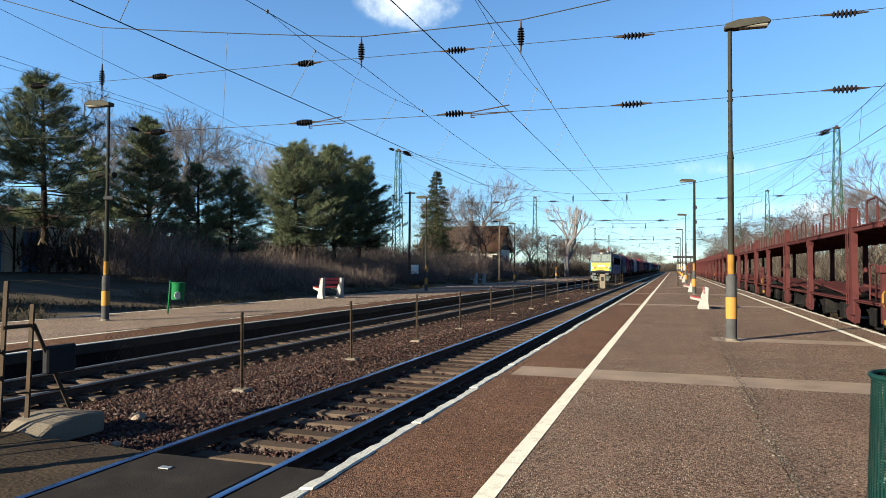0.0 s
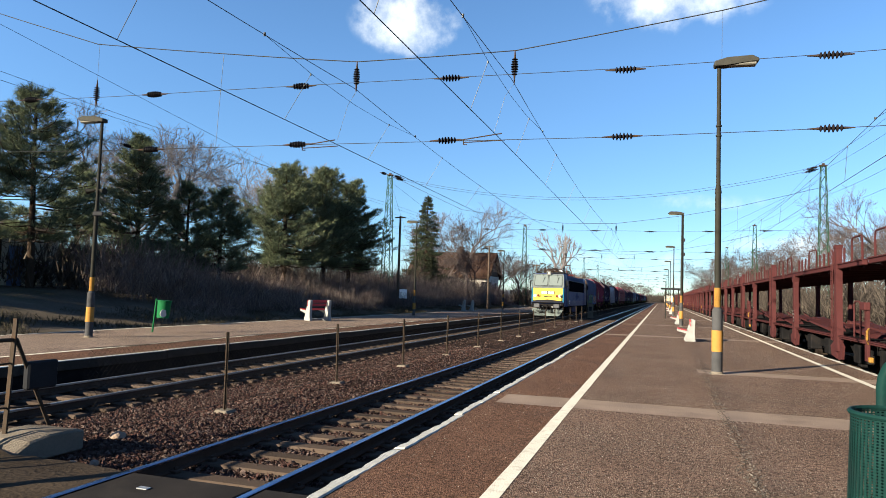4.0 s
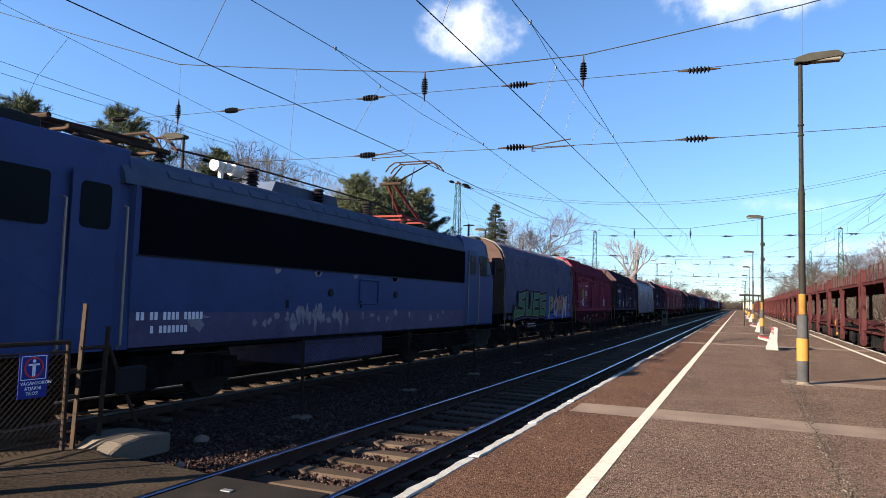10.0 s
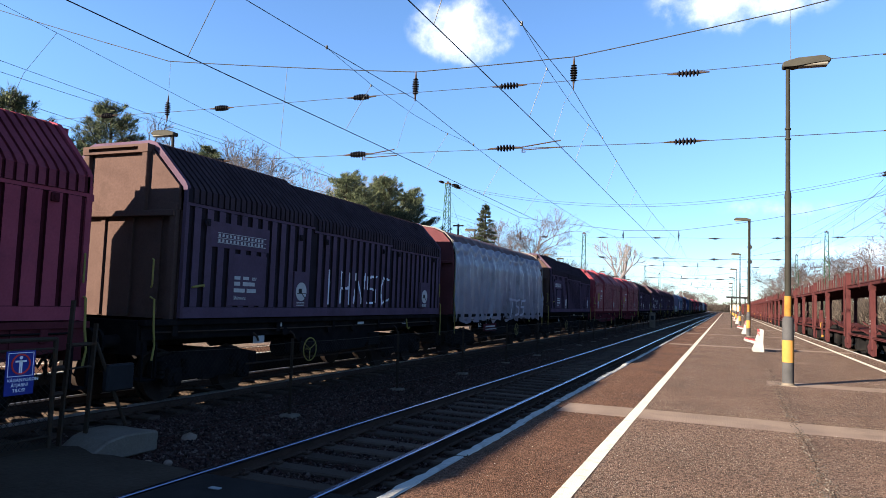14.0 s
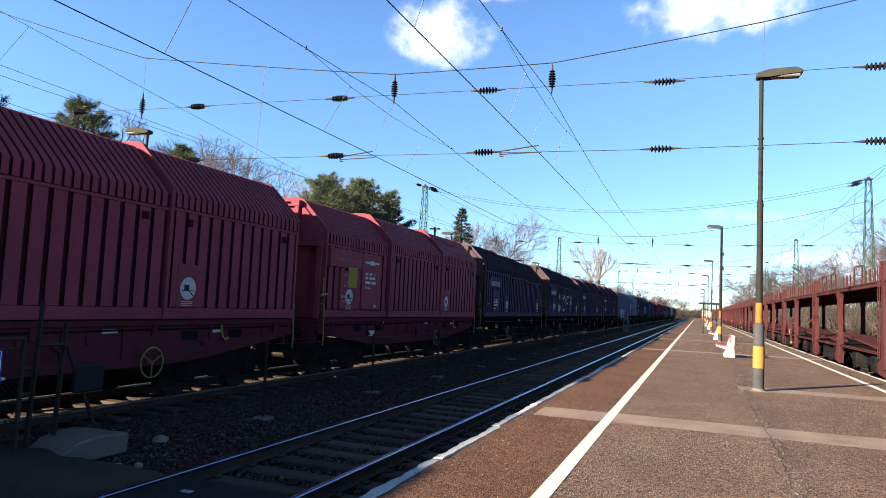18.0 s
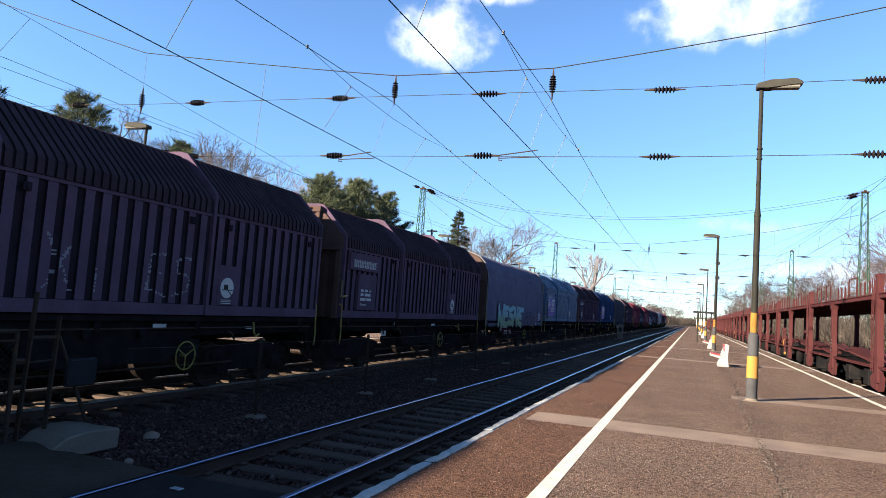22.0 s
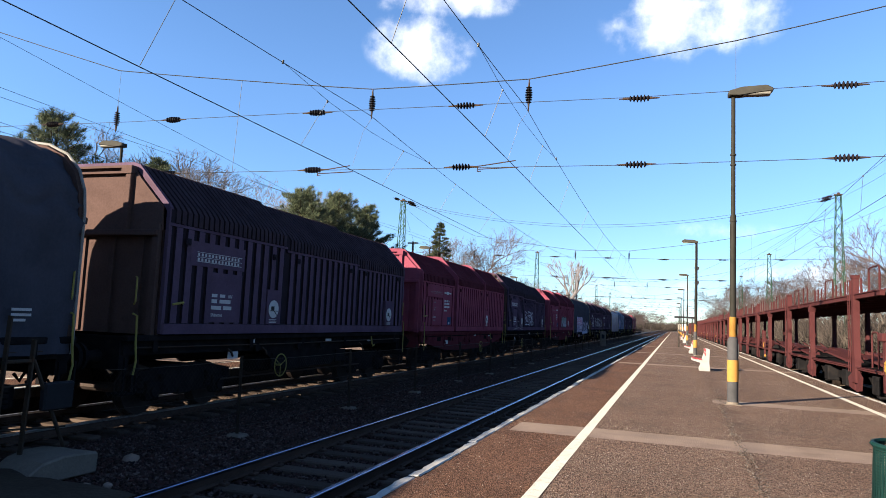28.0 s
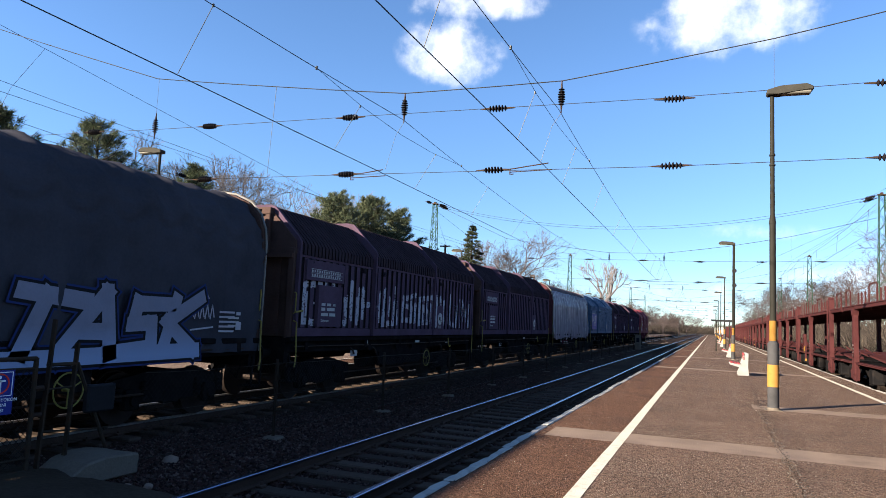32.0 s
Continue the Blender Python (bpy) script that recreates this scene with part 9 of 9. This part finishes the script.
def build_carriers():
    lab = "empty oxide-red double-deck car carrier with tapered posts and guard hoops"
    a = carrier_unit(lab)
    for k in range(-1, 20):
        m = pose(XC, 19.3 + 11.9 * k, ZR)
        u = a if k == -1 else copy_thing(a, m)
        u.matrix_basis = m
        # buffers and end gear at each second joint
        if k % 2 == 0:
            for x in (-0.875, 0.875):
                e = B()
                cyl(e, (x, 0.25, 1.05), (x, -0.13, 1.05), 0.10, seg=12)
                cyl(e, (x, -0.13, 1.05), (x, -0.19, 1.05), 0.22, seg=18)
                part("buffer", e, M_UNDER, u)
            e = B()
            box(e, -1.5, -1.42, 0.15, 0.35, 0.55, 1.95, 0.01)
            box(e, -1.56, -1.42, 0.10, 0.5, 1.8, 2.0, 0.02)
            part("end_column", e, M_CARR, u)
            e = B()
            tube(e, [(-1.52, -0.1, 1.0), (-1.58, -0.2, 1.1), (-1.58, -0.2, 1.3), (-1.52, -0.1, 1.35)], 0.03)
            box(e, -1.55, -1.45, -0.28, -0.12, 0.55, 0.68, 0.02)
            part("release_handle", e, M_AMBER_OLD, u, "yellow release handle")
            e = B()
            tube(e, [(-1.45, 0.9, 1.1), (-1.45, 0.9, 1.95), (-1.45, 1.0, 2.02), (-1.45, 1.4, 2.02), (-1.45, 1.5, 1.95), (-1.45, 1.5, 1.1)], 0.024)
            part("end_hoop", e, M_CARR, u)
        b = B()
        for y, z, w, h in ((9.33, 1.62, 0.24, 0.06), (9.33, 1.50, 0.24, 0.06), (9.36, 1.38, 0.16, 0.06), (9.36, 1.24, 0.16, 0.08)):
            box(b, -1.605, -1.6005, y, y + w, z, z + h)
        part("stencil_bars", b, M_LABEL_WHITE, u)
    # pale tank wagon standing at the far end of the siding
    t = thing("tank_wagon", "pale cream wagon standing far along the siding", "freight wagon", m=pose(XC - 3.6, 262, ZR))
    b = B()
    box(b, -1.45, 1.45, 0, 12, 1.1, 3.6, 0.2)
    part("body", b, M_PLASTER, t)
    b = B()
    box(b, -1.3, 1.3, 0.2, 11.8, 0.3, 1.1)
    part("underframe", b, M_UNDER_RED, t)


build_carriers()

# ---- trees, bushes and the buildings behind the far platform ----
def pine(x, y, h, r, seed, low=0.16, dense=1.0, label="dark green pine with ragged drooping tiers of needles", lean=0.0, narrow=False):
    rg = random.Random(seed)
    z0 = land(x, y) - 0.1
    t = thing("pine_tree", label, "tree", "pines behind the far platform", m=pose(x, y, z0, rg.uniform(-2, 2), lean, rg.uniform(0, 360)))
    b = B()
    tube(b, [(0.12 * noise.noise((seed, k, 0)) * k, 0.12 * noise.noise((seed, k, 4)) * k, h * k / 6) for k in range(7)], [0.20 * h / 10 * (1 - 0.85 * k / 6) + 0.015 for k in range(7)], seg=8)
    part("trunk", b, M_BARK, t, "brown scaly trunk", smooth=60)
    br = B()
    tips = []
    z, top = h * low, h * 0.985
    while z < top:
        f = z / h
        g = (f - low) / (1 - low)
        for k in range(rg.randint(5, 7)):
            if narrow:
                rad = r * ((1 - f) ** 0.8 + 0.05) * rg.uniform(0.55, 1.15)
            else:
                rad = r * (0.10 + 0.90 * min(1, (1 - g) * 1.12) ** 0.95) * (0.75 + 0.25 * min(1, g * 5)) * rg.uniform(0.5, 1.12)
            a = rg.uniform(0, 6.283)
            d = Vector((math.cos(a), math.sin(a), 0))
            sw = Vector((-d.y, d.x, 0))
            rise = (-0.28 if narrow else 0.02 + 0.55 * g) * rad
            p0 = Vector((0, 0, z + rg.uniform(-0.12, 0.12)))
            pts = [p0, p0 + d * rad * 0.4 + Vector((0, 0, rise * 0.3 - 0.07 * rad)), p0 + d * rad * 0.75 + Vector((0, 0, rise * 0.6 - 0.06 * rad)), p0 + d * rad + Vector((0, 0, rise + 0.12 * rad))]
            tube(br, pts, [0.045 * (1.1 - 0.6 * f), 0.032 * (1.1 - 0.6 * f), 0.018, 0.007], seg=4)
            u, side = 0.22, 1
            while u <= 1.0:
                q = pts[0].lerp(pts[-1], u) + Vector((0, 0, -0.05 * rad * math.sin(3.14 * u)))
                ln_ = (0.42 * (1.15 - u) + 0.05) * min(rad, 1.8) * rg.uniform(0.6, 1.2)
                e = (d * 0.75 + sw * side * rg.uniform(0.5, 1.0) + Vector((0, 0, rg.uniform(-0.15, 0.45)))).normalized()
                for w in ((0.35, 0.7, 1.0) if ln_ > 0.45 else (0.5, 1.0)):
                    tips.append((q + e * ln_ * w, (e + Vector((0, 0, 0.4))).normalized()))
                side = -side
                u += 0.17 / max(0.5, min(rad, 2.2)) * (0.85 if dense > 1.2 else 1.0)
            tips.append((pts[-1], (d + Vector((0, 0, 0.6))).normalized()))
        z += (0.30 if narrow else 0.46) / dense * rg.uniform(0.75, 1.25) * (1.0 - 0.35 * f)
    for k in range(4):
        tips.append((Vector((0, 0, h * (0.95 + 0.016 * k))), Vector((0, 0, 1))))
    part("branchwork", br, M_BARK, t)
    vs, fs = [], []
    for p, d in tips:
        s = rg.uniform(0.8, 1.25)
        for _ in range(rg.randint(15, 20)):
            e = (d + Vector((rg.gauss(0, 0.6), rg.gauss(0, 0.6), 0.25 + rg.gauss(0, 0.5)))).normalized()
            c = p + Vector((rg.gauss(0, 0.07), rg.gauss(0, 0.07), rg.gauss(0, 0.05)))
            sd = e.orthogonal().normalized() * 0.0135 * s
            sd = Matrix.Rotation(rg.uniform(0, 6.28), 3, e) @ sd
            i = len(vs)
            vs += [c - sd, c + sd, c + e * rg.uniform(0.18, 0.36) * s]
            fs.append((i, i + 1, i + 2))
    me = raw("crown", vs, fs, M_SPRUCE if narrow else M_NEEDLE)
    part("crown", me, None, t, "ragged needle tufts")
    return t


def bare_mesh(seed, h, spread, levels=7, up=0.2, thick=0.16, fine=0.011):
    rg = random.Random(seed)
    b = B()
    twigs = []

    def grow(p, d, l, r, lev):
        q = p + d * l
        mid = p.lerp(q, 0.5) + Vector((rg.gauss(0, 1), rg.gauss(0, 1), rg.gauss(0, 0.5))) * l * 0.05
        if lev < 3:
            tube(b, [p, mid, q], [r, r * 0.85, r * 0.7], seg=6 if lev < 2 else 4)
        else:
            twigs.append((p, mid, r))
            twigs.append((mid, q, r * 0.8))
        if lev >= levels:
            return
        n = rg.choice((2, 3, 3)) if lev else rg.choice((3, 4))
        for k in range(n):
            a = rg.uniform(0, 6.283)
            o = d.orthogonal().normalized()
            o = Matrix.Rotation(a, 3, d) @ o
            e = (d * (1.0 if k else 1.5) + o * spread * rg.uniform(0.6, 1.2) + Vector((0, 0, up))).normalized()
            grow(p.lerp(q, rg.uniform(0.55, 1.0) if k else 1.0), e, l * rg.uniform(0.62, 0.85), r * (0.72 if k == 0 else 0.55), lev + 1)
    grow(Vector((0, 0, -0.1)), Vector((0, 0, 1)), h * 0.25, thick, 0)
    vs, fs = [], []
    for p, q, r in twigs:
        d = (q - p).normalized()
        o = d.orthogonal().normalized() * max(r, fine)
        o2 = d.cross(o)
        i = len(vs)
        vs += [p + o, p - o * 0.5 + o2 * 0.86, p - o * 0.5 - o2 * 0.86, q + o * 0.7, q - o * 0.35 + o2 * 0.6, q - o * 0.35 - o2 * 0.6]
        fs += [(i, i + 1, i + 4, i + 3), (i + 1, i + 2, i + 5, i + 4), (i + 2, i, i + 3, i + 5)]
    return mesh_of("limbs", b, M_TWIG, smooth=60), raw("twigs", vs, fs, M_TWIG)


BARE = [bare_mesh(3, 11.5, 0.76, 8, 0.16, 0.17, 0.0065), bare_mesh(8, 11.5, 0.88, 8, 0.12, 0.17, 0.0065), bare_mesh(21, 11.5, 0.70, 8, 0.18, 0.17, 0.0065)]


def recoloured(pair, material):
    out = []
    for me in pair:
        me = me.copy()
        me.materials.clear()
        me.materials.append(material)
        out.append(me)
    return tuple(out)


BARE_DARK = [recoloured(p, M_TWIG_DARK) for p in BARE]
DEAD = bare_mesh(5, 11, 0.85, 5, 0.35, 0.28, 0.03)


def bare_tree(x, y, h, k, turn=0.0, label="bare winter tree with fine brown twigs", meshes=None, wide=1.0):
    s = h / 10
    t = thing("bare_tree", label, "tree", "bare trees along the line", m=Matrix.Translation((x, y, land(x, y) - 0.1)) @ Matrix.Rotation(turn, 4, "Z") @ Matrix.Diagonal((s * wide, s * wide, s, 1)))
    a, c = meshes or (BARE if x < -34 else BARE_DARK)[k % 3]
    part("trunk", a, None, t)
    part("twig_crown", c, None, t)


def brush(name, label, spots, material, seed, tall, width=0.02, per=26):
    """Thickets of thin stems: spots of (x, y, radius, height)."""
    rg = random.Random(seed)
    vs, fs = [], []
    for x, y, r, h in spots:
        for _ in range(int(per * r * r)):
            a, d = rg.uniform(0, 6.283), r * math.sqrt(rg.random())
            px, py = x + d * math.cos(a), y + d * math.sin(a)
            p = Vector((px, py, land(px, py) - 0.05))
            hh = h * rg.uniform(0.45, 1.1) * tall
            lean = Vector((rg.gauss(0, 0.3), rg.gauss(0, 0.3), 1)).normalized()
            q = p + lean * hh
            for _ in range(4):
                c0 = p.lerp(q, rg.uniform(0, 0.75))
                c1 = c0 + (lean + Vector((rg.gauss(0, 0.55), rg.gauss(0, 0.55), rg.gauss(0, 0.25)))) * hh * rg.uniform(0.25, 0.45)
                sd = Vector((rg.gauss(0, 1), rg.gauss(0, 1), 0)).normalized() * width * rg.uniform(0.6, 1.4)
                i = len(vs)
                vs += [c0 - sd, c0 + sd, c1]
                fs.append((i, i + 1, i + 2))
    me = raw(name, vs, fs, material)
    return tagged(new(name, me), label, "bushes", kind="stuff")


def build_trees():
    pine(-31.0, 21.3, 9.1, 4.6, 1, 0.20, 1.25)
    pine(-30.6, 27.4, 10.2, 4.4, 2, 0.26, 1.0)
    pine(-29.0, 33.0, 9.0, 3.0, 3, 0.22, 1.15)
    pine(-27.5, 35.4, 6.9, 2.4, 4, 0.26, 1.0)
    pine(-26.5, 37.4, 7.0, 3.0, 5, 0.26, 1.0)
    pine(-27.0, 46.2, 10.2, 4.6, 6, 0.25, 1.35)
    pine(-26.3, 51.0, 10.8, 4.6, 7, 0.25, 1.35)
    pine(-26.2, 55.5, 10.4, 4.6, 8, 0.25, 1.35)
    pine(-36.5, 36.0, 8.0, 3.0, 9, 0.2, 0.9)
    pine(-33.0, 15.5, 9.6, 3.4, 12, 0.2, 1.0)
    # out of view: pines added only to throw shade on the bank
    for y in (11.0, 4.0, -4.0):
        pine(-32.5 - 0.1 * (y % 3), y, 7.4 + 0.1 * (y % 4), 3.0, int(40 + y), 0.1, 1.3)
    pine(-29.5, 86.0, 13.2, 3.5, 10, 0.10, 0.62, "slim dark spruce rising above the roofs", narrow=True)
    for k, (x, y, h, w) in enumerate(((-39.0, 50.0, 16.0, 1.2), (-41.0, 45.0, 15.8, 1.2), (-37.0, 61.0, 14.0, 1.2), (-44.0, 57.0, 15.5, 1.3), (17.5, 76.0, 12.0, 1.1), (20.5, 72.0, 13.0, 1.1), (21.0, 82.0, 13.0, 1.2), (-37.0, 43.0, 14.6, 1.1), (-35.0, 57.0, 13.5, 1.2), (-23.0, 101.0, 8.5, 1.2), (-29.0, 94.0, 9.0, 1.2), (-22.0, 111.0, 8.0, 1.3), (-36, 66, 11, 1.1), (-33, 96, 12.5, 1.0), (-29, 104, 15.0, 1.25), (-25.5, 96.0, 9.0, 1.3), (-30.5, 99.0, 10.0, 1.3), (-30, 116, 14.5, 1.1), (-25, 126, 11.5, 1.1),
                                      (-22, 135, 9.5, 1.2), (-20, 160, 9.0, 1.3), (-24, 178, 10.5, 1.3), (-18, 205, 9.5, 1.4), (-22, 235, 11, 1.4), (-16, 262, 10, 1.5), (-19, 300, 11, 1.6), (-14, 345, 11, 1.6), (-12, 400, 12, 1.7),
                                      (14.6, 190, 17.0, 1.25), (18.2, 192, 16.0, 1.25), (16.2, 204, 16.0, 1.3), (17, 230, 13, 1.3), (24, 96, 12.0, 1.1), (27, 88, 12.5, 1.2), (21, 118, 10.5, 1.2), (25, 130, 11.5, 1.2), (19, 150, 9.5, 1.2), (22, 165, 10, 1.2), (16, 262, 10, 1.4), (18, 310, 11, 1.5), (15, 370, 12, 1.6), (29, 70, 11, 1.1), (20, 60, 7.5, 1.2), (19, 75, 7.0, 1.2), (18, 44, 6.0, 1.2), (17.5, 90, 6.5, 1.3))):
        bare_tree(x, y, h, k, k * 1.7, wide=w)
    for k in range(34):
        bare_tree(15.5 + (k * 37 % 11) * 0.6 + 0.008 * k * k, 104 + 9.5 * k, 8.5 + (k * 13 % 7) * 0.7, k, k * 2.3, "bare tree in the belt beyond the siding", wide=1.35)
    for k in range(24):
        bare_tree(-19.5 - (k * 29 % 9) * 0.6, 140 + 13 * k, 7.0 + (k * 17 % 6) * 0.7, k, k * 1.9, "bare tree in the scrub along the line", wide=1.4)
    bare_tree(-17.6, 122, 17.0, 0, 0.6, "pale dead tree with broken upright limbs", DEAD, 1.0)
    rg = random.Random(2)
    spots = [(-23.5 + rg.uniform(-1.2, 1.2), 31 + 1.5 * k, rg.uniform(1.2, 1.9), rg.uniform(1.0, 2.2)) for k in range(52)]
    spots += [(-26.5 + rg.uniform(-2, 2), 30 + 2.2 * k, rg.uniform(1.6, 2.4), rg.uniform(1.8, 3.6)) for k in range(40)]
    brush("brown_thicket", "leafless brown thicket at the foot of the trees", spots, M_BUSH, 5, 1.0, 0.011, 135)
    spots = [(-30 - rg.uniform(0, 12), 30 + 2.4 * k, 3.0, rg.uniform(2.5, 4.5)) for k in range(36)]
    spots += [(-20 + rg.uniform(-2.5, 1), 112 + 5 * k, 3.2, rg.uniform(1.8, 4.2)) for k in range(58)]
    brush("far_thicket", "greyish brown scrub farther along the line", spots, M_SCRUB, 6, 1.0, 0.04, 28)
    spots = [(14.5 + rg.uniform(-1, 3), 8 + 2.0 * k, 2.2, rg.uniform(2.6, 4.8)) for k in range(90)] + [(18 + rg.uniform(-2, 4), 170 + 6 * k, 4, rg.uniform(2, 5)) for k in range(40)]
    brush("siding_scrub", "tangled winter scrub behind the siding", spots, M_SCRUB, 7, 1.0, 0.026, 60)
    spots = [(-46 + 1.35 * k, 640 + rg.uniform(-40, 40), 6.0, rg.uniform(5.0, 10.5)) for k in range(52)]
    brush("far_woodland", "dark bare woodland closing the far end of the line", spots, M_SCRUB, 9, 1.0, 0.10, 5)
    spots = [(FAR_B - 1.2 - rg.uniform(0, 4.5), 8 + 0.7 * k, rg.uniform(0.8, 1.3), rg.uniform(0.15, 0.42)) for k in range(130)]
    brush("grass_bank", "tufts of dry and green winter grass on the bank", spots, M_DRYGRASS, 8, 1.0, 0.012, 120)


def build_station_hut():
    x0, x1, y0, y1, zb, h = -40.0, -34.0, 12.0, 32.2, 0.85, 3.2
    t = thing("station_outbuilding", "low grimy plastered outbuilding with two faded blue doors behind the pines", "building")
    b = B()
    doors = ((26.4, 27.9), (28.95, 30.1))
    cuts = [y0, *(v for d in doors for v in d), y1]
    for a, c in zip(cuts[::2], cuts[1::2]):
        box(b, x1 - 0.3, x1, a, c, zb - 1, zb + h)
    for a, c in doors:
        box(b, x1 - 0.3, x1, a, c, zb + 2.45, zb + h)
    box(b, x0, x1 - 0.3, y0, y0 + 0.3, zb - 1, zb + h)
    box(b, x0, x1 - 0.3, y1 - 0.3, y1, zb - 1, zb + h)
    box(b, x0, x0 + 0.3, y0, y1, zb - 1, zb + h)
    pieces("wall", b, M_HUT, t, "stained cream plaster")
    b = B()
    prism(b, [(x0 - 0.4, zb + h), (x1 + 0.45, zb + h), (x1 + 0.45, zb + h + 0.16), ((x0 + x1) / 2, zb + h + 0.9), (x0 - 0.4, zb + h + 0.16)], y0 - 0.4, y1 + 0.4)
    part("roof", b, M_WOOD_DK, t, "low dark roof")
    for a, c in doors:
        b = B()
        box(b, x1 - 0.24, x1 - 0.18, a + 0.05, c - 0.05, zb - 0.2, zb + 2.40)
        d = part("door", b, M_DOOR_BLUE, t, "faded blue door")
        b = B()
        for k in range(3):
            box(b, x1 - 0.18, x1 - 0.165, a + 0.15, c - 0.15, zb + 0.1 + 0.8 * k, zb + 0.75 + 0.8 * k, 0.005)
        part("door_panel", b, M_DOOR_BLUE, d)
        b = B()
        cyl(b, (x1 - 0.17, c - 0.16, zb + 1.05), (x1 - 0.10, c - 0.16, zb + 1.05), 0.03, seg=8)
        part("handle", b, M_GALV, d)
    b = B()
    cyl(b, (x1 + 0.06, 28.4, zb), (x1 + 0.06, 28.4, zb + h), 0.06, seg=8)
    part("downpipe", b, M_STEEL_DK, t)
    b = B()
    for k in range(7):
        box(b, x1, x1 + 0.004, 30.75 + 0.13 * k, 30.83 + 0.13 * k, zb + 0.9 + 0.1 * (k % 3), zb + 1.5 + 0.12 * (k % 2))
    part("graffiti_bars", b, spray("violet_wall_spray", (0.16, 0.11, 0.36)), t, "faint violet graffiti")


def build_house():
    y0, y1, x0, x1, zb = 110.0, 119.0, -40.5, -27.2, land(-30, 114)
    t = thing("gabled_house", "old house with a steep weathered tile roof behind the bare trees", "house")
    b = B()
    box(b, x0, x1, y0, y1, zb - 0.5, zb + 3.4)
    part("wall", b, M_PLASTER, t, "weathered plaster walls")
    ym = (y0 + y1) / 2
    b = B()
    prism(b, [(y0, zb + 3.4), (y1, zb + 3.4), (ym, zb + 7.2)], x1 - 0.25, x1, axis="x")
    part("gable", b, M_WOOD_DK, t, "dark boarded gable")
    for s in (-1, 1):
        b = B()
        ye = y0 - 0.7 if s < 0 else y1 + 0.7
        prism(b, [(ye, zb + 2.9), (ym, zb + 7.2), (ym, zb + 7.45), (ye, zb + 3.15)], x0 - 0.6, x1 + 0.7, axis="x")
        part("roof_slope", b, M_TILE, t, "orange-brown tiled roof slope")
    b = B()
    box(b, -33.2, -32.4, ym - 0.4, ym + 0.4, zb + 6.5, zb + 8.4, 0.03)
    part("chimney", b, M_TILE, t)
    for yy in (y0 + 2.2, y1 - 2.8):
        b = B()
        box(b, x1, x1 + 0.05, yy, yy + 1.0, zb + 1.0, zb + 2.4)
        part("window", b, M_GLASS_DK, t)
    for xx in (-37, -34, -30.5, -28):
        b = B()
        box(b, xx, xx + 1.0, y0 - 0.05, y0, zb + 1.0, zb + 2.4)
        part("window", b, M_GLASS_DK, t)


build_trees()
build_station_hut()
build_house()

# ---- tracks and platform with their single pieces ----
build_track("track_1", XA, -40, 420, 5.9, 60, M_RAILHEAD, "near railway track with bright rails on concrete sleepers in ballast")
build_track("track_2", XB, -45, 520, 5.9, 50, M_RAILHEAD_DULL, "railway track on which the train runs, with concrete sleepers")
build_track("track_3", XC, -45, 420, 900, 901, M_RAILHEAD_DULL, "siding under the parked car carriers")
build_platform()
motions()
